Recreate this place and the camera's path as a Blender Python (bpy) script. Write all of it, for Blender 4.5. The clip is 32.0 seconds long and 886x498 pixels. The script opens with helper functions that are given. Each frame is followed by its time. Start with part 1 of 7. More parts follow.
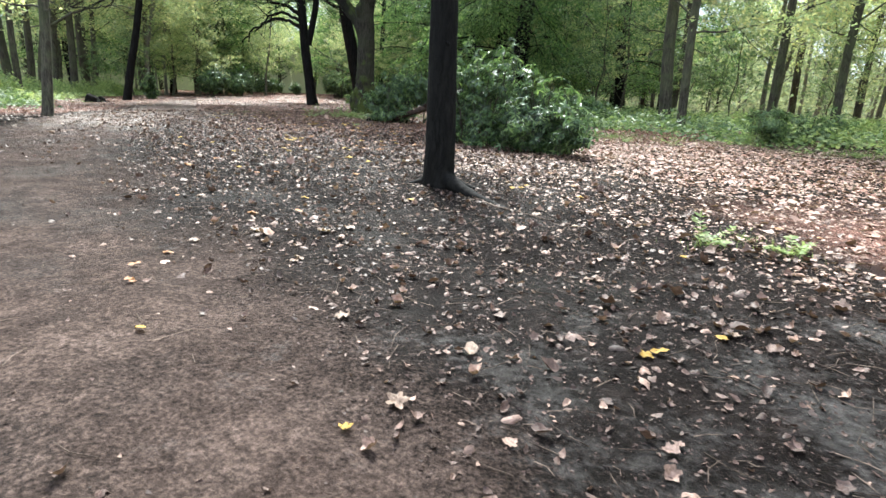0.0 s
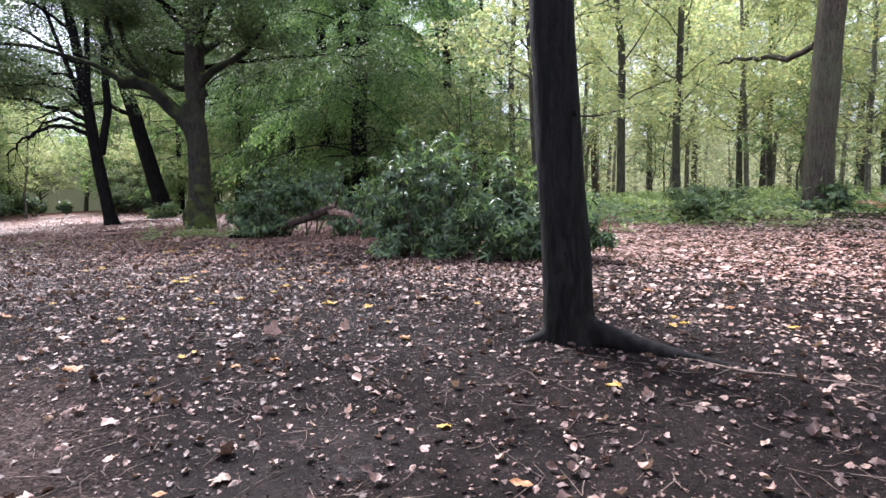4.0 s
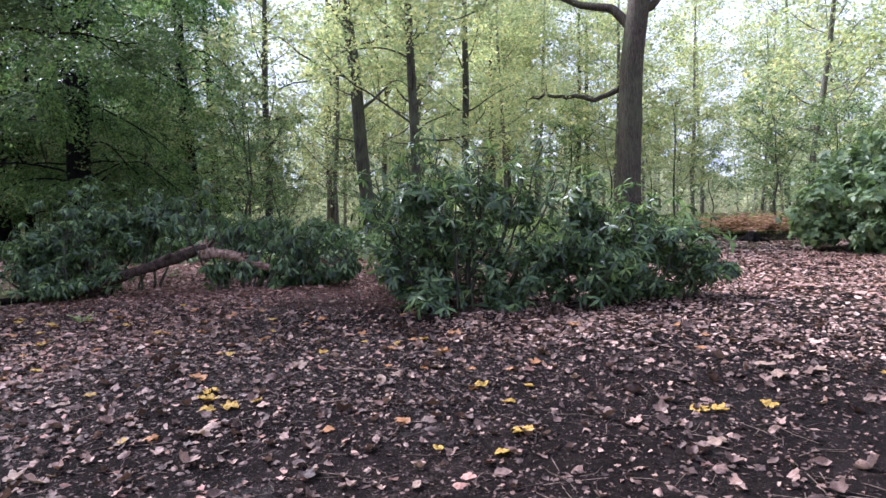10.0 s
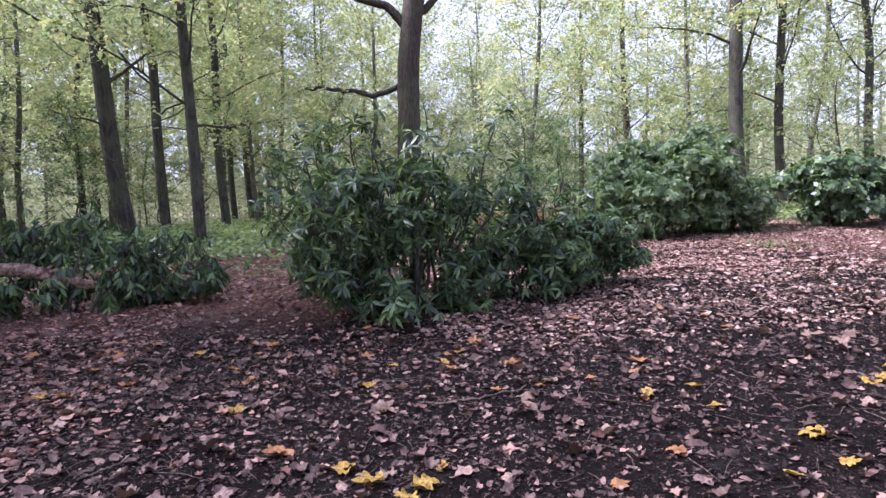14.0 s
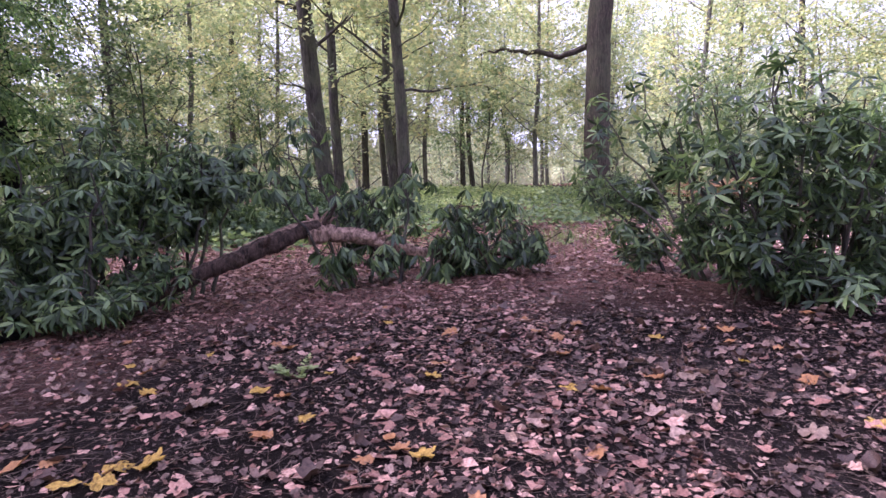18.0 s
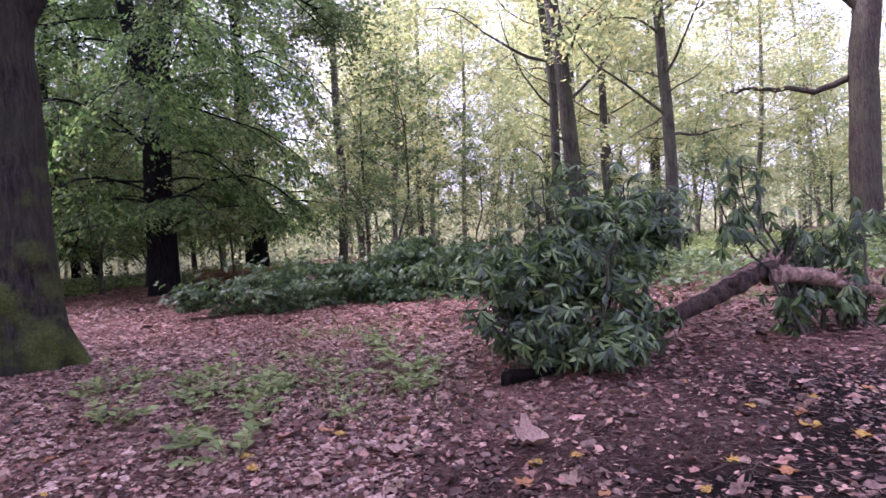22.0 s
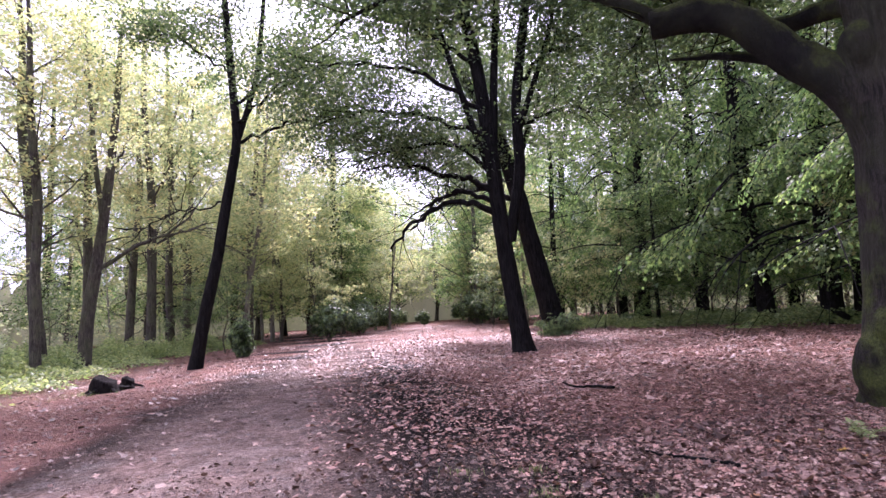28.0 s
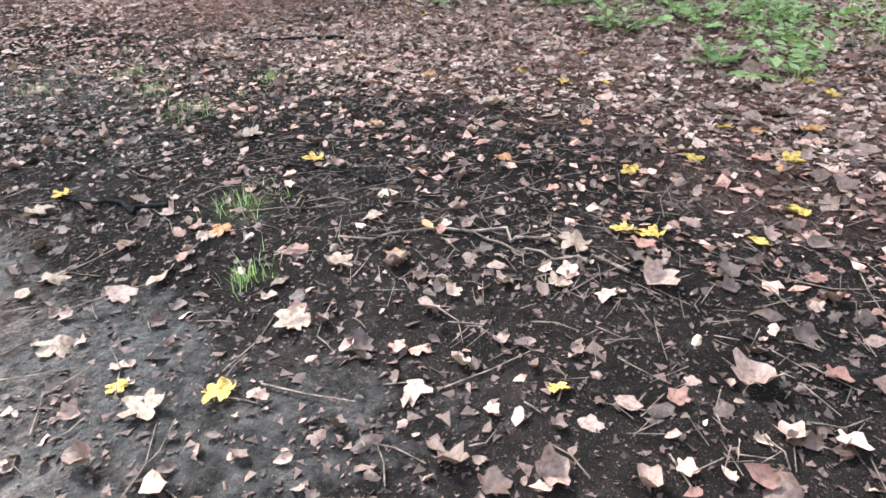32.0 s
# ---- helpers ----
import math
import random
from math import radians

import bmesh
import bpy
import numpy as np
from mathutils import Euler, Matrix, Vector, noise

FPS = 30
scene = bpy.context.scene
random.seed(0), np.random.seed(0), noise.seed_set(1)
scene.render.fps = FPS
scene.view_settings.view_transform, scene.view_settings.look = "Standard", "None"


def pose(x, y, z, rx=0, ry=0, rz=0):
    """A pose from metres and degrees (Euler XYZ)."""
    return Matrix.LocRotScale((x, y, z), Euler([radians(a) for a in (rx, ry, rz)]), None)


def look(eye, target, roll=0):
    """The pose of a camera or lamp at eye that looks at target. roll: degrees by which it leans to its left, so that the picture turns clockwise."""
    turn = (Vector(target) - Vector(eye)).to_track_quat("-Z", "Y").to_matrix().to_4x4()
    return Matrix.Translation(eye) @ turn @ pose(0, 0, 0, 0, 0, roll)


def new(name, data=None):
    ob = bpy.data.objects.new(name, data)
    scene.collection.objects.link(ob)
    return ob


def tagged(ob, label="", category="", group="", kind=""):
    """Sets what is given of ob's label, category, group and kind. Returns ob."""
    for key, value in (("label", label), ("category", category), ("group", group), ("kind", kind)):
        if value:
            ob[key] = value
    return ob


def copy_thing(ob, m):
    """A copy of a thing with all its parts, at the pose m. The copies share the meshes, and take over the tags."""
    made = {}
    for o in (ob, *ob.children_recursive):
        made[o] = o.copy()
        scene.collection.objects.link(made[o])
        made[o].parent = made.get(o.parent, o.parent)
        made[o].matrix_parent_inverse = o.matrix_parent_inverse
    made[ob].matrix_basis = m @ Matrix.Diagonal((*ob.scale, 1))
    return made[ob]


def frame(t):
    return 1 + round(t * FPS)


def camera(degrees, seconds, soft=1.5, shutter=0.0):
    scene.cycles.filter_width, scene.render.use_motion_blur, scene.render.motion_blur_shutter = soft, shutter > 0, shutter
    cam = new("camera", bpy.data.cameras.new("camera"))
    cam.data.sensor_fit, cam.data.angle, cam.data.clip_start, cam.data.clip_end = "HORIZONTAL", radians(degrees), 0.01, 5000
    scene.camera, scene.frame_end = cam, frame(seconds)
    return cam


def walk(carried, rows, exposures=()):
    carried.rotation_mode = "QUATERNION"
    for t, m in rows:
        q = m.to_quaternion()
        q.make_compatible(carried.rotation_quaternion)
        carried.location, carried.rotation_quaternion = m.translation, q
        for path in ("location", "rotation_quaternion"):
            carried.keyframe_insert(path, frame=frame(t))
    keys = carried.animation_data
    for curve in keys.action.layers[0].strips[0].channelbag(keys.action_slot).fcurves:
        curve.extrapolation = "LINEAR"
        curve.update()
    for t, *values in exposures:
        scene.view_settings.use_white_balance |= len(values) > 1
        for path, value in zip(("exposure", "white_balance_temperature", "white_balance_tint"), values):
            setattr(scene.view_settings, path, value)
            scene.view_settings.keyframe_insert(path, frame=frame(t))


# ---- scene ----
# ---------------------------------------------------------------- camera
cam = camera(73.82, 32.0, soft=1.5, shutter=0.1)


def eye(x, y, z, yaw, pitch, roll):
    return pose(x, y, z, 90 + pitch, 0, yaw) @ pose(0, 0, 0, 0, 0, roll)


PATH = [
    (0, eye(4.104, 0.494, 1.525, 23.94, -15.10, 3.83)),
    (0.5, eye(3.539, 0.862, 1.516, 25.21, -12.71, 3.29)),
    (1, eye(2.962, 1.168, 1.518, 22.16, -10.83, 2.28)),
    (1.5, eye(2.457, 1.497, 1.516, 17.69, -9.45, 1.14)),
    (2, eye(1.924, 1.834, 1.520, 13.80, -8.31, 0.27)),
    (2.5, eye(1.364, 2.183, 1.504, 11.09, -7.19, -0.19)),
    (3, eye(0.775, 2.595, 1.495, 9.38, -6.16, -0.25)),
    (3.5, eye(0.213, 2.858, 1.473, 7.53, -5.48, -0.41)),
    (5.5, eye(-1.944, 4.335, 1.526, -4.37, -5.65, -1.40)),
    (6, eye(-2.434, 4.632, 1.523, -6.54, -5.57, -1.36)),
    (6.5, eye(-2.958, 4.973, 1.538, -8.31, -5.86, -1.56)),
    (7, eye(-3.498, 5.213, 1.527, -10.70, -6.05, -1.47)),
    (7.5, eye(-3.944, 5.561, 1.497, -13.73, -6.24, -1.46)),
    (8, eye(-4.386, 5.869, 1.506, -17.26, -6.13, -1.37)),
    (8.5, eye(-4.714, 6.241, 1.475, -20.81, -5.48, -1.30)),
    (9, eye(-5.088, 6.643, 1.500, -23.43, -4.42, -1.29)),
    (9.5, eye(-5.447, 7.003, 1.512, -25.27, -3.37, -1.48)),
    (10, eye(-5.814, 7.462, 1.493, -26.33, -2.85, -1.52)),
    (10.5, eye(-6.226, 7.787, 1.512, -27.49, -2.70, -1.54)),
    (11, eye(-6.586, 8.145, 1.477, -29.15, -2.98, -1.75)),
    (11.5, eye(-6.941, 8.531, 1.497, -32.07, -3.33, -1.89)),
    (12, eye(-7.265, 8.831, 1.510, -36.98, -3.77, -2.08)),
    (12.5, eye(-7.401, 9.271, 1.465, -43.37, -3.97, -2.23)),
    (13, eye(-7.538, 9.625, 1.462, -49.96, -3.93, -2.16)),
    (13.5, eye(-7.620, 10.011, 1.474, -54.99, -3.77, -2.21)),
    (15.5, eye(-7.786, 11.718, 1.494, -55.11, -3.58, -2.53)),
    (16, eye(-7.982, 12.078, 1.491, -52.99, -3.98, -2.61)),
    (16.5, eye(-8.178, 12.483, 1.467, -50.81, -4.70, -2.53)),
    (17, eye(-8.320, 12.938, 1.450, -49.10, -5.37, -2.35)),
    (17.5, eye(-8.653, 13.308, 1.470, -47.55, -5.86, -2.25)),
    (18, eye(-8.918, 13.589, 1.479, -45.63, -5.99, -2.15)),
    (18.5, eye(-9.136, 13.999, 1.483, -43.05, -5.83, -2.17)),
    (19, eye(-9.489, 14.296, 1.501, -39.82, -5.51, -2.42)),
    (19.5, eye(-9.862, 14.593, 1.508, -37.25, -5.10, -2.56)),
    (20, eye(-10.196, 15.033, 1.496, -36.13, -4.86, -2.60)),
    (20.5, eye(-10.618, 15.284, 1.479, -36.75, -4.36, -2.66)),
    (21, eye(-10.954, 15.489, 1.464, -37.61, -3.65, -2.70)),
    (21.5, eye(-11.315, 15.786, 1.478, -36.82, -2.34, -2.82)),
    (22, eye(-11.749, 15.989, 1.512, -32.79, -0.22, -3.36)),
    (22.5, eye(-12.135, 16.442, 1.399, -25.53, 2.99, -2.14)),
    (23, eye(-12.448, 16.696, 1.443, -15.55, 5.37, -2.19)),
    (23.5, eye(-12.684, 16.753, 1.510, -5.33, 7.21, -2.29)),
    (24, eye(-12.790, 16.691, 1.537, 3.97, 8.43, -2.40)),
    (24.5, eye(-12.888, 16.647, 1.549, 11.90, 8.94, -2.32)),
    (25, eye(-12.932, 16.624, 1.560, 18.36, 8.80, -2.34)),
    (25.5, eye(-12.993, 16.587, 1.555, 23.45, 8.23, -2.23)),
    (26, eye(-13.031, 16.577, 1.548, 27.37, 7.46, -2.15)),
    (26.5, eye(-13.061, 16.566, 1.540, 30.37, 6.90, -2.03)),
    (28.5, eye(-12.921, 16.473, 1.616, 34.00, 4.82, -2.22)),
    (29, eye(-12.917, 16.488, 1.610, 31.95, 3.44, -2.40)),
    (29.5, eye(-12.911, 16.503, 1.596, 27.92, 1.55, -2.59)),
    (30, eye(-12.889, 16.522, 1.571, 21.49, -1.54, -2.90)),
    (30.5, eye(-12.817, 16.517, 1.524, 14.05, -7.14, -3.66)),
    (31, eye(-12.758, 16.638, 1.440, 7.32, -15.31, -3.97)),
    (31.5, eye(-12.809, 16.718, 1.236, 2.44, -24.06, -3.37)),
    (32, eye(-13.064, 16.685, 1.171, -0.70, -30.77, -2.24)),
]
walk(cam, PATH, exposures=[(0, 2.08, 5850, 2), (1, 2.0, 5850, 0), (3, 1.97, 5700, 15), (6, 1.88, 5650, 22), (9, 1.7, 5420, 23), (13, 1.46, 5350, 29), (16, 1.56, 5400, 42), (17.5, 1.78, 5480, 47), (19, 2.0, 5550, 50), (21, 2.02, 5520, 51), (22.5, 2.12, 5520, 55), (23.5, 2.07, 5550, 53), (25, 1.9, 5700, 54), (27, 2.05, 5700, 49), (29, 2.22, 5850, 43), (30, 2.35, 5800, 40), (31, 2.52, 5700, 30), (32, 3.08, 5450, 3)])

# ---------------------------------------------------------------- sky and sun
world = bpy.data.worlds.new("sky")
scene.world = world
world.use_nodes = True
wn = world.node_tree.nodes
wl = world.node_tree.links
sky = wn.new("ShaderNodeTexSky")
sky.sky_type = "NISHITA"
sky.sun_disc = False
sky.sun_elevation = radians(48)
sky.sun_rotation = radians(-35)
sky.air_density, sky.dust_density, sky.ozone_density = 1.0, 6.0, 1.0
pale = wn.new("ShaderNodeHueSaturation")
pale.inputs["Saturation"].default_value = 0.3
cloud = wn.new("ShaderNodeMix")
cloud.data_type = "RGBA"
cloud.inputs[0].default_value = 0.75
cloud.inputs[7].default_value = (5.2, 5.45, 6.3, 1)
wl.new(sky.outputs[0], pale.inputs["Color"])
wl.new(pale.outputs[0], cloud.inputs[6])
wl.new(cloud.outputs[2], wn["Background"].inputs["Color"])
wn["Background"].inputs["Strength"].default_value = 0.10

sun = new("sun", bpy.data.lights.new("sun", "SUN"))
sun.data.energy, sun.data.angle, sun.data.color = 4.0, radians(16), (1.0, 0.94, 0.85)
sun.matrix_world = look((0, 0, 30), (0 + 16.0, 0 - 22.0, 30 - 30.0))


# ---------------------------------------------------------------- the lie of the land
AX, AY = -0.73, 0.685          # along the walk
BX, BY = 0.685, 0.73           # to its side, uphill
TRACK = [(9, -4.2), (3.4, 0.8), (0.6, 2.4), (-3.5, 4.3), (-9.1, 8.8), (-14.0, 13.8), (-18.5, 19.8), (-22.2, 23.8), (-25.9, 28), (-31.3, 34.8), (-42.2, 50), (-57, 73), (-70, 95), (-73, 102)]


def rise(x, y):
    """Smooth height of the ground."""
    s, u = AX * (x - 4) + AY * (y - 0.5), BX * (x - 4) + BY * (y - 0.5)
    fall = 0.012 * (np.sqrt((s - 24) ** 2 + 9) + s - 24)
    return np.where(u > 0, 1.4 * np.tanh(u / 40), 0.03 * u) - 2.4 * np.tanh(fall / 2.4)


def wob(x, y):
    return (0.018 * np.sin(x * 2.1 + 1.3 * np.sin(y * 1.7)) * np.cos(y * 2.3 + x * 0.6) + 0.010 * np.sin(x * 5.3 + y * 3.1) * np.sin(y * 4.7 - x)
            + 0.03 * np.sin(x * 0.7 + 0.4) * np.sin(y * 0.6 + x * 0.2))


def ground_z(x, y):
    return rise(np.asarray(x, float), np.asarray(y, float)) + wob(np.asarray(x, float), np.asarray(y, float))


def gz(x, y):
    return float(ground_z(x, y))


def to_track(x, y):
    """Distance from the middle of the worn track."""
    x, y = np.asarray(x, float), np.asarray(y, float)
    best = np.full(x.shape, 1e9)
    for (ax, ay), (bx, by) in zip(TRACK, TRACK[1:]):
        dx, dy = bx - ax, by - ay
        k = np.clip(((x - ax) * dx + (y - ay) * dy) / (dx * dx + dy * dy), 0, 1)
        best = np.minimum(best, np.hypot(x - ax - k * dx, y - ay - k * dy))
    return best


def su(x, y):
    """Metres along the walk and to its side."""
    return AX * (x - 4) + AY * (y - 0.5), BX * (x - 4) + BY * (y - 0.5)


def xy(s, u):
    return 4 + AX * s + BX * u, 0.5 + AY * s + BY * u


# ---------------------------------------------------------------- materials
def mat(name, rough=0.7):
    m = bpy.data.materials.new(name)
    m.use_nodes = True
    b = m.node_tree.nodes["Principled BSDF"]
    b.inputs["Roughness"].default_value = rough
    return m, m.node_tree.nodes, m.node_tree.links, b


def ramp(n, l, fac, stops):
    r = n.new("ShaderNodeValToRGB")
    while len(r.color_ramp.elements) < len(stops):
        r.color_ramp.elements.new(0.5)
    for e, (p, c) in zip(r.color_ramp.elements, stops):
        e.position, e.color = p, (*c, 1)
    if fac is not None:
        l.new(fac, r.inputs[0])
    return r


def noise_tex(n, l, scale, detail=4, rough=0.6, vec=None):
    t = n.new("ShaderNodeTexNoise")
    t.inputs["Scale"].default_value, t.inputs["Detail"].default_value, t.inputs["Roughness"].default_value = scale, detail, rough
    if vec is not None:
        l.new(vec, t.inputs["Vector"])
    return t


def mixc(n, l, fac, a, b, mode="MIX"):
    m = n.new("ShaderNodeMix")
    m.data_type, m.blend_type = "RGBA", mode
    for sock, v in ((m.inputs[0], fac), (m.inputs[6], a), (m.inputs[7], b)):
        if isinstance(v, (int, float)):
            sock.default_value = v
        elif isinstance(v, tuple):
            sock.default_value = (*v, 1)
        else:
            l.new(v, sock)
    return m.outputs[2]


def bump(n, l, b, height, strength=0.5, dist=0.02):
    k = n.new("ShaderNodeBump")
    k.inputs["Strength"].default_value, k.inputs["Distance"].default_value = strength, dist
    l.new(height, k.inputs["Height"])
    l.new(k.outputs[0], b.inputs["Normal"])


def math_node(n, l, op, a, b=0.0):
    m = n.new("ShaderNodeMath")
    m.operation = op
    for sock, v in ((m.inputs[0], a), (m.inputs[1], b)):
        if isinstance(v, (int, float)):
            sock.default_value = v
        else:
            l.new(v, sock)
    return m.outputs[0]


def place(n):
    return n.new("ShaderNodeNewGeometry").outputs["Position"]


def ground_material():
    m, n, l, b = mat("woodland_soil", 0.75)
    p = place(n)
    big = noise_tex(n, l, 0.35, 5, 0.6, p)
    mid = noise_tex(n, l, 3.0, 6, 0.65, p)
    fine = noise_tex(n, l, 38.0, 6, 0.7, p)
    soil = ramp(n, l, mid.outputs[0], [(0.3, (0.0055, 0.004, 0.0035)), (0.55, (0.013, 0.0095, 0.0083)), (0.75, (0.034, 0.025, 0.022))])
    # scraps of dead leaf trodden into the soil
    vor = n.new("ShaderNodeTexVoronoi")
    vor.inputs["Scale"].default_value = 34.0
    warp = n.new("ShaderNodeVectorMath")
    warp.operation = "ADD"
    l.new(p, warp.inputs[0])
    wn2 = noise_tex(n, l, 9.0, 3, 0.6, p)
    l.new(wn2.outputs["Color"], warp.inputs[1])
    l.new(warp.outputs[0], vor.inputs["Vector"])
    sep = n.new("ShaderNodeSeparateColor")
    l.new(vor.outputs["Color"], sep.inputs[0])
    scrapc = ramp(n, l, sep.outputs[1], [(0.0, (0.035, 0.023, 0.019)), (0.5, (0.075, 0.05, 0.041)), (0.8, (0.15, 0.105, 0.088)), (1.0, (0.28, 0.21, 0.18))])
    shape = ramp(n, l, vor.outputs["Distance"], [(0.28, (1, 1, 1)), (0.42, (0, 0, 0))])
    pick = ramp(n, l, sep.outputs[0], [(0.36, (0, 0, 0)), (0.44, (1, 1, 1))])
    wear = n.new("ShaderNodeAttribute")
    wear.attribute_name = "wear"
    scr = math_node(n, l, "MULTIPLY", shape.outputs[0], pick.outputs[0])
    keep = math_node(n, l, "SUBTRACT", 1.0, math_node(n, l, "MULTIPLY", wear.outputs["Fac"], 0.4))
    scr = math_node(n, l, "MULTIPLY", scr, keep)
    col = mixc(n, l, math_node(n, l, "MULTIPLY", scr, 0.6), soil.outputs[0], scrapc.outputs[0])
    rug = n.new("ShaderNodeAttribute")
    rug.attribute_name = "carpet"
    crumb = n.new("ShaderNodeTexVoronoi")
    crumb.inputs["Scale"].default_value = 42.0
    l.new(warp.outputs[0], crumb.inputs["Vector"])
    sep2 = n.new("ShaderNodeSeparateColor")
    l.new(crumb.outputs["Color"], sep2.inputs[0])
    crumbc = ramp(n, l, sep2.outputs[0], [(0.0, (0.024, 0.012, 0.010)), (0.3, (0.16, 0.075, 0.061)), (0.6, (0.42, 0.21, 0.165)), (0.85, (0.60, 0.35, 0.275)), (1.0, (0.68, 0.48, 0.39))])
    rm = math_node(n, l, "ADD", rug.outputs["Fac"], math_node(n, l, "MULTIPLY", math_node(n, l, "SUBTRACT", big.outputs[0], 0.5), 0.7))
    rmask = ramp(n, l, rm, [(0.3, (0, 0, 0)), (0.7, (1, 1, 1))])
    col = mixc(n, l, math_node(n, l, "MULTIPLY", rmask.outputs[0], 0.8), col, crumbc.outputs[0])
    path = ramp(n, l, mid.outputs[0], [(0.3, (0.20, 0.142, 0.118)), (0.6, (0.385, 0.28, 0.234)), (0.8, (0.55, 0.415, 0.352))])
    w2 = math_node(n, l, "ADD", wear.outputs["Fac"], math_node(n, l, "MULTIPLY", math_node(n, l, "SUBTRACT", big.outputs[0], 0.5), 0.9))
    w2 = math_node(n, l, "ADD", w2, math_node(n, l, "MULTIPLY", math_node(n, l, "SUBTRACT", fine.outputs[0], 0.5), 1.1))
    wm = ramp(n, l, w2, [(0.15, (0, 0, 0)), (0.95, (1, 1, 1))])
    col = mixc(n, l, math_node(n, l, "MULTIPLY", wm.outputs[0], 0.8), col, path.outputs[0])
    green = n.new("ShaderNodeAttribute")
    green.attribute_name = "green"
    g2 = math_node(n, l, "ADD", green.outputs["Fac"], math_node(n, l, "MULTIPLY", math_node(n, l, "SUBTRACT", mid.outputs[0], 0.5), 0.8))
    gm = ramp(n, l, g2, [(0.35, (0, 0, 0)), (0.8, (1, 1, 1))])
    grass = ramp(n, l, fine.outputs[0], [(0.3, (0.03, 0.05, 0.012)), (0.7, (0.11, 0.15, 0.035))])
    col = mixc(n, l, math_node(n, l, "MULTIPLY", gm.outputs[0], 0.3), col, grass.outputs[0])
    clod = noise_tex(n, l, 13.0, 6, 0.68, p)
    damp = noise_tex(n, l, 1.3, 5, 0.65, p)
    col = mixc(n, l, 0.75, col, ramp(n, l, clod.outputs[0], [(0.32, (0.42, 0.40, 0.39)), (0.5, (0.95, 0.93, 0.92)), (0.68, (1.45, 1.43, 1.42))]).outputs[0], "MULTIPLY")
    col = mixc(n, l, 0.6, col, ramp(n, l, damp.outputs[0], [(0.35, (0.55, 0.52, 0.51)), (0.62, (1.2, 1.2, 1.2))]).outputs[0], "MULTIPLY")
    col = mixc(n, l, 0.6, col, ramp(n, l, fine.outputs[0], [(0.25, (0.45, 0.45, 0.45)), (0.75, (1.5, 1.5, 1.5))]).outputs[0], "MULTIPLY")
    l.new(col, b.inputs["Base Color"])
    wet = ramp(n, l, big.outputs[0], [(0.33, (0.5, 0.5, 0.5)), (0.5, (0.95, 0.95, 0.95))])
    mud = n.new("ShaderNodeAttribute")
    mud.attribute_name = "mud"
    md = math_node(n, l, "ADD", mud.outputs["Fac"], math_node(n, l, "MULTIPLY", math_node(n, l, "SUBTRACT", noise_tex(n, l, 1.6, 4, 0.6, p).outputs[0], 0.55), 1.6))
    md = math_node(n, l, "ADD", md, math_node(n, l, "MULTIPLY", math_node(n, l, "SUBTRACT", clod.outputs[0], 0.5), 1.4))
    mdm = ramp(n, l, md, [(0.15, (0, 0, 0)), (1.1, (1, 1, 1))])
    l.new(mixc(n, l, math_node(n, l, "MULTIPLY", mdm.outputs[0], math_node(n, l, "SUBTRACT", 0.75, math_node(n, l, "MULTIPLY", math_node(n, l, "MAXIMUM", rmask.outputs[0], wm.outputs[0]), 0.7))), col, ramp(n, l, clod.outputs[0], [(0.3, (0.016, 0.0125, 0.0115)), (0.5, (0.045, 0.036, 0.033)), (0.7, (0.095, 0.078, 0.072))]).outputs[0]), b.inputs["Base Color"])
    l.new(mixc(n, l, mdm.outputs[0], wet.outputs[0], (0.36, 0.36, 0.36)), b.inputs["Roughness"])
    l.new(math_node(n, l, "ADD", 0.07, math_node(n, l, "MULTIPLY", mdm.outputs[0], 0.5)), b.inputs["Specular IOR Level"])
    hh = math_node(n, l, "ADD", math_node(n, l, "ADD", math_node(n, l, "MULTIPLY", fine.outputs[0], 0.4), math_node(n, l, "MULTIPLY", clod.outputs[0], 0.9)), math_node(n, l, "ADD", mid.outputs[0], math_node(n, l, "ADD", math_node(n, l, "MULTIPLY", scr, 0.35), math_node(n, l, "MULTIPLY", sep2.outputs[1], 0.7))))
    bump(n, l, b, hh, 1.0, 0.045)
    return m


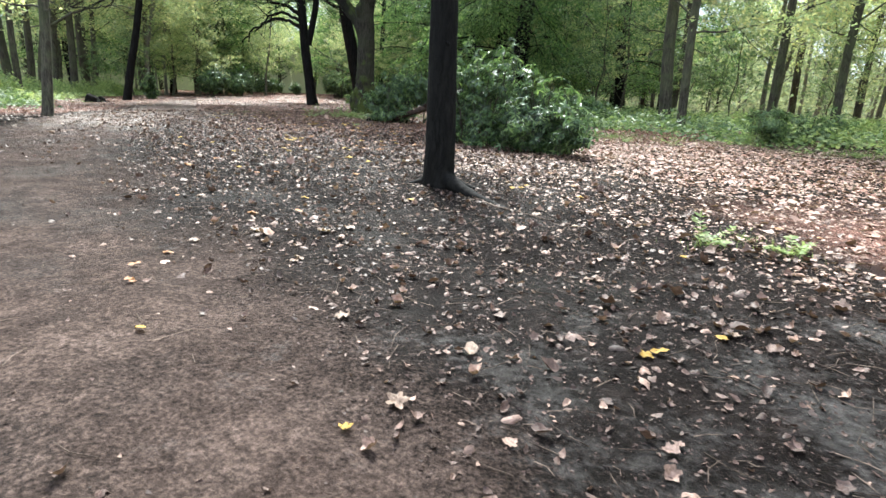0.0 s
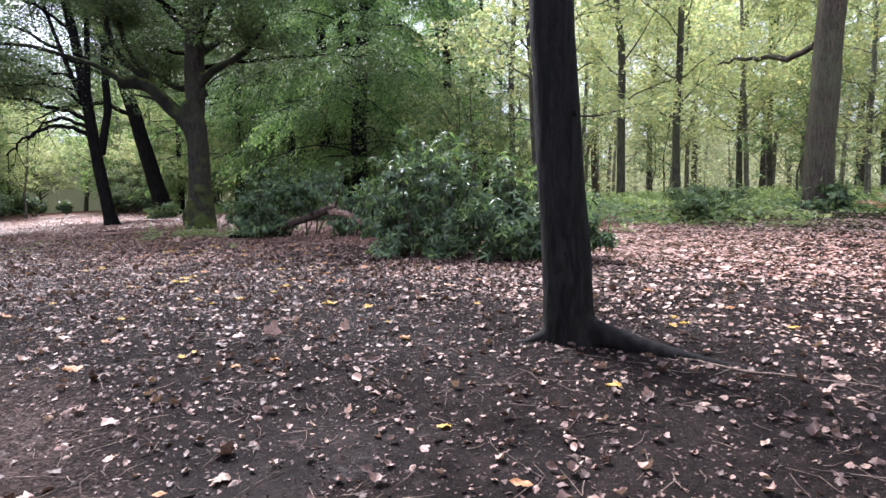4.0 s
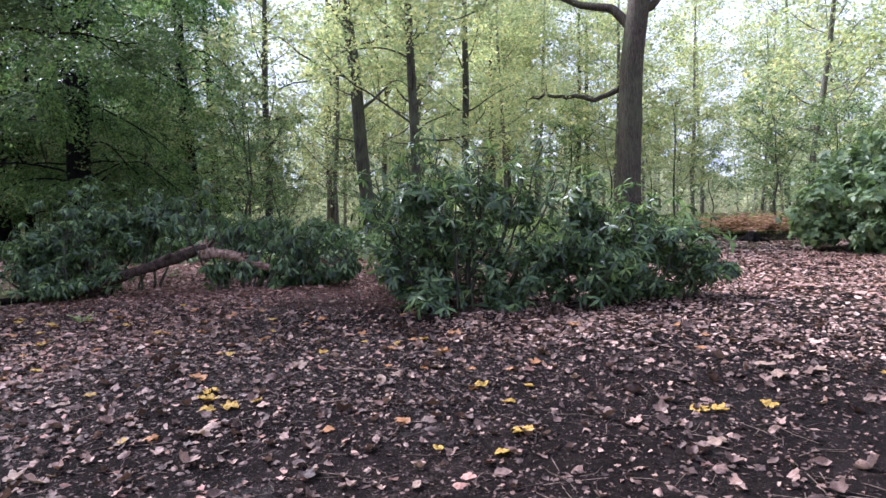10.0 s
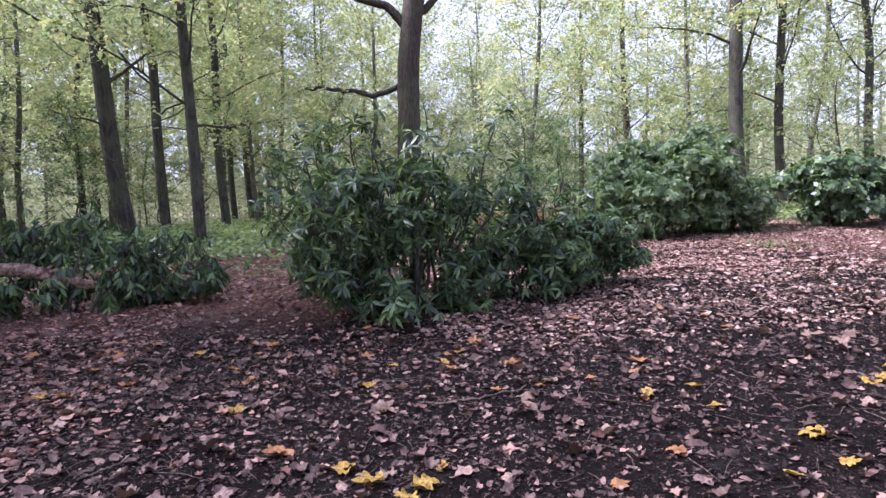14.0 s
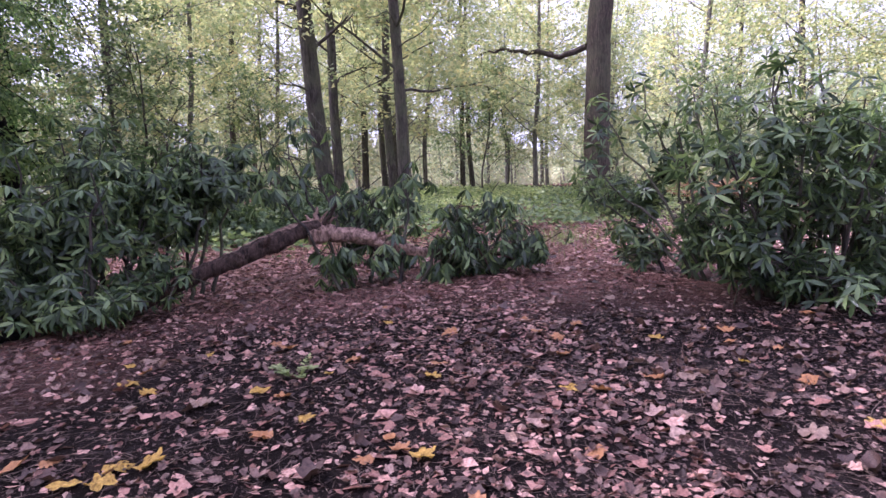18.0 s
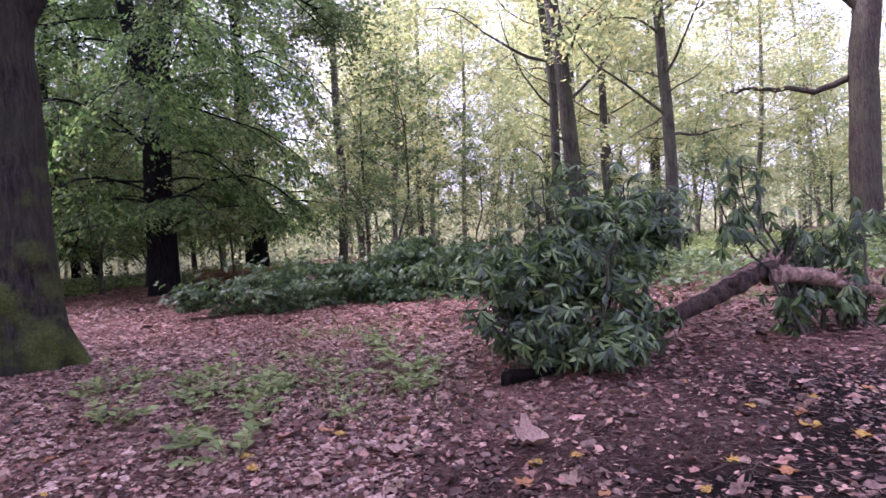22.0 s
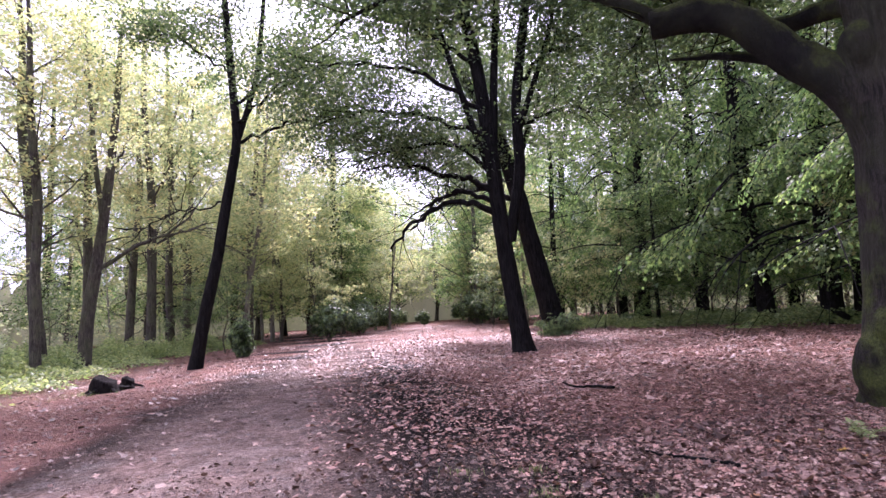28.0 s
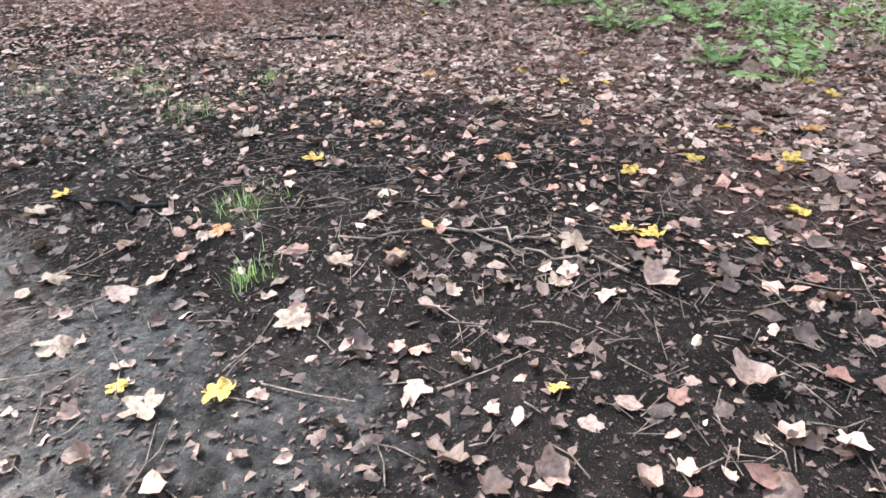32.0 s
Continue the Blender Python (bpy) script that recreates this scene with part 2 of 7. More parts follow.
def bark_material(name, dark, light, moss=0.0, scale=(14, 14, 2.2), depth=0.025, algae=0.0, spec=0.25, limbs=0.0):
    m, n, l, b = mat(name, 0.85)
    tc = n.new("ShaderNodeTexCoord")
    mp = n.new("ShaderNodeMapping")
    mp.inputs["Scale"].default_value = scale
    sway = noise_tex(n, l, 2.2, 3, 0.5, tc.outputs["Object"])
    bent = n.new("ShaderNodeVectorMath")
    bent.operation = "MULTIPLY_ADD"
    bent.inputs[1].default_value = (0.16, 0.16, 0.16)
    l.new(sway.outputs["Color"], bent.inputs[0])
    l.new(tc.outputs["Object"], bent.inputs[2])
    l.new(bent.outputs[0], mp.inputs["Vector"])
    ridge = noise_tex(n, l, 1.0, 7, 0.62, mp.outputs[0])
    fine = noise_tex(n, l, 30.0, 5, 0.7, tc.outputs["Object"])
    blot = noise_tex(n, l, 1.1, 4, 0.6, tc.outputs["Object"])
    col = ramp(n, l, ridge.outputs[0], [(0.32, dark), (0.62, light), (0.8, tuple(min(1, c * 1.35) for c in light))]).outputs[0]
    col = mixc(n, l, 0.5, col, ramp(n, l, fine.outputs[0], [(0.3, (0.55, 0.55, 0.55)), (0.7, (1.3, 1.3, 1.3))]).outputs[0], "MULTIPLY")
    deep = n.new("ShaderNodeMapping")
    deep.inputs["Scale"].default_value = tuple(k * 2.1 for k in scale)
    l.new(bent.outputs[0], deep.inputs["Vector"])
    crack = noise_tex(n, l, 1.0, 5, 0.7, deep.outputs[0])
    col = mixc(n, l, 0.8, col, ramp(n, l, crack.outputs[0], [(0.36, (0.25, 0.24, 0.23)), (0.52, (0.95, 0.95, 0.95)), (0.7, (1.4, 1.4, 1.4))]).outputs[0], "MULTIPLY")
    if limbs:
        # near-black put into the colour for backlit limbs growing out from the bole
        flat = n.new("ShaderNodeVectorMath")
        flat.operation = "MULTIPLY"
        flat.inputs[1].default_value = (1, 1, 0)
        l.new(tc.outputs["Object"], flat.inputs[0])
        reach = n.new("ShaderNodeVectorMath")
        reach.operation = "LENGTH"
        l.new(flat.outputs[0], reach.inputs[0])
        out = math_node(n, l, "ADD", reach.outputs["Value"], math_node(n, l, "MULTIPLY", math_node(n, l, "SUBTRACT", blot.outputs[0], 0.5), 0.9))
        col = mixc(n, l, ramp(n, l, out, [(0.36, (0, 0, 0)), (0.7, (limbs, limbs, limbs))]).outputs[0], col, (0.005, 0.0045, 0.004))
    if algae:
        am = ramp(n, l, blot.outputs[0], [(0.42, (0, 0, 0)), (0.65, (1, 1, 1))])
        col = mixc(n, l, math_node(n, l, "MULTIPLY", am.outputs[0], algae), col, (0.10, 0.115, 0.06))
    if moss:
        sep = n.new("ShaderNodeSeparateXYZ")
        l.new(tc.outputs["Object"], sep.inputs[0])
        nz = n.new("ShaderNodeSeparateXYZ")
        geo = n.new("ShaderNodeNewGeometry")
        l.new(geo.outputs["Normal"], nz.inputs[0])
        low = ramp(n, l, math_node(n, l, "MULTIPLY", sep.outputs[2], 0.25), [(0.12, (1, 1, 1)), (0.75, (0, 0, 0))])
        top = ramp(n, l, nz.outputs[2], [(-0.0, (0, 0, 0)), (0.6, (1, 1, 1))])
        mm = math_node(n, l, "MAXIMUM", math_node(n, l, "MULTIPLY", low.outputs[0], 0.7), math_node(n, l, "MULTIPLY", top.outputs[0], 0.9))
        mm = math_node(n, l, "ADD", mm, math_node(n, l, "MULTIPLY", math_node(n, l, "SUBTRACT", noise_tex(n, l, 2.2, 5, 0.6, tc.outputs["Object"]).outputs[0], 0.5), 3.0))
        mk = ramp(n, l, mm, [(0.35, (0, 0, 0)), (0.95, (1, 1, 1))])
        mossc = ramp(n, l, fine.outputs[0], [(0.3, (0.025, 0.036, 0.009)), (0.7, (0.11, 0.135, 0.028))])
        col = mixc(n, l, math_node(n, l, "MULTIPLY", mk.outputs[0], moss), col, mossc.outputs[0])
    l.new(col, b.inputs["Base Color"])
    b.inputs["Specular IOR Level"].default_value = spec
    bump(n, l, b, math_node(n, l, "ADD", ridge.outputs[0], math_node(n, l, "ADD", math_node(n, l, "MULTIPLY", fine.outputs[0], 0.25), math_node(n, l, "MULTIPLY", crack.outputs[0], 0.6))), 1.0, depth)
    return m


def leaf_material(name, stops, rough=0.5, through_light=0.45, spec=0.4, patch=0.6, tint=(1.4, 1.45, 0.95), blotch=0.0):
    """Leaves: a colour for each, light passing through them."""
    m, n, l, b = mat(name, rough)
    geo = n.new("ShaderNodeNewGeometry")
    area = noise_tex(n, l, patch, 3, 0.5, geo.outputs["Position"])
    fac = math_node(n, l, "ADD", math_node(n, l, "MULTIPLY", geo.outputs["Random Per Island"], 0.65), math_node(n, l, "MULTIPLY", area.outputs[0], 0.35))
    col = ramp(n, l, fac, stops).outputs[0]
    fine = noise_tex(n, l, 45.0, 3, 0.6, geo.outputs["Position"])
    col = mixc(n, l, 0.5, col, ramp(n, l, fine.outputs[0], [(0.3, (0.7, 0.7, 0.7)), (0.7, (1.25, 1.25, 1.25))]).outputs[0], "MULTIPLY")
    if blotch:
        spot = noise_tex(n, l, 55.0, 5, 0.7, geo.outputs["Position"])
        col = mixc(n, l, blotch, col, ramp(n, l, spot.outputs[0], [(0.35, (0.22, 0.18, 0.16)), (0.5, (0.8, 0.75, 0.72)), (0.68, (1.3, 1.3, 1.3))]).outputs[0], "MULTIPLY")
        bump(n, l, b, spot.outputs[0], 0.6, 0.012)
    l.new(col, b.inputs["Base Color"])
    b.inputs["Specular IOR Level"].default_value = spec
    if through_light:
        tr = n.new("ShaderNodeBsdfTranslucent")
        l.new(mixc(n, l, 1.0, col, tint, "MULTIPLY"), tr.inputs["Color"])
        mx = n.new("ShaderNodeMixShader")
        mx.inputs[0].default_value = through_light
        l.new(b.outputs[0], mx.inputs[1])
        l.new(tr.outputs[0], mx.inputs[2])
        l.new(mx.outputs[0], n["Material Output"].inputs[0])
    return m


SOIL = ground_material()
BARK_DARK = bark_material("dark_wet_bark", (0.003, 0.003, 0.0032), (0.016, 0.015, 0.0145), depth=0.02, spec=0.08)
BARK_SMOOTH = bark_material("smooth_dark_bark", (0.0035, 0.0032, 0.0032), (0.0115, 0.0105, 0.0095), scale=(13, 13, 2.2), depth=0.014, spec=0.12)
BARK_GREY = bark_material("grey_brown_bark", (0.022, 0.019, 0.016), (0.095, 0.082, 0.066), algae=0.55)
BARK_BIG = bark_material("brown_bark", (0.03, 0.023, 0.018), (0.105, 0.082, 0.062), scale=(18, 18, 2.0), algae=0.4)
BARK_OAK = bark_material("mossy_oak_bark", (0.006, 0.0052, 0.0045), (0.054, 0.044, 0.037), moss=0.9, scale=(22, 22, 2.2), depth=0.08, algae=0.25, limbs=0.93)
# darker copy of the oak's bark, with the limbs' backlit shade in its colour
BARK_LIMB = bark_material("backlit_mossy_limb_bark", (0.0025, 0.0022, 0.002), (0.014, 0.012, 0.0105), moss=0.95, scale=(16, 16, 6), depth=0.05, spec=0.08)
# the next two barks are paled: distance haze is put into their colour
BARK_PALE = bark_material("hazed_pale_bark", (0.075, 0.07, 0.058), (0.21, 0.195, 0.16), algae=0.4)
BARK_FAR = bark_material("haze_pale_far_bark", (0.13, 0.125, 0.105), (0.30, 0.29, 0.24), algae=0.3)
DEADWOOD = bark_material("stripped_dead_wood", (0.10, 0.062, 0.046), (0.40, 0.265, 0.20), scale=(16, 16, 5), depth=0.03)
DEADBARK = bark_material("loose_dark_bark", (0.012, 0.008, 0.006), (0.085, 0.054, 0.04), scale=(18, 18, 6), depth=0.04)
STUMPWOOD = bark_material("rotten_black_wood", (0.002, 0.0018, 0.0017), (0.013, 0.0105, 0.009), depth=0.05, spec=0.1)
TWIGWOOD = bark_material("dead_twig", (0.045, 0.031, 0.023), (0.22, 0.16, 0.125), depth=0.004)
LITTER = leaf_material("dead_leaf_litter", [(0.10, (0.038, 0.021, 0.016)), (0.30, (0.085, 0.049, 0.038)), (0.50, (0.14, 0.085, 0.066)), (0.66, (0.255, 0.163, 0.132)),
                                            (0.80, (0.39, 0.26, 0.2)), (0.90, (0.48, 0.34, 0.27)), (0.96, (0.38, 0.20, 0.09))], 0.5, 0.06, 0.4, 1.2, blotch=0.7)
CRUMBS = leaf_material("trodden_leaf_crumbs", [(0.12, (0.022, 0.013, 0.011)), (0.45, (0.06, 0.036, 0.03)), (0.75, (0.12, 0.074, 0.06)), (0.95, (0.24, 0.16, 0.135))], 0.6, 0.0, 0.25, 1.2, blotch=0.6)
RED_LITTER = leaf_material("reddish_leaf_litter", [(0.12, (0.06, 0.028, 0.021)), (0.35, (0.17, 0.079, 0.06)), (0.55, (0.37, 0.19, 0.145)), (0.72, (0.56, 0.335, 0.265)),
                                                (0.88, (0.56, 0.36, 0.29)), (0.96, (0.48, 0.22, 0.07))], 0.5, 0.08, 0.35, 1.2, blotch=0.7)
TAN_LITTER = leaf_material("tan_leaf_litter", [(0.12, (0.10, 0.058, 0.045)), (0.35, (0.24, 0.148, 0.118)), (0.55, (0.41, 0.265, 0.21)), (0.72, (0.54, 0.375, 0.305)), (0.9, (0.61, 0.46, 0.385))], 0.5, 0.08, 0.35, 1.2, blotch=0.6)
# distance haze is put into this colour, with a faint glow added below
HAZE = leaf_material("haze_glow_far_wood", [(0.1, (0.17, 0.20, 0.12)), (0.5, (0.25, 0.28, 0.16)), (0.9, (0.36, 0.36, 0.21))], 0.9, 0.0, 0.1, 0.09)
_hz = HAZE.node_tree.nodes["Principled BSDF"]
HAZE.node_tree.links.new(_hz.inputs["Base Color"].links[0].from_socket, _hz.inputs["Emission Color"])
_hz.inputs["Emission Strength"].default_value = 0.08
YELLOW = leaf_material("yellow_fallen_leaf", [(0.2, (0.42, 0.25, 0.045)), (0.8, (0.58, 0.41, 0.10))], 0.55, 0.2, 0.25, blotch=0.85)
ORANGE = leaf_material("orange_fallen_leaf", [(0.2, (0.30, 0.12, 0.04)), (0.8, (0.48, 0.25, 0.11))], 0.5, 0.15, 0.35, blotch=0.55)
PALE = leaf_material("pale_fallen_leaf", [(0.2, (0.20, 0.128, 0.092)), (0.8, (0.32, 0.225, 0.165))], 0.5, 0.12, 0.4, blotch=0.6)
LAUREL = leaf_material("glossy_evergreen_leaf", [(0.12, (0.018, 0.032, 0.017)), (0.42, (0.055, 0.095, 0.043)), (0.68, (0.135, 0.21, 0.086)), (0.92, (0.29, 0.38, 0.14))], 0.36, 0.34, 0.5)
IVY = leaf_material("dark_ivy_leaf", [(0.12, (0.028, 0.05, 0.025)), (0.45, (0.062, 0.105, 0.047)), (0.75, (0.12, 0.18, 0.075)), (0.95, (0.22, 0.28, 0.10))], 0.55, 0.32, 0.25)
BEECHLEAF = leaf_material("deep_green_leaf", [(0.15, (0.044, 0.078, 0.034)), (0.45, (0.11, 0.18, 0.07)), (0.75, (0.22, 0.30, 0.105)), (0.95, (0.38, 0.41, 0.15))], 0.55, 0.55, 0.15, tint=(1.25, 1.4, 1.05))
OAKLEAF = leaf_material("oak_green_leaf", [(0.15, (0.036, 0.064, 0.03)), (0.55, (0.08, 0.12, 0.048)), (0.85, (0.15, 0.19, 0.072)), (0.97, (0.29, 0.23, 0.085))], 0.45, 0.4, tint=(1.3, 1.45, 1.05))
AUTUMN = leaf_material("turning_leaf", [(0.1, (0.15, 0.20, 0.10)), (0.4, (0.27, 0.325, 0.165)), (0.7, (0.43, 0.43, 0.215)), (0.92, (0.56, 0.45, 0.20))], 0.5, 0.55, 0.3, 0.12, (1.4, 1.45, 1.15))
# far leaves lighter and greyer than near ones: haze put into the colour
FARLEAF = leaf_material("haze_pale_far_leaf", [(0.1, (0.18, 0.24, 0.14)), (0.4, (0.31, 0.37, 0.21)), (0.7, (0.44, 0.47, 0.26)), (0.92, (0.57, 0.51, 0.28))], 0.6, 0.35, 0.15, 0.06, (1.35, 1.4, 1.2))
WOODLEAF = leaf_material("shaded_wood_leaf", [(0.1, (0.163, 0.225, 0.106)), (0.4, (0.3, 0.362, 0.163)), (0.7, (0.45, 0.481, 0.206)), (0.92, (0.6, 0.537, 0.237))], 0.55, 0.45, 0.2, 0.15, (1.25, 1.3, 1.0))
UNDERLEAF = leaf_material("undergrowth_leaf", [(0.1, (0.055, 0.09, 0.046)), (0.45, (0.122, 0.185, 0.085)), (0.75, (0.215, 0.285, 0.125)), (0.95, (0.36, 0.39, 0.155))], 0.45, 0.38, 0.4, 0.35)
PALEUNDER = leaf_material("pale_undergrowth_leaf", [(0.1, (0.08, 0.12, 0.055)), (0.4, (0.20, 0.27, 0.12)), (0.7, (0.34, 0.41, 0.18)), (0.93, (0.48, 0.47, 0.24))], 0.5, 0.45, 0.35, 0.35)
FRESH = leaf_material("fresh_green_blade", [(0.1, (0.11, 0.155, 0.06)), (0.5, (0.21, 0.275, 0.105)), (0.85, (0.33, 0.38, 0.165)), (0.97, (0.40, 0.36, 0.19))], 0.5, 0.35, 0.35, 0.8)
BRACKEN = leaf_material("dead_bracken_frond", [(0.1, (0.15, 0.08, 0.05)), (0.5, (0.28, 0.16, 0.10)), (0.9, (0.42, 0.28, 0.18))], 0.7, 0.3, 0.2, 0.8)


# ---------------------------------------------------------------- mesh helpers
def mesh_np(name, v, f):
    """A mesh from arrays of places and of faces that all have the same number of corners."""
    me = bpy.data.meshes.new(name)
    v, f = np.ascontiguousarray(v, np.float32), np.ascontiguousarray(f, np.int32)
    k = f.shape[1]
    me.vertices.add(len(v))
    me.vertices.foreach_set("co", v.ravel())
    me.loops.add(f.size)
    me.loops.foreach_set("vertex_index", f.ravel())
    me.polygons.add(len(f))
    me.polygons.foreach_set("loop_start", np.arange(0, f.size, k, dtype=np.int32))
    me.update(calc_edges=True)
    me.validate()
    return me


def smooth(me):
    me.polygons.foreach_set("use_smooth", np.ones(len(me.polygons), bool))
    return me


def part(name, me, material, parent, label=""):
    ob = new(name, me)
    if material and not me.materials:
        me.materials.append(material)
    ob.parent = parent
    return tagged(ob, label) if label else ob


def thing(name, x, y, z, label, category, group="", kind=""):
    ob = new(name)
    ob.empty_display_size = 0.1
    ob.location = (x, y, z)
    return tagged(ob, label, category, group, kind)


def solo(name, me, material, label, category, group="", kind="", loc=(0, 0, 0)):
    ob = new(name, me)
    if not me.materials:
        me.materials.append(material)
    ob.location = loc
    return tagged(ob, label, category, group, kind)


def unit(a):
    return a / np.maximum(np.linalg.norm(a, axis=-1, keepdims=True), 1e-9)


def frames(ahead, up):
    """Turns whose columns are side, ahead and up."""
    a = unit(ahead)
    s = unit(np.cross(a, up) + 1e-6)
    return np.stack([s, a, np.cross(s, a)], -1)


def scatter(tv, tf, turn, pos, size):
    """Copies of a small shape, as arrays."""
    v = np.einsum("nij,kj->nki", turn, tv) * np.asarray(size)[:, None, None] + pos[:, None]
    f = np.asarray(tf)[None] + (len(tv) * np.arange(len(pos)))[:, None, None]
    return v.reshape(-1, 3), f.reshape(-1, np.asarray(tf).shape[1])


def joined(bits):
    vs, fs, at = [], [], 0
    for v, f in bits:
        vs.append(v)
        fs.append(np.asarray(f) + at)
        at += len(v)
    return np.concatenate(vs), np.concatenate(fs)


def curve_pts(pts, n):
    """A smooth line of n places through a few."""
    p = np.array(pts, float)
    d = np.r_[0, np.cumsum(np.linalg.norm(np.diff(p, axis=0), axis=1))]
    t = np.linspace(0, d[-1], n)
    out = np.stack([np.interp(t, d, p[:, k]) for k in range(3)], -1)
    for _ in range(2 if len(p) > 2 else 0):
        out[1:-1] = (out[:-2] + 2 * out[1:-1] + out[2:]) / 4
    return out


def tube(pts, radii, sides=8, rough=0.0, rng=None, capped=True):
    """A tapered limb along a line, as quads."""
    p = np.asarray(pts, float)
    r = np.asarray(radii, float)
    t = unit(np.gradient(p, axis=0))
    ref = np.array([0.0, 0, 1]) if abs(t[:, 2]).mean() < 0.8 else np.array([1.0, 0, 0])
    a = unit(np.cross(t, ref))
    b = np.cross(t, a)
    ang = np.linspace(0, 2 * np.pi, sides, endpoint=False)
    ring = r[:, None] * np.ones(sides)
    if rough and rng is not None:
        ph = rng.uniform(0, 6.28, 4)
        k = np.arange(len(p))[:, None]
        ring = ring * (1 + rough * (np.sin(3 * ang + ph[0] + 0.15 * k) * 0.5 + np.sin(5 * ang + ph[1] - 0.1 * k) * 0.3 + 0.5 * np.sin(0.8 * k + ph[2] + ang))
                       + rough * 0.5 * rng.normal(size=(len(p), sides)))
    v = p[:, None] + ring[..., None] * (np.cos(ang)[:, None] * a[:, None] + np.sin(ang)[:, None] * b[:, None])
    i = np.arange(len(p) - 1)[:, None] * sides
    j = np.arange(sides)
    f = np.stack([i + j, i + (j + 1) % sides, i + sides + (j + 1) % sides, i + sides + j], -1).reshape(-1, 4)
    v = v.reshape(-1, 3)
    if capped:
        last = (len(p) - 1) * sides
        caps = [[last, last + 1, last + 2, last + 3]] if sides == 4 else [[last + q, last + q + 1, last + q + 2, last] for q in range(1, sides - 2)]
        f = np.r_[f, caps]
    return v, f


LEAF4 = (np.array([(0, 0, 0), (0.30, 0.45, 0.05), (0, 1.0, -0.04), (-0.30, 0.45, 0.05)]), [(0, 1, 2, 3)])
LEAF3 = (np.array([(-0.30, 0.2, 0.03), (0.26, 0.35, 0.05), (0, 1.0, -0.04)]), [(0, 1, 2)])
LEAF6 = (np.array([(0, 0, 0), (0.105, 0.35, 0.04), (0.11, 0.68, 0.0), (0, 1.0, -0.18), (-0.11, 0.68, 0.0), (-0.105, 0.35, 0.04), (0, 0.5, -0.03)]),
         [(0, 1, 6, 5), (1, 2, 3, 6), (5, 6, 3, 4)])


def random_turns(rng, n, flat=0.0):
    """Any way round; flat: how far the leaves lie level."""
    az = rng.uniform(0, 2 * np.pi, n)
    ahead = np.stack([np.cos(az), np.sin(az), rng.normal(-0.15, 0.5 * (1 - flat) + 0.1, n)], -1)
    up = np.stack([rng.normal(0, 1 - flat + 0.15, n), rng.normal(0, 1 - flat + 0.15, n), np.ones(n)], -1)
    return frames(ahead, up)


# ---------------------------------------------------------------- ground: one sheet out to the horizon
def axis(lo, hi, fine, far):
    mid = np.arange(lo, hi, fine)
    step, a, left = fine, lo, []
    while a > -far:
        step = min(step * 1.22, 60)
        a -= step
        left.append(a)
    step, a, right = fine, mid[-1], []
    while a < far:
        step = min(step * 1.22, 60)
        a += step
        right.append(a)
    return np.r_[left[::-1], mid, right]


GREENS = [(-10.0, 22.4, 1.9), (-9.2, 21.0, 1.3), (4.15, 6.9, 0.28), (4.9, 6.95, 0.34), (4.5, 7.4, 0.3), (-8.2, 24.4, 1.6), (7.5, 19.5, 2.5), (5.0, 22.0, 3.0), (1.0, 20.0, 2.5), (-14.7, 20.7, 0.4),
          (-13.93, 19.15, 0.22), (-16.3, 21.6, 0.3), (-15.2, 21.3, 0.25), (8.0, 12.0, 1.5), (13.0, 15.0, 3.0), (-31.5, 25.0, 1.2), (-2.0, 21.5, 2.0), (-13.78, 18.54, 0.13), (-15.6, 21.9, 0.3), (-14.3, 21.4, 0.2)]


MUD = [(-14.3, 18.0, 0.6), (-15.0, 18.5, 0.5), (-13.7, 17.6, 0.45), (5.1, 3.6, 0.6), (5.5, 4.8, 0.5)]


def in_mud(x, y):
    """How deep in one of the wet bare patches."""
    k = np.zeros(np.shape(x))
    for cx, cy, r in MUD:
        k = np.maximum(k, np.clip(1.5 - np.hypot(x - cx, y - cy) / r, 0, 1))
    return k


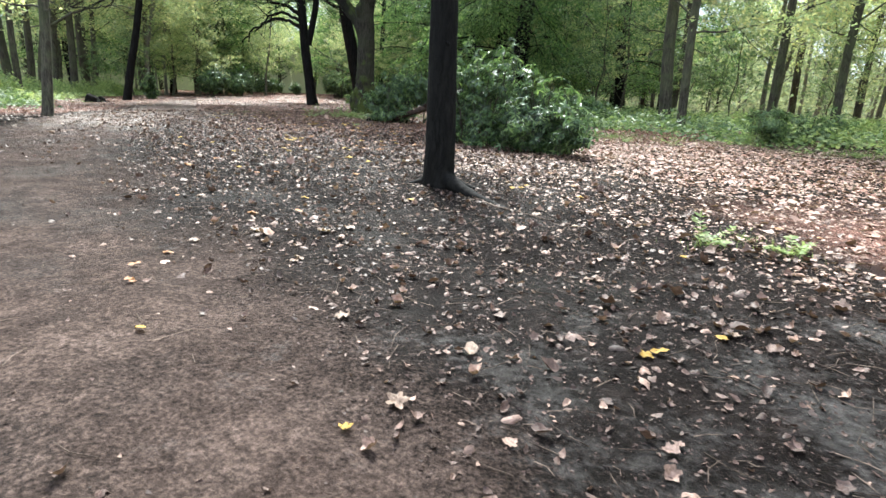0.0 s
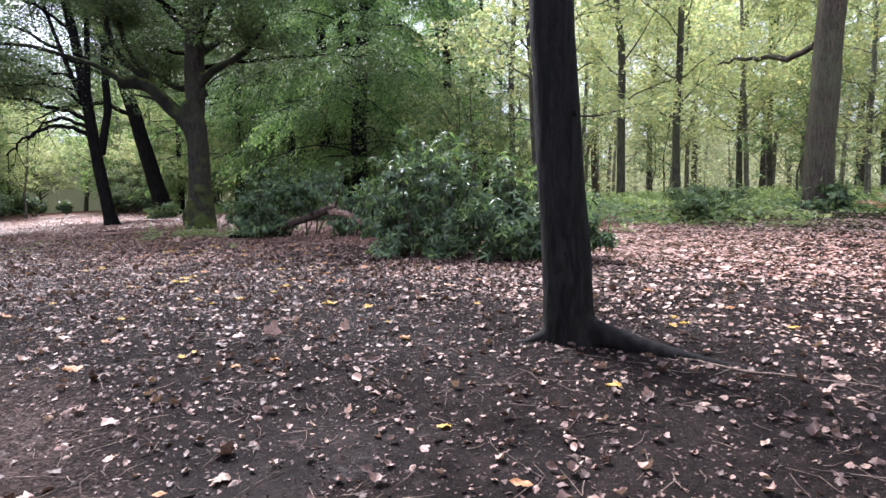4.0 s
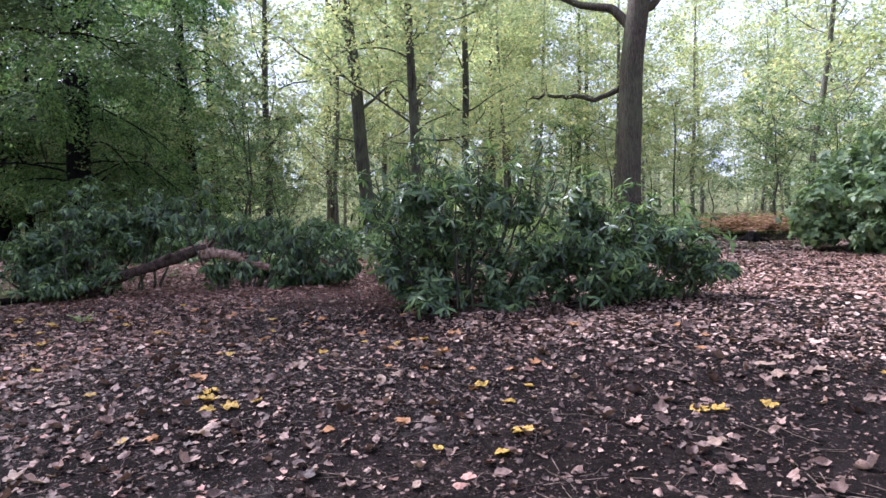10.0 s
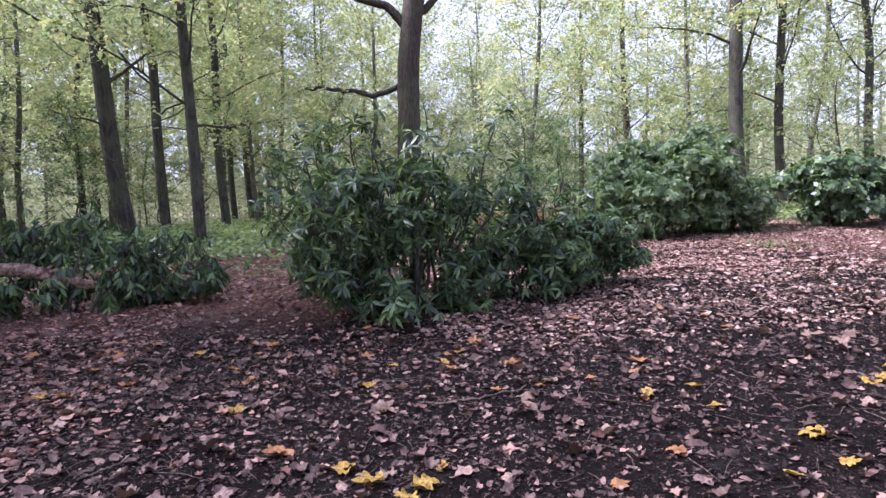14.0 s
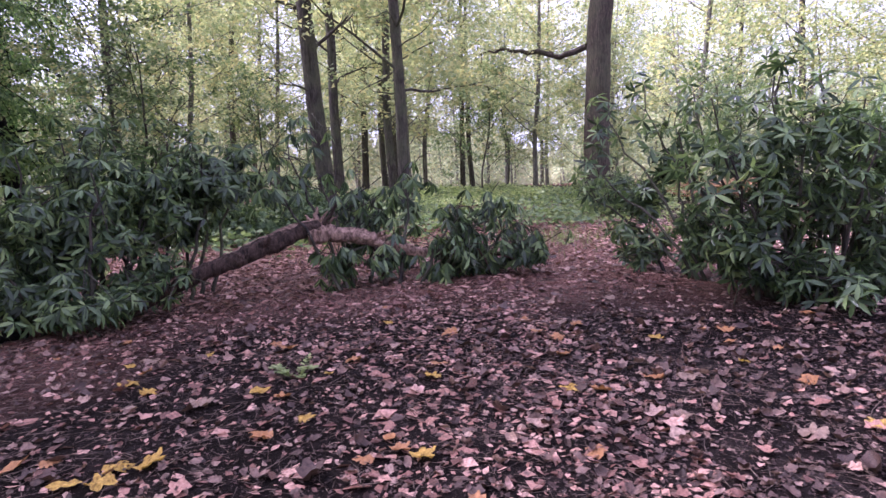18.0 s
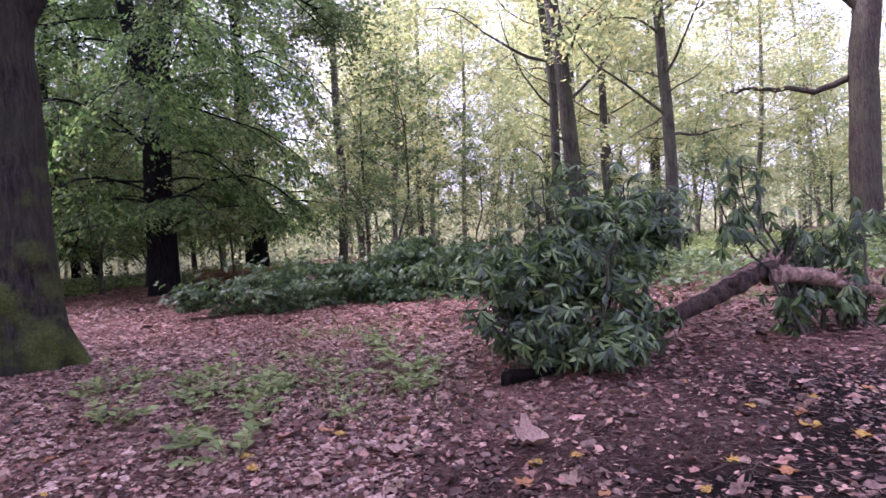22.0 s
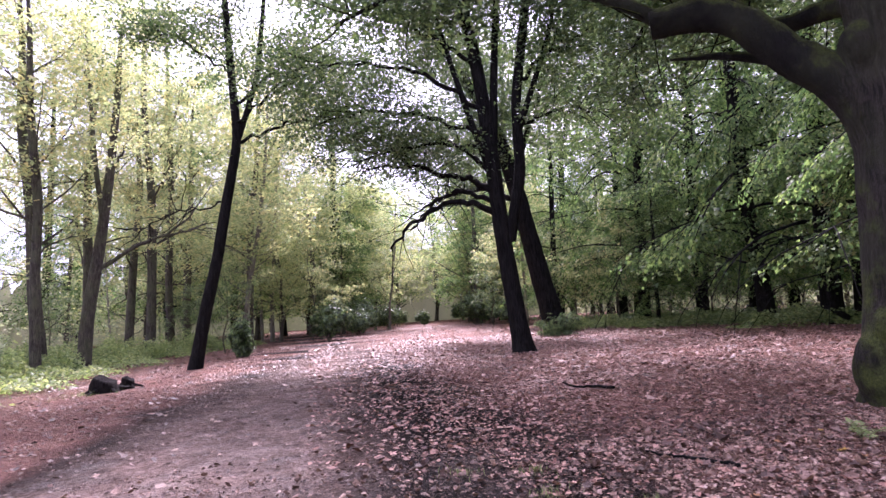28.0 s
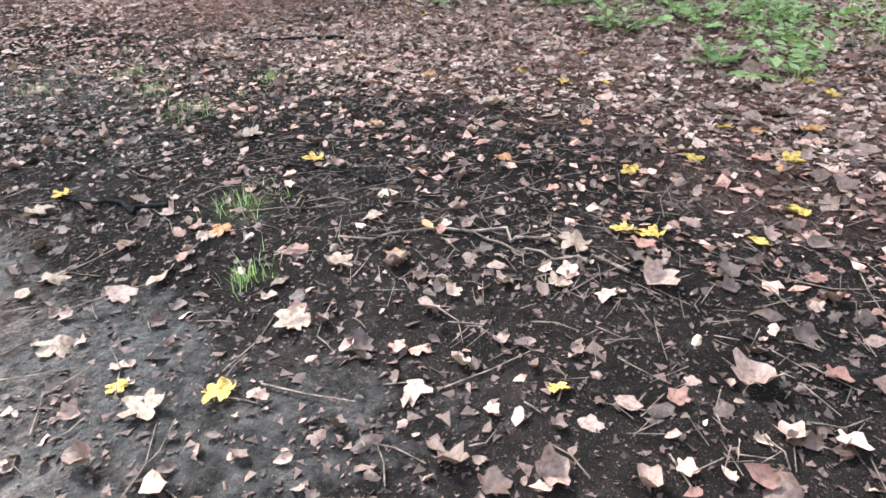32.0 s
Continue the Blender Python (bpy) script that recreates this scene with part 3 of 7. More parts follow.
def build_ground():
    gx, gy = axis(-19, 8, 0.16, 900), axis(0, 28, 0.16, 900)
    xx, yy = np.meshgrid(gx, gy, indexing="ij")
    z = ground_z(xx, yy)
    v = np.stack([xx, yy, z], -1).reshape(-1, 3)
    nx, ny = len(gx), len(gy)
    i, j = np.meshgrid(np.arange(nx - 1), np.arange(ny - 1), indexing="ij")
    a = (i * ny + j).ravel()
    me = smooth(mesh_np("ground", v, np.stack([a, a + ny, a + ny + 1, a + 1], -1)))
    wear = np.clip(1.45 - to_track(v[:, 0], v[:, 1]) / 1.9, 0, 1)
    wear *= np.interp(su(v[:, 0], v[:, 1])[0], [0, 15, 21], [0.36, 0.42, 1.0])
    at = me.attributes.new("wear", "FLOAT", "POINT")
    at.data.foreach_set("value", wear.astype(np.float32))
    s, u = su(v[:, 0], v[:, 1])
    rug = np.clip((s - 19) / 5, 0, 1) * np.clip((u - 1.5) / 4.0, 0, 1)
    rug = np.maximum(rug, np.clip((u - 4.5) / 3, 0, 0.8) * np.clip((8 - s) / 5, 0, 1))
    rug = np.maximum(rug, np.clip((s - 11) / 4, 0, 0.75) * np.clip((u - 5.0) / 3, 0, 1))
    rug = np.maximum(rug, np.clip((s - 22) / 6, 0, 0.8) * np.clip(-u / 1.5, 0, 1) * np.clip((to_track(v[:, 0], v[:, 1]) - 1.6) / 1.2, 0, 1))
    at = me.attributes.new("carpet", "FLOAT", "POINT")
    at.data.foreach_set("value", rug.astype(np.float32))
    d = to_track(v[:, 0], v[:, 1])
    mud = 0.6 * np.clip((s - 15) / 4, 0, 1) * np.clip((42 - s) / 14, 0, 1) * np.clip(1.6 - d / 1.6, 0, 1)
    mud = np.maximum(mud, 0.42 * np.clip((4 - s) / 3, 0, 1) * np.clip((u - 0.3) / 1.0, 0, 1) * np.clip((5 - u) / 2, 0, 1))
    mud = np.maximum(mud, 0.62 * in_mud(v[:, 0], v[:, 1]))
    at = me.attributes.new("mud", "FLOAT", "POINT")
    at.data.foreach_set("value", mud.astype(np.float32))
    green = np.zeros(len(v))
    for x, y, r in GREENS:
        green = np.maximum(green, 0.8 * np.clip(1.3 - np.hypot(v[:, 0] - x, v[:, 1] - y) / r, 0, 1))
    s, u = su(v[:, 0], v[:, 1])
    green = np.maximum(green, np.clip((u - 14) / 8, 0, 0.8) * (s < 22))
    green = np.maximum(green, np.clip((-u - 5) / 5, 0, 0.7))
    at = me.attributes.new("green", "FLOAT", "POINT")
    at.data.foreach_set("value", green.astype(np.float32))
    solo("ground", me, SOIL, "dark muddy woodland floor with a worn pale track", "ground", kind="structure")


build_ground()


# ---------------------------------------------------------------- trees
def limb_line(rng, start, way, length, n=8, droop=0.0, wander=0.12):
    p, d = [np.array(start, float)], unit(np.array(way, float))
    for k in range(n):
        d = unit(d + rng.normal(0, wander, 3) + np.array([0, 0, -droop]))
        p.append(p[-1] + d * length / n)
    return np.array(p)


def trunk_tube(pts, radii, n, sides, rng, rough=0.05, flare=0.0, flare_h=0.6, lobes=5):
    """A trunk with root flare at its foot."""
    p = curve_pts(pts, n)
    d = np.r_[0, np.cumsum(np.linalg.norm(np.diff(p, axis=0), axis=1))]
    r = np.interp(d / d[-1], np.linspace(0, 1, len(radii)), radii)
    v, f = tube(p, r, sides, rough, rng)
    if flare:
        h = v[:, 2] - p[0, 2]
        c = np.stack([np.interp(v[:, 2], p[:, 2], p[:, 0]), np.interp(v[:, 2], p[:, 2], p[:, 1])], -1)
        off = v[:, :2] - c
        ang = np.arctan2(off[:, 1], off[:, 0])
        k = np.exp(-np.maximum(h, 0) / flare_h)
        lob = 0.6 + 0.4 * np.sin(lobes * ang + rng.uniform(0, 6)) + 0.25 * np.sin(3 * ang + rng.uniform(0, 6))
        v[:, :2] = c + off * (1 + flare * k * lob)[:, None]
    return v, f


def twigs_on(rng, line, count, length, r, droop=0.02, up=0.3):
    """Side twigs along a limb; returns their tubes and the places of their ends."""
    out, ends = [], []
    for _ in range(count):
        k = rng.uniform(0.25, 1.0) * (len(line) - 1)
        i = int(min(k, len(line) - 2))
        at = line[i] + (line[i + 1] - line[i]) * (k - i)
        way = unit(line[i + 1] - line[i]) + rng.normal(0, 0.7, 3) + (0, 0, up)
        ln = length * rng.uniform(0.5, 1.2)
        t = limb_line(rng, at, way, ln, 4, droop, 0.22)
        out.append(tube(t, np.linspace(r, r * 0.25, 5), 3, capped=False))
        ends += [t[-1], t[2], t[2] * 0.5 + t[3] * 0.5]
    return out, ends


def leaf_cloud(rng, centres, count, spread, size, flat=0.3, shape=LEAF4, squash=0.6, per=26):
    """Leaves in loose clumps about the twig ends."""
    hubs = max(8, count // per)
    c = np.asarray(centres)[rng.integers(0, len(centres), hubs)] + rng.normal(0, 1, (hubs, 3)) * np.array([spread, spread, spread * squash])
    wide = spread * rng.uniform(0.22, 0.5, hubs) * (per / 26) ** 0.4
    pick = rng.integers(0, hubs, count)
    pos = c[pick] + rng.normal(0, 1, (count, 3)) * np.array([1, 1, 0.55]) * wide[pick][:, None]
    return scatter(*shape, random_turns(rng, count, flat), pos, rng.uniform(0.65, 1.25, count) * size)


def wood_tree(seed, height, r, first, limbs, leaves, leaf_size, bark, leafmat, label, reach=0.26, lean=(0, 0), name="tree", group="", leaf_spread=0.45):
    """A slender woodland tree standing at the origin."""
    rng = np.random.default_rng(seed)
    ob = thing(name, 0, 0, 0, label, "tree", group)
    pts = [(0, 0, -0.3)]
    w = rng.normal(0, 0.2, (5, 2)).cumsum(0)
    for k in range(1, 6):
        z = height * k / 5
        pts.append((lean[0] * z + w[k - 1, 0], lean[1] * z + w[k - 1, 1], z))
    line = curve_pts(pts, 30)
    part("trunk", smooth(mesh_np("trunk", *trunk_tube(pts, [r * 1.1, r, r * 0.9, r * 0.75, r * 0.5, r * 0.18], 30, 12, rng, 0.03, 0.5, 0.35))), bark, ob)
    ends, twigs = [], []
    for k in range(6 if height > 12 else 0):
        at = line[int(29 * rng.uniform(0.1, 0.38))]
        az = rng.uniform(0, 6.28)
        l1 = limb_line(rng, at, (math.cos(az), math.sin(az), rng.uniform(-0.1, 0.6)), rng.uniform(0.9, 2.6), 8, -0.02, 0.2)
        twigs += twigs_on(rng, l1, 4, 0.6, 0.008)[0]
        part("dead_branch", smooth(mesh_np("dead_branch", *tube(l1, np.linspace(0.026, 0.006, 9), 4, capped=False))), bark, ob)
    for k in range(limbs):
        h = first + (1 - first) * (k + rng.uniform(0, 0.8)) / limbs
        at = line[int(h * 29 * 0.97)]
        az = k * 2.4 + rng.uniform(-0.5, 0.5)
        ln = height * reach * (1.15 - 0.6 * h) * rng.uniform(0.7, 1.2)
        l1 = limb_line(rng, at, (math.cos(az), math.sin(az), rng.uniform(0.25, 0.9)), ln, 8, -0.03, 0.13)
        tw, en = twigs_on(rng, l1, 5, ln * 0.42, 0.016)
        twigs += tw
        ends += en + [l1[-1], l1[-2]]
        part("limb", smooth(mesh_np("limb", *tube(l1, np.linspace(r * 0.32 * (1.2 - h), 0.012, 9), 5))), bark, ob)
    tagged(part("twig_growth", smooth(mesh_np("twig_growth", *joined(twigs))), bark, ob), kind="stuff")
    tagged(part("crown", mesh_np("crown", *leaf_cloud(rng, ends, leaves, leaf_spread, leaf_size, 0.35, LEAF3)), leafmat, ob), kind="stuff")
    return ob


def stand(ob, x, y, turn=0.0, size=1.0):
    ob.matrix_basis = pose(x, y, gz(x, y), 0, 0, turn) @ Matrix.Scale(size, 4)
    return ob


def again(ob, x, y, turn=0.0, size=1.0):
    return copy_thing(ob, pose(x, y, gz(x, y), 0, 0, turn) @ Matrix.Scale(size / ob.scale[0], 4))


def grown(name, bits, voxel, material, parent, label=""):
    """Pieces of wood grown together into one rounded surface; bits: a tube and its number of sides."""
    shut = [(v, np.r_[f, [[0, q + 2, q + 1, q] for q in range(1, sides - 2, 2)]]) for (v, f), sides in bits]
    ob = part(name, mesh_np(name, *joined(shut)), material, parent, label)
    fuse = ob.modifiers.new("fuse", "REMESH")
    fuse.mode, fuse.voxel_size, fuse.use_smooth_shade = "VOXEL", voxel, True
    soft = ob.modifiers.new("soften", "SMOOTH")
    soft.factor, soft.iterations = 0.5, 5
    return ob


def knob(rng, at, r, squash=1.0):
    """A burl, as a short closed tube."""
    k = np.linspace(-1, 1, 9)
    line = np.array(at) + np.stack([0 * k, 0 * k, k * r * squash], -1)
    return tube(line, np.maximum(r * np.sqrt(np.maximum(1 - k * k, 0)), 0.02), 12, 0.08, rng)


# --- the dark tree beside the track
def near_tree():
    rng = np.random.default_rng(5)
    x, y = 0.36, 8.62
    z = gz(x, y)
    ob = thing("tree", x, y, z, "dark smooth-barked tree with a flared foot beside the track", "tree")
    pts = [(0, 0, -0.25), (-0.02, 0, 0.5), (-0.09, 0.08, 1.5), (-0.17, 0.14, 2.9), (-0.2, 0.2, 5), (-0.1, 0.3, 9), (0.1, 0.3, 15)]
    bits = [(trunk_tube(pts, [0.235, 0.205, 0.19, 0.182, 0.168, 0.135, 0.05], 90, 32, rng, 0.03, 0.7, 0.16, 4), 32)]
    # surface roots
    for way, ln, r in (((0.80, -0.42), 1.6, 0.13), ((-0.85, -0.35), 0.45, 0.1), ((0.9, 0.4), 0.6, 0.1)):
        l1 = limb_line(rng, (0.1 * way[0], 0.1 * way[1], 0.2), (*way, -0.06), ln, 9, 0.0, 0.10)
        l1[:, 2] = 0.17 * np.linspace(1, 0, 10) ** 2.2 - 0.03 + ground_z(l1[:, 0] + x, l1[:, 1] + y) - z
        bits.append((tube(l1, np.linspace(r, 0.035, 10), 12, 0.05, rng), 12))
    bole = grown("trunk", bits, 0.025, BARK_SMOOTH, ob)
    for kx, ky, kz in ((0.0, 0.0, 2.05), (-0.26, 0.1, 2.5)):
        l1 = limb_line(rng, (kx, ky, kz), (kx, ky - 0.2, 0.02), 0.09, 3)
        part("branch_stub", smooth(mesh_np("branch_stub", *tube(l1, [0.05, 0.04, 0.03, 0.015], 7))), BARK_DARK, bole)
    ends, twigs = [], []
    for k in range(9):
        az = k * 2.4
        l1 = limb_line(rng, (-0.1, 0.3, 7 + k * 0.8), (math.cos(az), math.sin(az), 0.55), 4.2, 8, -0.02)
        bits, en = twigs_on(rng, l1, 9, 1.6, 0.018)
        ends += en
        twigs += bits
        part("limb", smooth(mesh_np("limb", *tube(l1, np.linspace(0.08, 0.015, 9), 6))), BARK_DARK, ob)
    tagged(part("twig_growth", smooth(mesh_np("twig_growth", *joined(twigs))), BARK_DARK, ob), kind="stuff")
    tagged(part("crown", mesh_np("crown", *leaf_cloud(rng, ends, 9000, 0.45, 0.12, 0.3)), OAKLEAF, ob), kind="stuff")


near_tree()


# --- the old oak with its mossy limbs
def old_oak():
    rng = np.random.default_rng(11)
    x, y, z = -12.32, 25.75, 0.29
    ob = thing("oak_tree", -12.27, 26.48, gz(-12.27, 26.48), "old oak with a mossy flared foot and heavy crooked limbs", "tree")
    ob.scale = (1.08, 1.08, 1.08)
    base = np.array([x, y, z])

    def rel(pts):
        return [tuple(np.array(p) - base) for p in pts]

    pts = rel([(x, y, z - 0.3), (-12.32, 25.75, 1.4), (-12.32, 25.75, 3.0), (-12.33, 25.75, 4.6), (-12.28, 25.75, 6.6), (-12.2, 25.8, 9), (-12.2, 25.9, 13)])
    bits = [(trunk_tube(pts, [0.54, 0.53, 0.48, 0.43, 0.40, 0.39, 0.38, 0.36, 0.31, 0.34, 0.37, 0.36, 0.34, 0.33, 0.34, 0.32, 0.30, 0.28, 0.25, 0.22, 0.19, 0.16, 0.14, 0.12], 120, 48, rng, 0.03, 0.12, 0.35, 7), 48)]
    bits += [(knob(rng, at, r, k), 12) for at, r, k in (((-0.32, -0.22, 0.45), 0.32, 1.5), ((0.02, -0.4, 0.2), 0.24, 1.6), ((-0.18, -0.36, 0.95), 0.2, 1.2), ((0.3, -0.3, 0.35), 0.26, 1.5), ((0.12, -0.3, 1.5), 0.2, 1.3), ((-0.3, 0.2, 0.3), 0.3, 1.3), ((0.38, -0.05, 5.0), 0.13, 1.0), ((-0.2, -0.25, 4.5), 0.22, 1.5))]
    for way, ln, r in (((0.9, -0.45), 0.75, 0.2), ((0.5, -0.8), 0.5, 0.17), ((-0.3, -0.95), 0.45, 0.17), ((-0.95, -0.1), 0.4, 0.17)):
        l1 = limb_line(rng, (0.3 * way[0], 0.3 * way[1], 0.3), (*way, -0.3), ln, 8, 0.0, 0.04)
        l1[:, 2] = 0.75 * np.linspace(1, 0, 9) ** 1.7 - 0.14
        bits.append((tube(l1, np.linspace(r, 0.06, 9), 12, 0.08, rng), 12))
    heavy = [
        ([(-12.22, 25.72, 2.9), (-12.36, 25.68, 3.55), (-12.52, 25.66, 4.08), (-12.82, 25.64, 4.48), (-13.38, 25.61, 5.0), (-13.86, 25.57, 5.55), (-14.27, 25.52, 5.8), (-15.02, 25.36, 5.74)], [0.16, 0.27, 0.30, 0.28, 0.25, 0.225, 0.24, 0.21]),
        ([(-14.9, 25.36, 5.8), (-15.4, 25.2, 6.2), (-16.01, 25.07, 6.48), (-16.77, 24.76, 6.68), (-17.49, 24.38, 6.93), (-18.6, 24.0, 6.95), (-19.9, 23.7, 6.6)], [0.115, 0.085, 0.07, 0.06, 0.05, 0.02]),
        ([(-14.0, 25.54, 5.7), (-14.4, 25.48, 6.2), (-14.78, 25.43, 6.44), (-15.19, 25.33, 7.08), (-15.5, 25.3, 9.0)], [0.14, 0.12, 0.1, 0.05]),
        ([(-13.8, 25.57, 5.6), (-14.2, 25.6, 6.3), (-14.5, 25.6, 6.51), (-14.74, 25.5, 7.04), (-15.2, 25.6, 8.6)], [0.12, 0.1, 0.09, 0.04]),
    ]
    heavy += [
        ([(-12.25, 25.75, 5.3), (-12.65, 26.1, 5.62), (-13.24, 26.5, 5.69), (-13.75, 26.7, 5.85), (-14.6, 27.2, 6.4)], [0.17, 0.14, 0.12, 0.1]),
        ([(-13.2, 25.75, 4.8), (-13.39, 25.9, 4.97), (-14.14, 26.0, 5.26), (-14.92, 26.1, 5.44)], [0.10, 0.085, 0.05, 0.02]),
        ([(-12.3, 25.74, 4.7), (-12.02, 25.64, 5.2), (-11.84, 25.55, 5.45)], [0.17, 0.15, 0.10]),
        ([(-12.35, 25.76, 5.4), (-11.85, 25.62, 5.9), (-11.15, 25.44, 6.25), (-10.2, 25.3, 6.6), (-9.3, 25.2, 7.6)], [0.17, 0.14, 0.12, 0.05]),
    ]
    heavy += [
        ([(-12.2, 25.9, 6.8), (-11.4, 26.6, 7.6), (-10.4, 27.4, 8.6)], [0.15, 0.1, 0.05]),
        ([(-12.2, 25.8, 7.4), (-13.3, 26.0, 8.4), (-14.6, 26.6, 10)], [0.15, 0.1, 0.05]),
        ([(-11.75, 25.6, 5.6), (-11.3, 25.4, 5.85), (-10.7, 25.0, 5.95)], [0.04, 0.03, 0.015]),
    ]
    ends, twigs = [], []
    for pts, rad in heavy:
        p = curve_pts(rel(pts), 26)
        r = np.interp(np.linspace(0, 1, 26), np.linspace(0, 1, len(rad)), rad)
        if len(pts) > 4:
            tw, en = twigs_on(rng, p[12:], 10, 1.5, 0.022, 0.03, 0.5)
            twigs += tw
            ends += en
        if math.hypot(p[0, 0], p[0, 1]) < 0.5:
            bits.append((tube(p[:12], r[:12] * np.linspace(1.3, 0.86, 12), 14, 0.06, rng), 14))
            p, r = p[6:], r[6:]
        part("limb", smooth(mesh_np("limb", *tube(p, r, 16, 0.09, rng))), BARK_OAK, ob)
    grown("trunk", bits, 0.05, BARK_OAK, ob)
    top = [e for e in ends if e[2] > 6.3]
    for k in range(15):
        az = k * 2.4 + 0.5
        l1 = limb_line(rng, (0.1, 0.1, 6.0 + k * 0.44), (math.cos(az), math.sin(az), 0.38), 6.4, 9, 0.03, 0.14)
        tw, en = twigs_on(rng, l1, 14, 2.0, 0.022, 0.06, 0.0)
        top += en
        twigs += tw
        part("limb", smooth(mesh_np("limb", *tube(l1, np.linspace(0.11, 0.015, 10), 7))), BARK_LIMB, ob)
    tagged(part("twig_growth", smooth(mesh_np("twig_growth", *joined(twigs))), BARK_LIMB, ob), kind="stuff")
    tagged(part("crown", mesh_np("crown", *leaf_cloud(rng, top, 150000, 0.5, 0.13, 0.35, LEAF3, per=60)), OAKLEAF, ob), kind="stuff")


old_oak()


# --- beeches with layered, drooping sprays
BEECH = (-8.65, 39.85)


def spray_crown(rng, lines, per_line, leaf, droop=0.45, width=1.0, flat=0.55, shape=LEAF3, low=1.5):
    """Leaves lying in flat fans along drooping branches."""
    pos, fw = [], []
    for line in lines:
        n = per_line
        k = rng.uniform(0.15, 1.0, n) * (len(line) - 1.001)
        i = k.astype(int)
        at = line[i] + (line[i + 1] - line[i]) * (k - i)[:, None]
        along = unit(line[i + 1] - line[i])
        side = unit(np.cross(along, (0, 0, 1.0)) + 1e-6)
        off = rng.normal(0, width * 0.45, n)
        pos.append(at + side * off[:, None] + np.stack([rng.normal(0, 0.06, n), rng.normal(0, 0.06, n), -droop * off ** 2 * 0.8 - np.abs(rng.normal(0, 0.16, n))], -1))
        fw.append(along * 0.6 + side * np.sign(off)[:, None] + rng.normal(0, 0.3, (n, 3)) - (0, 0, 0.55))
    pos, fw = np.concatenate(pos), np.concatenate(fw)
    ok = pos[:, 2] > low + rng.normal(0, 0.3, len(pos))
    pos, fw = pos[ok], fw[ok]
    n = len(pos)
    up = np.stack([rng.normal(0, 1 - flat, n), rng.normal(0, 1 - flat, n), np.ones(n)], -1)
    return scatter(*shape, frames(fw, up), pos, rng.uniform(0.6, 1.3, n) * leaf)


def beech_tree(x, y, seed, height, label, stems, bark=BARK_DARK, branches=46, reach=5.5, low=1.7, per_line=620, leaf=0.16, leafmat=None, droop=0.45, skirt=1.5):
    rng = np.random.default_rng(seed)
    z = gz(x, y)
    ob = thing("beech_tree", x, y, z, label, "tree")
    for k, (pts, rad) in enumerate(stems):
        part("trunk" if k == 0 else "stem", smooth(mesh_np("trunk", *trunk_tube(pts, rad, 60, 20, rng, 0.03, 0.5 if k == 0 else 0, 0.3))), bark, ob)
    main = curve_pts(stems[0][0], 40)
    lines, twigs = [], []
    for k in range(branches):
        h = low + (height - low) * (k / branches) ** 1.1
        at = main[np.argmin(abs(main[:, 2] - h))]
        az = k * 2.4 + rng.uniform(-0.4, 0.4)
        ln = reach * (1.0 - 0.25 * h / height) * rng.uniform(0.45, 1.2)
        l1 = limb_line(rng, at, (math.cos(az), math.sin(az), rng.uniform(0.3, 0.95)), ln, 9, rng.uniform(0.10, 0.22), 0.1)
        lines.append(l1)
        bits = []
        for q in range(3):
            i = int(rng.integers(3, 8))
            d = unit(l1[i + 1] - l1[i]) + np.cross(unit(l1[i + 1] - l1[i]), (0, 0, 1)) * rng.choice([-1, 1]) * 0.9
            l2 = limb_line(rng, l1[i], d, ln * 0.42, 6, 0.16, 0.10)
            lines.append(l2)
            bits.append(tube(l2, np.linspace(0.018, 0.005, 7), 4, capped=False))
        twigs += bits
        part("limb", smooth(mesh_np("limb", *tube(l1, np.linspace(0.05, 0.008, 10), 5))), bark, ob)
    tagged(part("twig_growth", smooth(mesh_np("twig_growth", *joined(twigs))), bark, ob), kind="stuff")
    tagged(part("crown", mesh_np("crown", *spray_crown(rng, lines, per_line, leaf, droop, 1.15, low=skirt)), leafmat or BEECHLEAF, ob), kind="stuff")
    return ob


big_beech = beech_tree(*BEECH, 21, 15, "dark forked beech with layered drooping green sprays",
           [([(0, 0, -0.3), (-0.02, 0, 1.5), (-0.03, 0, 3.6), (0.1, 0, 6.6), (0.3, 0, 8.5), (0.67, -0.1, 11.6), (0.9, 0, 16)], [0.47, 0.43, 0.40, 0.38, 0.33, 0.25, 0.1]),
            ([(-0.1, 0, 6.1), (-0.35, 0, 7.2), (-0.73, 0.05, 9.5), (-1.07, 0.1, 11.5), (-1.5, 0.2, 15)], [0.27, 0.25, 0.22, 0.18, 0.06])],
           branches=56, reach=7.2, per_line=300, leaf=0.165, skirt=1.8)
big_beech.scale = (1.18, 1.18, 1.18)

# young beeches of the shaded row behind
ROW = [(-24.2, 57.5, 1.5), (-20.9, 59.5, 1.6), (-16.2, 50.5, 1.3), (-13.4, 49.0, 1.8), (-29.0, 68.0, 1.5), (-12.3, 50.5, 1.1)]
young = beech_tree(*ROW[2][:2], 23, 22, "slim young beech with layered green sprays",
                   [([(0, 0, -0.3), (-0.06, 0, 1.2), (-0.3, 0, 3.2), (-0.5, 0.05, 6), (-0.7, 0.1, 14), (-0.6, 0.2, 23)], [0.34, 0.27, 0.24, 0.19, 0.13, 0.04])], branches=58, reach=5.2, low=2.0, per_line=105, leaf=0.185, droop=0.2, skirt=1.7)
young2 = beech_tree(*ROW[0][:2], 24, 20, "slim young beech with layered green sprays",
                    [([(0, 0, -0.3), (0.03, 0, 2), (0.02, 0.1, 5), (0.2, 0.1, 12), (0.3, 0.1, 21)], [0.27, 0.21, 0.18, 0.12, 0.03])], branches=56, reach=5.4, low=1.8, per_line=105, leaf=0.185, droop=0.2, skirt=1.5)
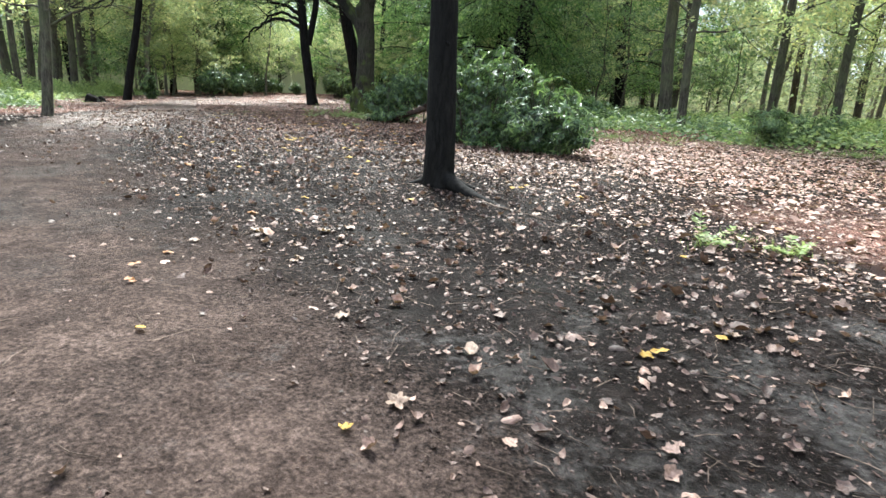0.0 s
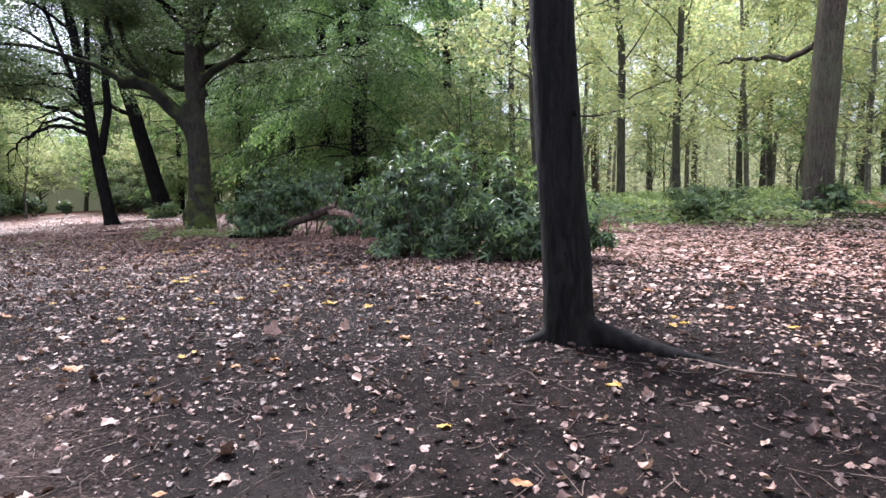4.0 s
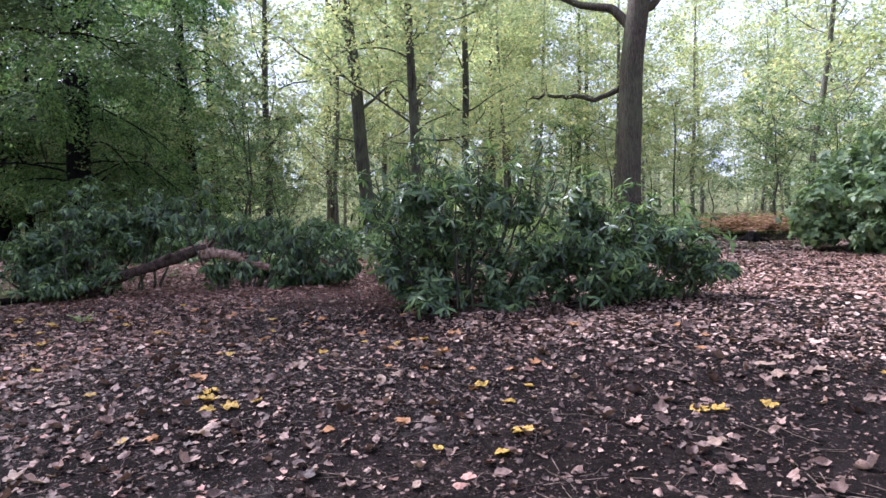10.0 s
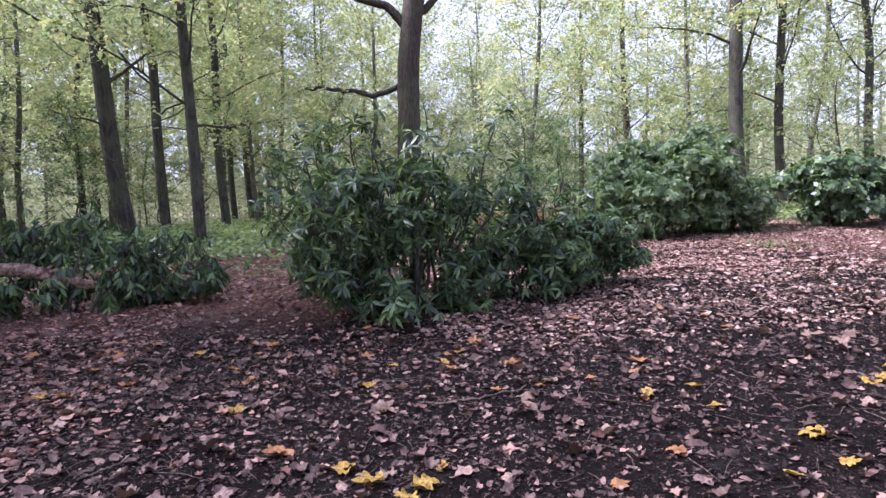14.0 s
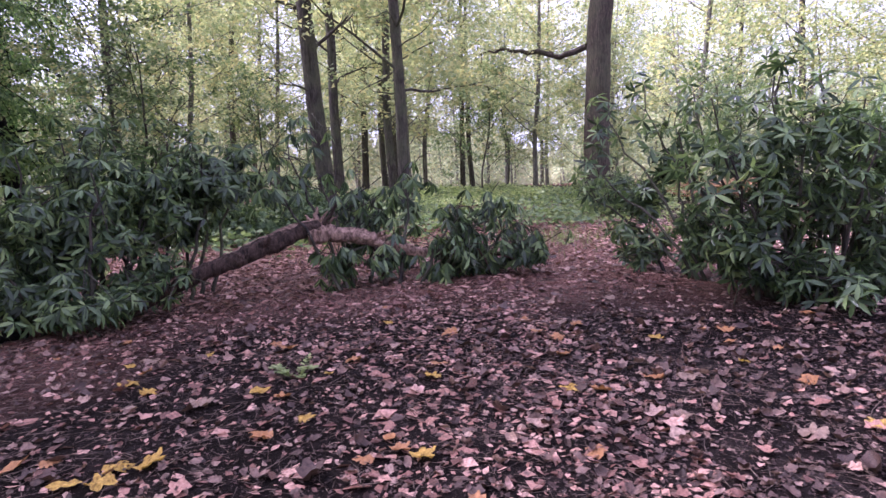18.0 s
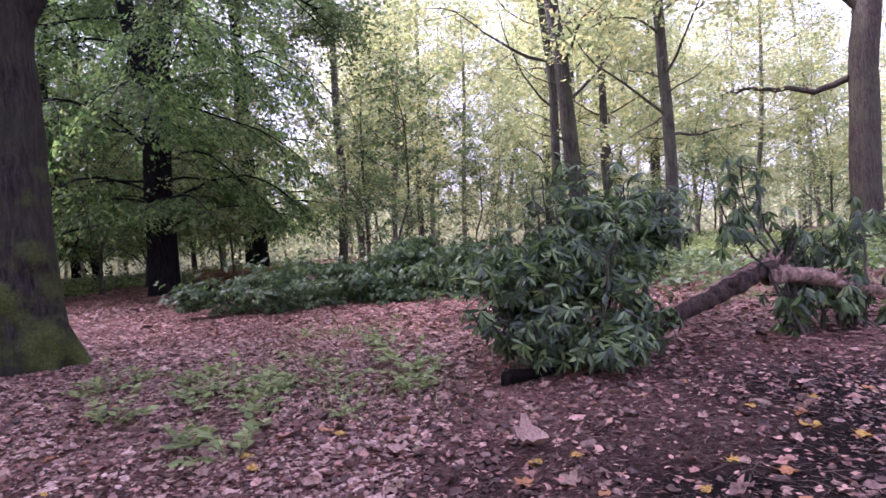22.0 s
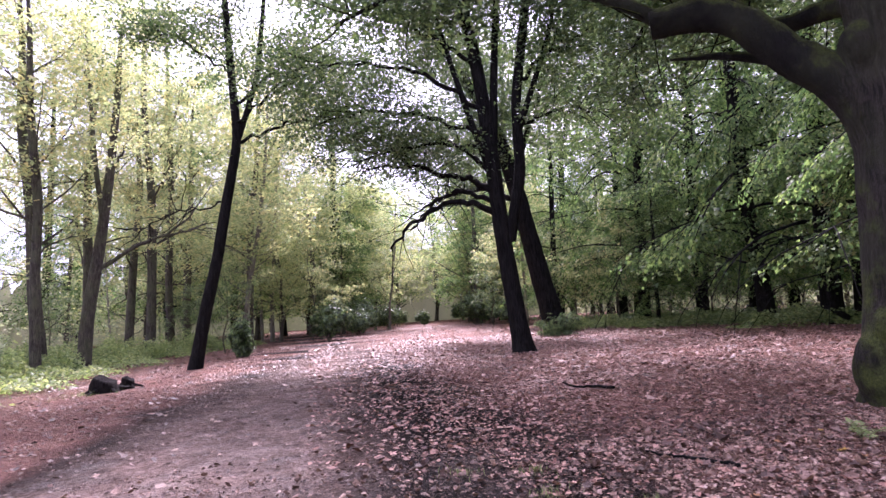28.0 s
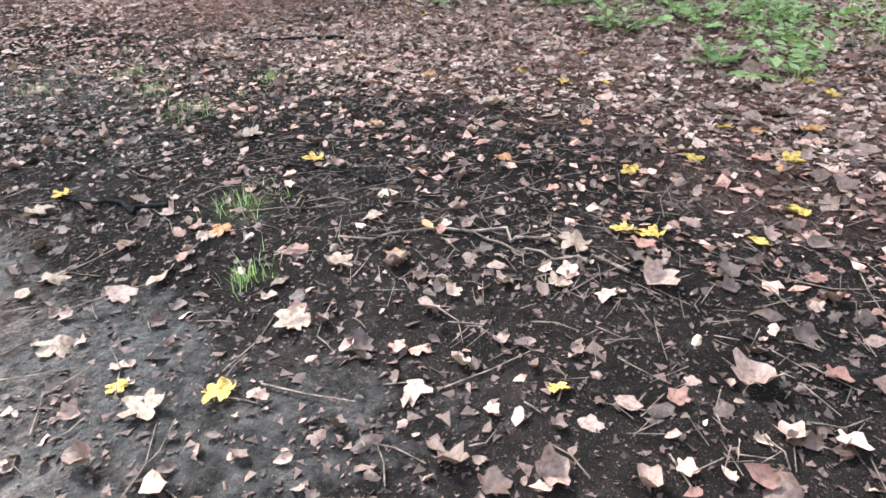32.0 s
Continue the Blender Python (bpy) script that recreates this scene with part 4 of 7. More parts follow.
young.scale = (1.3, 1.3, 1.3)
young2.scale = (1.5, 1.5, 1.5)
for k, (x, y, size) in enumerate(ROW):
    if k not in (0, 2):
        again(young2 if k % 2 else young, x, y, 70 * k, size)
for k, (x, y, size) in enumerate([(-3.0, 47.0, 1.2), (-32.5, 62.0, 1.1), (-27.0, 66.0, 1.2), (-1.0, 57.0, 1.2), (-36.0, 71.0, 1.2), (-23.0, 72.0, 1.3), (-16.0, 68.0, 1.2), (-6.0, 62.0, 1.3), (-10.0, 57.0, 0.9),
                                  (-22.3, 53.5, 0.5), (-18.5, 66.0, 1.1), (-11.0, 66.0, 1.2)]):
    again(young2 if k % 2 else young, x, y, 47 * k + 20, size)


# --- the many-stemmed tree by the track and the leaning one behind it
def stem_tree(name, x, y, seed, label, stems, limbs, leafmat, leaves, leaf, bark=BARK_DARK, spread=0.6, twig=8, twig_len=1.4, flare=0.4, leaf_from=5.2, size=1.0):
    """Stems and limbs are given about the foot of the first stem, at full size when size is one."""
    rng = np.random.default_rng(seed)
    base = np.array(stems[0][0][0])
    ob = thing(name, x, y, gz(x, y), label, "tree")
    ob.scale = (size, size, size)
    ends, twigs = [], []
    for k, (pts, rad) in enumerate(stems):
        p = [tuple(np.array(q) - base) for q in pts]
        if k == 0:
            p = [(p[0][0], p[0][1], -0.3)] + p[1:]
        part("trunk" if k == 0 else "stem", smooth(mesh_np("trunk", *trunk_tube(p, rad, 44, 16, rng, 0.04, flare if k == 0 else 0, 0.3, 4))), bark, ob)
        line = curve_pts(p, 30)
        tw, en = twigs_on(rng, line[14:], twig * 2, twig_len * 1.3, 0.02, 0.01, 0.4)
        ends += en
        twigs += tw
    for pts, rad in limbs:
        p = curve_pts([tuple(np.array(q) - base) for q in pts], 16)
        p[1:] += rng.normal(0, 0.05, (15, 3))
        r = np.interp(np.linspace(0, 1, 16), np.linspace(0, 1, len(rad)), rad)
        tw, en = twigs_on(rng, p, twig, twig_len, 0.02, 0.04, 0.1)
        ends += en
        twigs += tw
        part("limb", smooth(mesh_np("limb", *tube(p, r, 8, 0.05, rng))), bark, ob)
    tagged(part("twig_growth", smooth(mesh_np("twig_growth", *joined(twigs))), bark, ob), kind="stuff")
    high = [e for e in ends if e[2] > leaf_from] or ends
    tagged(part("crown", mesh_np("crown", *leaf_cloud(rng, high, leaves, spread, leaf, 0.3, LEAF3, per=85)), leafmat, ob), kind="stuff")
    return ob


BOUGHS_WEST = [
    ([(-21.2, 31.0, 7.2), (-22.6, 29.9, 8.3), (-24.0, 29.0, 8.7), (-25.3, 28.0, 8.6)], [0.08, 0.06, 0.04, 0.015]),
    ([(-21.1, 31.1, 6.4), (-22.4, 30.2, 7.0), (-23.7, 29.2, 7.2), (-25.0, 28.2, 6.9)], [0.08, 0.06, 0.04, 0.015]),
    ([(-21.4, 30.9, 8.6), (-22.6, 30.2, 9.6), (-23.8, 29.3, 10.2), (-25.0, 28.3, 10.4)], [0.07, 0.05, 0.03, 0.012]),
    ([(-21.0, 31.1, 6.0), (-22.3, 30.0, 6.2), (-23.4, 29.4, 6.0), (-24.5, 28.7, 5.5)], [0.06, 0.05, 0.03, 0.012])]
BOUGHS_EAST = [
    ([(-20.2, 31.6, 8.0), (-19.4, 32.0, 8.8), (-18.5, 32.4, 9.2), (-17.6, 32.8, 9.2)], [0.07, 0.05, 0.03, 0.012]),
    ([(-20.3, 31.6, 6.6), (-19.6, 32.0, 7.0), (-18.8, 32.3, 7.0), (-17.9, 32.6, 6.6)], [0.06, 0.05, 0.03, 0.012]),
    ([(-21.6, 30.8, 10.4), (-22.6, 30.2, 11.6), (-23.9, 29.4, 12.2)], [0.06, 0.04, 0.012]),
    ([(-19.9, 31.8, 10.2), (-19.0, 32.3, 11.4), (-18.0, 32.8, 12.0)], [0.06, 0.04, 0.012])]
stem_tree("tree", -22.82, 36.37, 31, "many-stemmed dark tree with bent low limbs beside the track",
          [([(-20.38, 31.5, 0.2), (-20.69, 31.35, 2.3), (-20.87, 31.25, 4.07), (-20.99, 31.19, 5.7), (-21.24, 31.04, 8.23), (-21.65, 30.81, 10.84), (-22, 30.6, 14)], [0.27, 0.24, 0.22, 0.19, 0.13, 0.05]),
           ([(-20.66, 31.4, 3.3), (-20.29, 31.55, 5.2), (-20.33, 31.54, 7.39), (-19.98, 31.7, 10.03), (-19.6, 31.9, 13.5)], [0.17, 0.15, 0.13, 0.05]),
           ([(-20.97, 31.19, 5.4), (-20.85, 31.26, 8.25), (-20.63, 31.38, 11.84), (-20.5, 31.4, 14)], [0.13, 0.11, 0.08, 0.04]),
           ([(-20.95, 31.2, 5.0), (-21.5, 30.9, 6.9), (-21.93, 30.63, 8.6), (-22.45, 30.28, 11.0)], [0.12, 0.09, 0.07, 0.03]),
           ([(-20.3, 31.5, 6.4), (-19.6, 31.9, 8.6), (-19.0, 32.2, 11.0)], [0.1, 0.07, 0.03])],
          [([(-20.9, 31.2, 4.1), (-21.4, 30.9, 4.5), (-21.93, 30.63, 4.56), (-22.79, 30.04, 4.08), (-23.5, 29.6, 3.2)], [0.11, 0.08, 0.06, 0.03]),
           ([(-20.95, 31.18, 4.7), (-21.6, 30.8, 5.2), (-22.18, 30.46, 5.2), (-23.04, 29.85, 5.7), (-24, 29.2, 5.5)], [0.11, 0.08, 0.05, 0.02]),
           ([(-20.9, 31.2, 4.4), (-21.7, 30.9, 4.9), (-22.6, 30.7, 4.7), (-23.6, 30.6, 3.9)], [0.09, 0.07, 0.05, 0.02]),
           ([(-21.0, 31.18, 5.2), (-21.9, 30.9, 6.3), (-22.9, 30.6, 6.6), (-24.2, 30.2, 6.4)], [0.08, 0.06, 0.04, 0.02])] + BOUGHS_WEST + BOUGHS_EAST,
          OAKLEAF, 112000, 0.135, spread=0.7, twig=15, twig_len=1.7, leaf_from=5.6, flare=0.9, size=1.327)
stem_tree("tree", -27.51, 50.6, 33, "leaning dark tree behind the many-stemmed one", 
          [([(-21.5, 36.6, 0.4), (-22.0, 36.45, 2.2), (-22.3, 36.3, 3.6), (-22.6, 36.14, 5.2), (-23.1, 35.88, 7.4), (-23.82, 35.48, 9.4), (-25.04, 34.72, 11.5)], [0.42, 0.36, 0.31, 0.27, 0.22, 0.08])],
          [([(-22.6, 36.1, 5.2), (-23.8, 35.6, 5.9), (-25.2, 35.0, 5.7), (-26.6, 34.4, 4.8)], [0.12, 0.09, 0.06, 0.02]),
           ([(-23.0, 35.9, 7.0), (-24.5, 35.4, 7.4), (-26.2, 35.0, 7.1)], [0.1, 0.07, 0.02]),
           ([(-22.8, 36.0, 6.2), (-22.2, 36.4, 8.2), (-21.6, 36.8, 10.5)], [0.14, 0.1, 0.04])],
          OAKLEAF, 32000, 0.16, spread=0.75, twig=16, twig_len=1.8, flare=0.8, size=1.7)
stem_tree("tree", -36.7, 31.96, 35, "slim leaning tree that forks high beside the track",
          [([(-28.21, 26.48, -0.1), (-28.05, 26.72, 1.4), (-27.89, 26.96, 2.74), (-27.7, 27.2, 4.7), (-27.53, 27.46, 6.6), (-27.65, 27.3, 8.75), (-27.77, 27.13, 11.35), (-27.8, 27, 14)], [0.19, 0.17, 0.15, 0.13, 0.11, 0.08, 0.03]),
           ([(-27.55, 27.42, 6.4), (-27.19, 27.9, 8.54), (-27.02, 28.1, 11.6), (-26.9, 28.3, 14)], [0.09, 0.08, 0.06, 0.02])],
          [([(-27.7, 27.2, 4.7), (-28.6, 26.4, 4.4), (-29.8, 25.4, 3.9)], [0.03, 0.02, 0.008]),
           ([(-27.53, 27.46, 6.5), (-26.3, 28.6, 7.2), (-25.2, 29.6, 7.4)], [0.06, 0.04, 0.012]),
           ([(-27.6, 27.3, 7.0), (-26.4, 28.5, 8.4), (-25.2, 29.8, 9.4)], [0.05, 0.04, 0.012]),
           ([(-27.6, 27.3, 8.6), (-28.6, 26.3, 9.6), (-29.4, 25.4, 10.0)], [0.04, 0.03, 0.012]),
           ([(-27.6, 27.3, 7.6), (-26.6, 28.4, 9.0), (-25.6, 29.4, 9.6)], [0.05, 0.04, 0.012])],
          OAKLEAF, 26000, 0.14, bark=BARK_DARK, spread=0.6, twig=14, twig_len=1.3, size=1.555)
stem_tree("tree", 10.95, 24.9, 37, "tall straight tree with a crooked dead side branch", 
          [([(10.95, 24.9, 0.8), (10.95, 24.88, 3.0), (11.0, 24.8, 5.5), (11.02, 24.75, 7.5), (11.15, 24.6, 9.0), (11.5, 24.3, 12), (11.8, 24, 16)], [0.50, 0.46, 0.44, 0.42, 0.40, 0.3, 0.1]),
           ([(11.05, 24.7, 8.7), (10.6, 25.3, 9.6), (9.8, 26.2, 9.9), (8.6, 27.4, 10.8)], [0.2, 0.16, 0.12, 0.04])],
          [([(10.75, 25.1, 6.5), (10.29, 26.0, 6.2), (9.78, 26.82, 6.45), (9.1, 27.8, 6.7), (8.6, 28.4, 6.5)], [0.12, 0.10, 0.07, 0.03]),
           ([(11.2, 24.6, 9.0), (11.9, 23.9, 9.9), (12.6, 23.0, 10.6), (13.6, 21.8, 12)], [0.18, 0.13, 0.1, 0.04])],
          AUTUMN, 8000, 0.15, bark=BARK_BIG, spread=0.7, twig=7, twig_len=1.2, flare=0.35)

stem_tree("tree", -45.88, 31.63, 39, "grey forked tree with a long rising low branch", 
          [([(-37.71, 27.87, 0.04), (-37.66, 27.99, 2.31), (-37.52, 28.28, 4.52), (-37.37, 28.6, 7.93), (-37.27, 28.78, 10.96), (-37.2, 28.9, 15.0)], [0.27, 0.24, 0.2, 0.16, 0.12, 0.04]),
           ([(-37.47, 28.39, 6.09), (-37.6, 28.12, 8.33), (-37.69, 27.92, 11.03), (-37.8, 27.7, 14)], [0.11, 0.09, 0.06, 0.02])],
          [([(-37.55, 28.21, 3.96), (-37.11, 29.1, 4.76), (-36.42, 30.34, 5.44), (-35.87, 31.25, 6.24), (-35.43, 31.9, 7.53)], [0.1, 0.08, 0.06, 0.04, 0.012]),
           ([(-36.42, 30.34, 5.44), (-35.75, 31.42, 5.76), (-34.86, 32.7, 5.74)], [0.05, 0.03, 0.01]),
           ([(-37.37, 28.6, 7.93), (-37.1, 29.12, 9.14), (-36.66, 29.92, 9.48)], [0.06, 0.04, 0.01])],
          AUTUMN, 9000, 0.14, bark=BARK_GREY, spread=0.7, twig=8, twig_len=1.3, leaf_from=8.0, size=1.33)

# --- the open stand of tall slim trees
slimA = stand(wood_tree(41, 17, 0.25, 0.34, 16, 9000, 0.22, BARK_GREY, AUTUMN, "tall slim woodland tree with thin turning leaves", lean=(-0.035, 0.01), group="tall slim trees", leaf_spread=0.7), 1.85, 28.85, 0)
slimB = stand(wood_tree(43, 19, 0.20, 0.30, 17, 9500, 0.22, BARK_GREY, AUTUMN, "tall slim woodland tree with thin turning leaves", lean=(0.01, 0.02), group="tall slim trees", leaf_spread=0.7), 6.2, 34.3, 20)
slimC = stand(wood_tree(45, 16, 0.16, 0.24, 17, 8500, 0.21, BARK_GREY, AUTUMN, "tall slim woodland tree with thin turning leaves", lean=(-0.02, -0.02), group="tall slim trees", leaf_spread=0.7), 2.66, 26.4, 0)
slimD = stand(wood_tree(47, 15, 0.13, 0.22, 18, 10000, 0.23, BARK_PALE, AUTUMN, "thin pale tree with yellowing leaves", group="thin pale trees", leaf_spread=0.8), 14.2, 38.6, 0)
SLIM = [slimA, slimB, slimC, slimD]
STAND_NORTH = [(8.9, 33.9, 2, 1.15), (19.1, 42.4, 3, 1.1), (22.5, 42.1, 2, 1.1), (21.0, 14.5, 0, 1.2), (28.2, 13.5, 1, 1.1), (38.3, 12.9, 3, 1.2), (32.4, 9.6, 1, 1.1), (26.2, 27.3, 3, 1.2), (24.6, 17.3, 3, 1.0),
               (0.8, 45.4, 1, 1.1), (6.6, 50.1, 3, 1.2), (15.0, 41.7, 2, 1.1), (17.7, 43.6, 1, 1.0), (24.2, 42.6, 2, 1.1), (7.8, 56.9, 3, 1.2)]
STAND_FAR = [(14.0, 59.1, 1, 1.2), (35.0, 24.0, 1, 1.1), (20.0, 50.0, 1, 1.2), (-2.0, 60.0, 3, 1.2), (30.0, 44.0, 3, 1.2), (42.0, 30.0, 2, 1.3), (16.6, 31.6, 3, 0.9), (-43.9, 28.7, 1, 1.1), (-52.5, 34.8, 0, 1.15),
             (-69.0, 48.1, 1, 1.2), (-64.9, 58.5, 3, 1.2), (-83.4, 59.3, 2, 1.3), (-74.7, 55.6, 1, 1.2), (-87.0, 72.9, 3, 1.2), (-78.2, 82.3, 3, 1.2)]
STAND_WEST = [(-16.7, 13.5, 2, 0.95), (-34.3, 20.1, 1, 1.1), (-56.5, 39.6, 0, 1.2), (-39.6, 17.1, 2, 1.0), (-59.6, 26.4, 1, 1.2), (-48.9, 17.1, 3, 1.1), (-68.9, 34.4, 2, 1.2), (-72.9, 77.0, 3, 1.3), (-60.2, 74.3, 3, 1.1),
              (-44.3, 77.0, 3, 1.2), (-36.3, 64.3, 3, 1.0), (-51.6, 100.9, 3, 1.2), (-72.9, 111.6, 1, 1.2), (-39.6, 92.9, 2, 1.2)]
STAND_TALL = [(-54.6, 40.2, 1, 1.6), (-59.9, 45.1, 1, 1.5), (-61.9, 47.6, 2, 1.6), (-52.6, 46.9, 3, 1.5), (-57.4, 51.0, 1, 1.5), (-61.5, 57.0, 3, 1.6), (-48.2, 30.7, 0, 1.3), (-72.0, 62.0, 2, 1.8)]
STAND_EAST = [(14.2, 53.2, 3, 1.3), (19.5, 66.2, 3, 1.6), (26.3, 62.5, 3, 1.5), (24.5, 79.5, 1, 1.7), (34.0, 75.5, 3, 1.8), (12.5, 71.0, 3, 1.6), (40.0, 46.8, 3, 1.3), (44.0, 41.5, 3, 1.2), (51.0, 55.0, 3, 1.6), (57.5, 49.0, 1, 1.4), (36.5, 66.5, 1, 1.6), (9.5, 61.5, 1, 1.4),
              (28.5, 89.0, 3, 1.9)]
for x, y, k, size in STAND_NORTH + STAND_FAR + STAND_WEST + STAND_TALL + STAND_EAST:
    again(SLIM[k], x, y, (x * 37 + y * 61) % 360, size)


# --- bushy, lower trees that close the view along the track
roundA = stand(wood_tree(49, 10.5, 0.17, 0.16, 24, 10500, 0.225, BARK_GREY, WOODLEAF, "round-crowned yellowing tree beside the far track", reach=0.40, group="round-crowned trees", leaf_spread=0.75), -58.0, 55.0)
roundB = stand(wood_tree(51, 11.5, 0.2, 0.14, 24, 10500, 0.225, BARK_GREY, BEECHLEAF, "round-crowned green tree beside the far track", reach=0.40, group="round-crowned trees", leaf_spread=0.75), -64.0, 70.0)
for k, (x, y) in enumerate([(-66.8, 58.5), (-73.8, 73.7), (-60.0, 44.8), (-77.9, 90.3), (-69.6, 46.8), (-86.2, 79.2), (-44.8, 77.2), (-36.5, 69.6), (-51.7, 91.7), (-64.1, 108.2), (-42.0, 88.9), (-87.5, 106.8), (-57.2, 33.0), (-80.7, 59.9), (-82.0, 127.5), (-94.5, 135.8), (-66.8, 126.2), (-100.0, 123.4), (-51.0, 39.9), (-62.7, 55.1), (-53.7, 50.3), (-59.3, 64.8), (-67.5, 84.1), (-46.8, 84.8), (-40.6, 76.5)]):
    if to_track(x, y) > 7 and math.hypot(x + 12.9, y - 16.6) > 66:
        again(roundA if k % 3 else roundB, x, y, 77 * k, 1.15 + 0.08 * (k % 5))
for k, (x, y) in enumerate([(-26.2, 66.3), (-17.8, 68.7), (-10.0, 60.9), (-3.4, 63.9), (-31.6, 75.9), (-14.8, 81.9), (-7.0, 76.5), (-22.6, 87.9), (3.2, 77.1), (-37.0, 89.1)]):
    again(roundB, x, y, 63 * k + 30, 0.8 + 0.05 * (k % 4))


def west_woods():
    """Beeches and round-crowned trees that close the view beyond the far track."""
    rng = np.random.default_rng(53)
    for k in range(38):
        a, r = radians(-8 + 78 * (k + rng.uniform(0, 1)) / 38), rng.uniform(76, 108)
        x, y = -12.9 - r * math.sin(a), 16.6 + r * math.cos(a)
        if to_track(x, y) > 6.5:
            again((young2, roundB, young, roundA, roundB)[k % 5], x, y, 57 * k, rng.uniform(1.4, 2.1))


west_woods()
for k, (x, y) in enumerate([(-78.0, 110.0), (-84.0, 106.0), (-71.0, 114.0), (-90.0, 112.0), (-66.0, 112.0)]):
    again(roundB if k % 2 else roundA, x, y, 83 * k, 1.9)
for k, (x, y) in enumerate([(-65.5, 66.0), (-70.5, 75.5), (-77.5, 87.0), (-82.0, 97.0), (-58.5, 92.5), (-52.0, 82.5), (-62.5, 102.0), (-74.0, 84.0)]):
    again(roundB if k % 3 == 2 else roundA, x, y, 71 * k + 15, 1.75 + 0.1 * (k % 4))


# ---------------------------------------------------------------- far woods, all round
def far_woods():
    rng = np.random.default_rng(61)
    bits_trunk, pos_low, pos_high = [], [], []
    for r0, r1, count in ((46, 62, 110), (62, 80, 160), (80, 115, 190)):
        for _ in range(count):
            az, r = rng.uniform(0, 2 * np.pi), rng.uniform(r0, r1)
            x, y = -4 + r * math.sin(az), 22 + r * math.cos(az)
            if to_track(x, y) < 7 or (2.1 < az < 4.4 and rng.uniform() < 0.6) or (4.55 < az < 5.15 and r < 78) or (5.15 <= az < 5.85 and r < 92):
                continue
            gap = 0.35 if 0.95 < az < 1.12 and r < 95 else 1.0
            z, h = gz(x, y), rng.uniform(13, 21) * (0.6 if gap < 1 else 1)
            lean = rng.normal(0, 0.04, 2)
            p = np.array([(x + lean[0] * k * h / 5, y + lean[1] * k * h / 5, z + k * h / 5) for k in range(6)])
            bits_trunk.append(tube(p, np.linspace(rng.uniform(0.09, 0.22), 0.03, 6), 6, capped=False))
            for q in range(7):
                k = rng.uniform(0.2, 0.95)
                at = p[0] + (p[-1] - p[0]) * k
                a2 = rng.uniform(0, 6.28)
                l1 = limb_line(rng, at, (math.cos(a2), math.sin(a2), rng.uniform(0.4, 1.6)), rng.uniform(2, 4.5), 4, -0.02, 0.15)
                bits_trunk.append(tube(l1, np.linspace(0.06, 0.02, 5), 4, capped=False))
                n = int(150 * gap)
                hub = l1[rng.integers(1, 5, 9)] + rng.normal(0, 1.2, (9, 3))
                pos_high.append(hub[rng.integers(0, 9, n)] + rng.normal(0, 0.55, (n, 3)))
            n = int(560 * gap)
            c = rng.normal(0, 1, (n, 3)) * (3.2, 3.2, 1.7) + (x, y, z + 1.3 + rng.uniform(0, 3.0))
            pos_low.append(c[c[:, 2] > z])
    stuff = solo("far_woods", smooth(mesh_np("far_trunks", *joined(bits_trunk))), BARK_FAR, "far stand of woodland trunks and branches, coloured pale for haze", "woods", kind="stuff")
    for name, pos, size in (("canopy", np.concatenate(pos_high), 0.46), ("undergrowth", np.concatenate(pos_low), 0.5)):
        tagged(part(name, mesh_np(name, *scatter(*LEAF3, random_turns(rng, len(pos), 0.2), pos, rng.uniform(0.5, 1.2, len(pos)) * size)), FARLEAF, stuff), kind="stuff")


far_woods()


def tree_line():
    """The last of the woods, a ragged-topped bank with haze put into colour and glow."""
    rng = np.random.default_rng(62)
    for k, (r, tall) in enumerate(((116, 13.5), (135, 20.0))):
        n = 900
        az = np.linspace(0, 2 * np.pi, n, endpoint=False)
        x, y = -4 + r * np.sin(az), 22 + r * np.cos(az)
        h = tall * (0.72 + 0.14 * np.sin(az * 17 + k) + 0.12 * np.sin(az * 41 + 2 * k) + 0.10 * np.sin(az * 97) + rng.normal(0, 0.10, n))
        gap = np.exp(-((az - 1.02) / 0.07) ** 2) * 0.45 + np.exp(-((az - 5.52) / 0.03) ** 2) * 0.3
        h = h * (1 - gap)
        z = ground_z(x, y)
        v = np.concatenate([np.stack([x, y, z - 1], -1), np.stack([x + rng.normal(0, 1, n), y + rng.normal(0, 1, n), z + h * 0.5], -1), np.stack([x, y, z + h], -1)])
        i = np.arange(n)
        j = (i + 1) % n
        f = np.concatenate([np.stack([i, j, j + n, i + n], -1), np.stack([i + n, j + n, j + 2 * n, i + 2 * n], -1)])
        solo("backdrop_woods", mesh_np("backdrop_woods", v, f), HAZE, "green-brown bank of distant woodland with haze painted in and a faint glow", "backdrop", kind="structure")


tree_line()


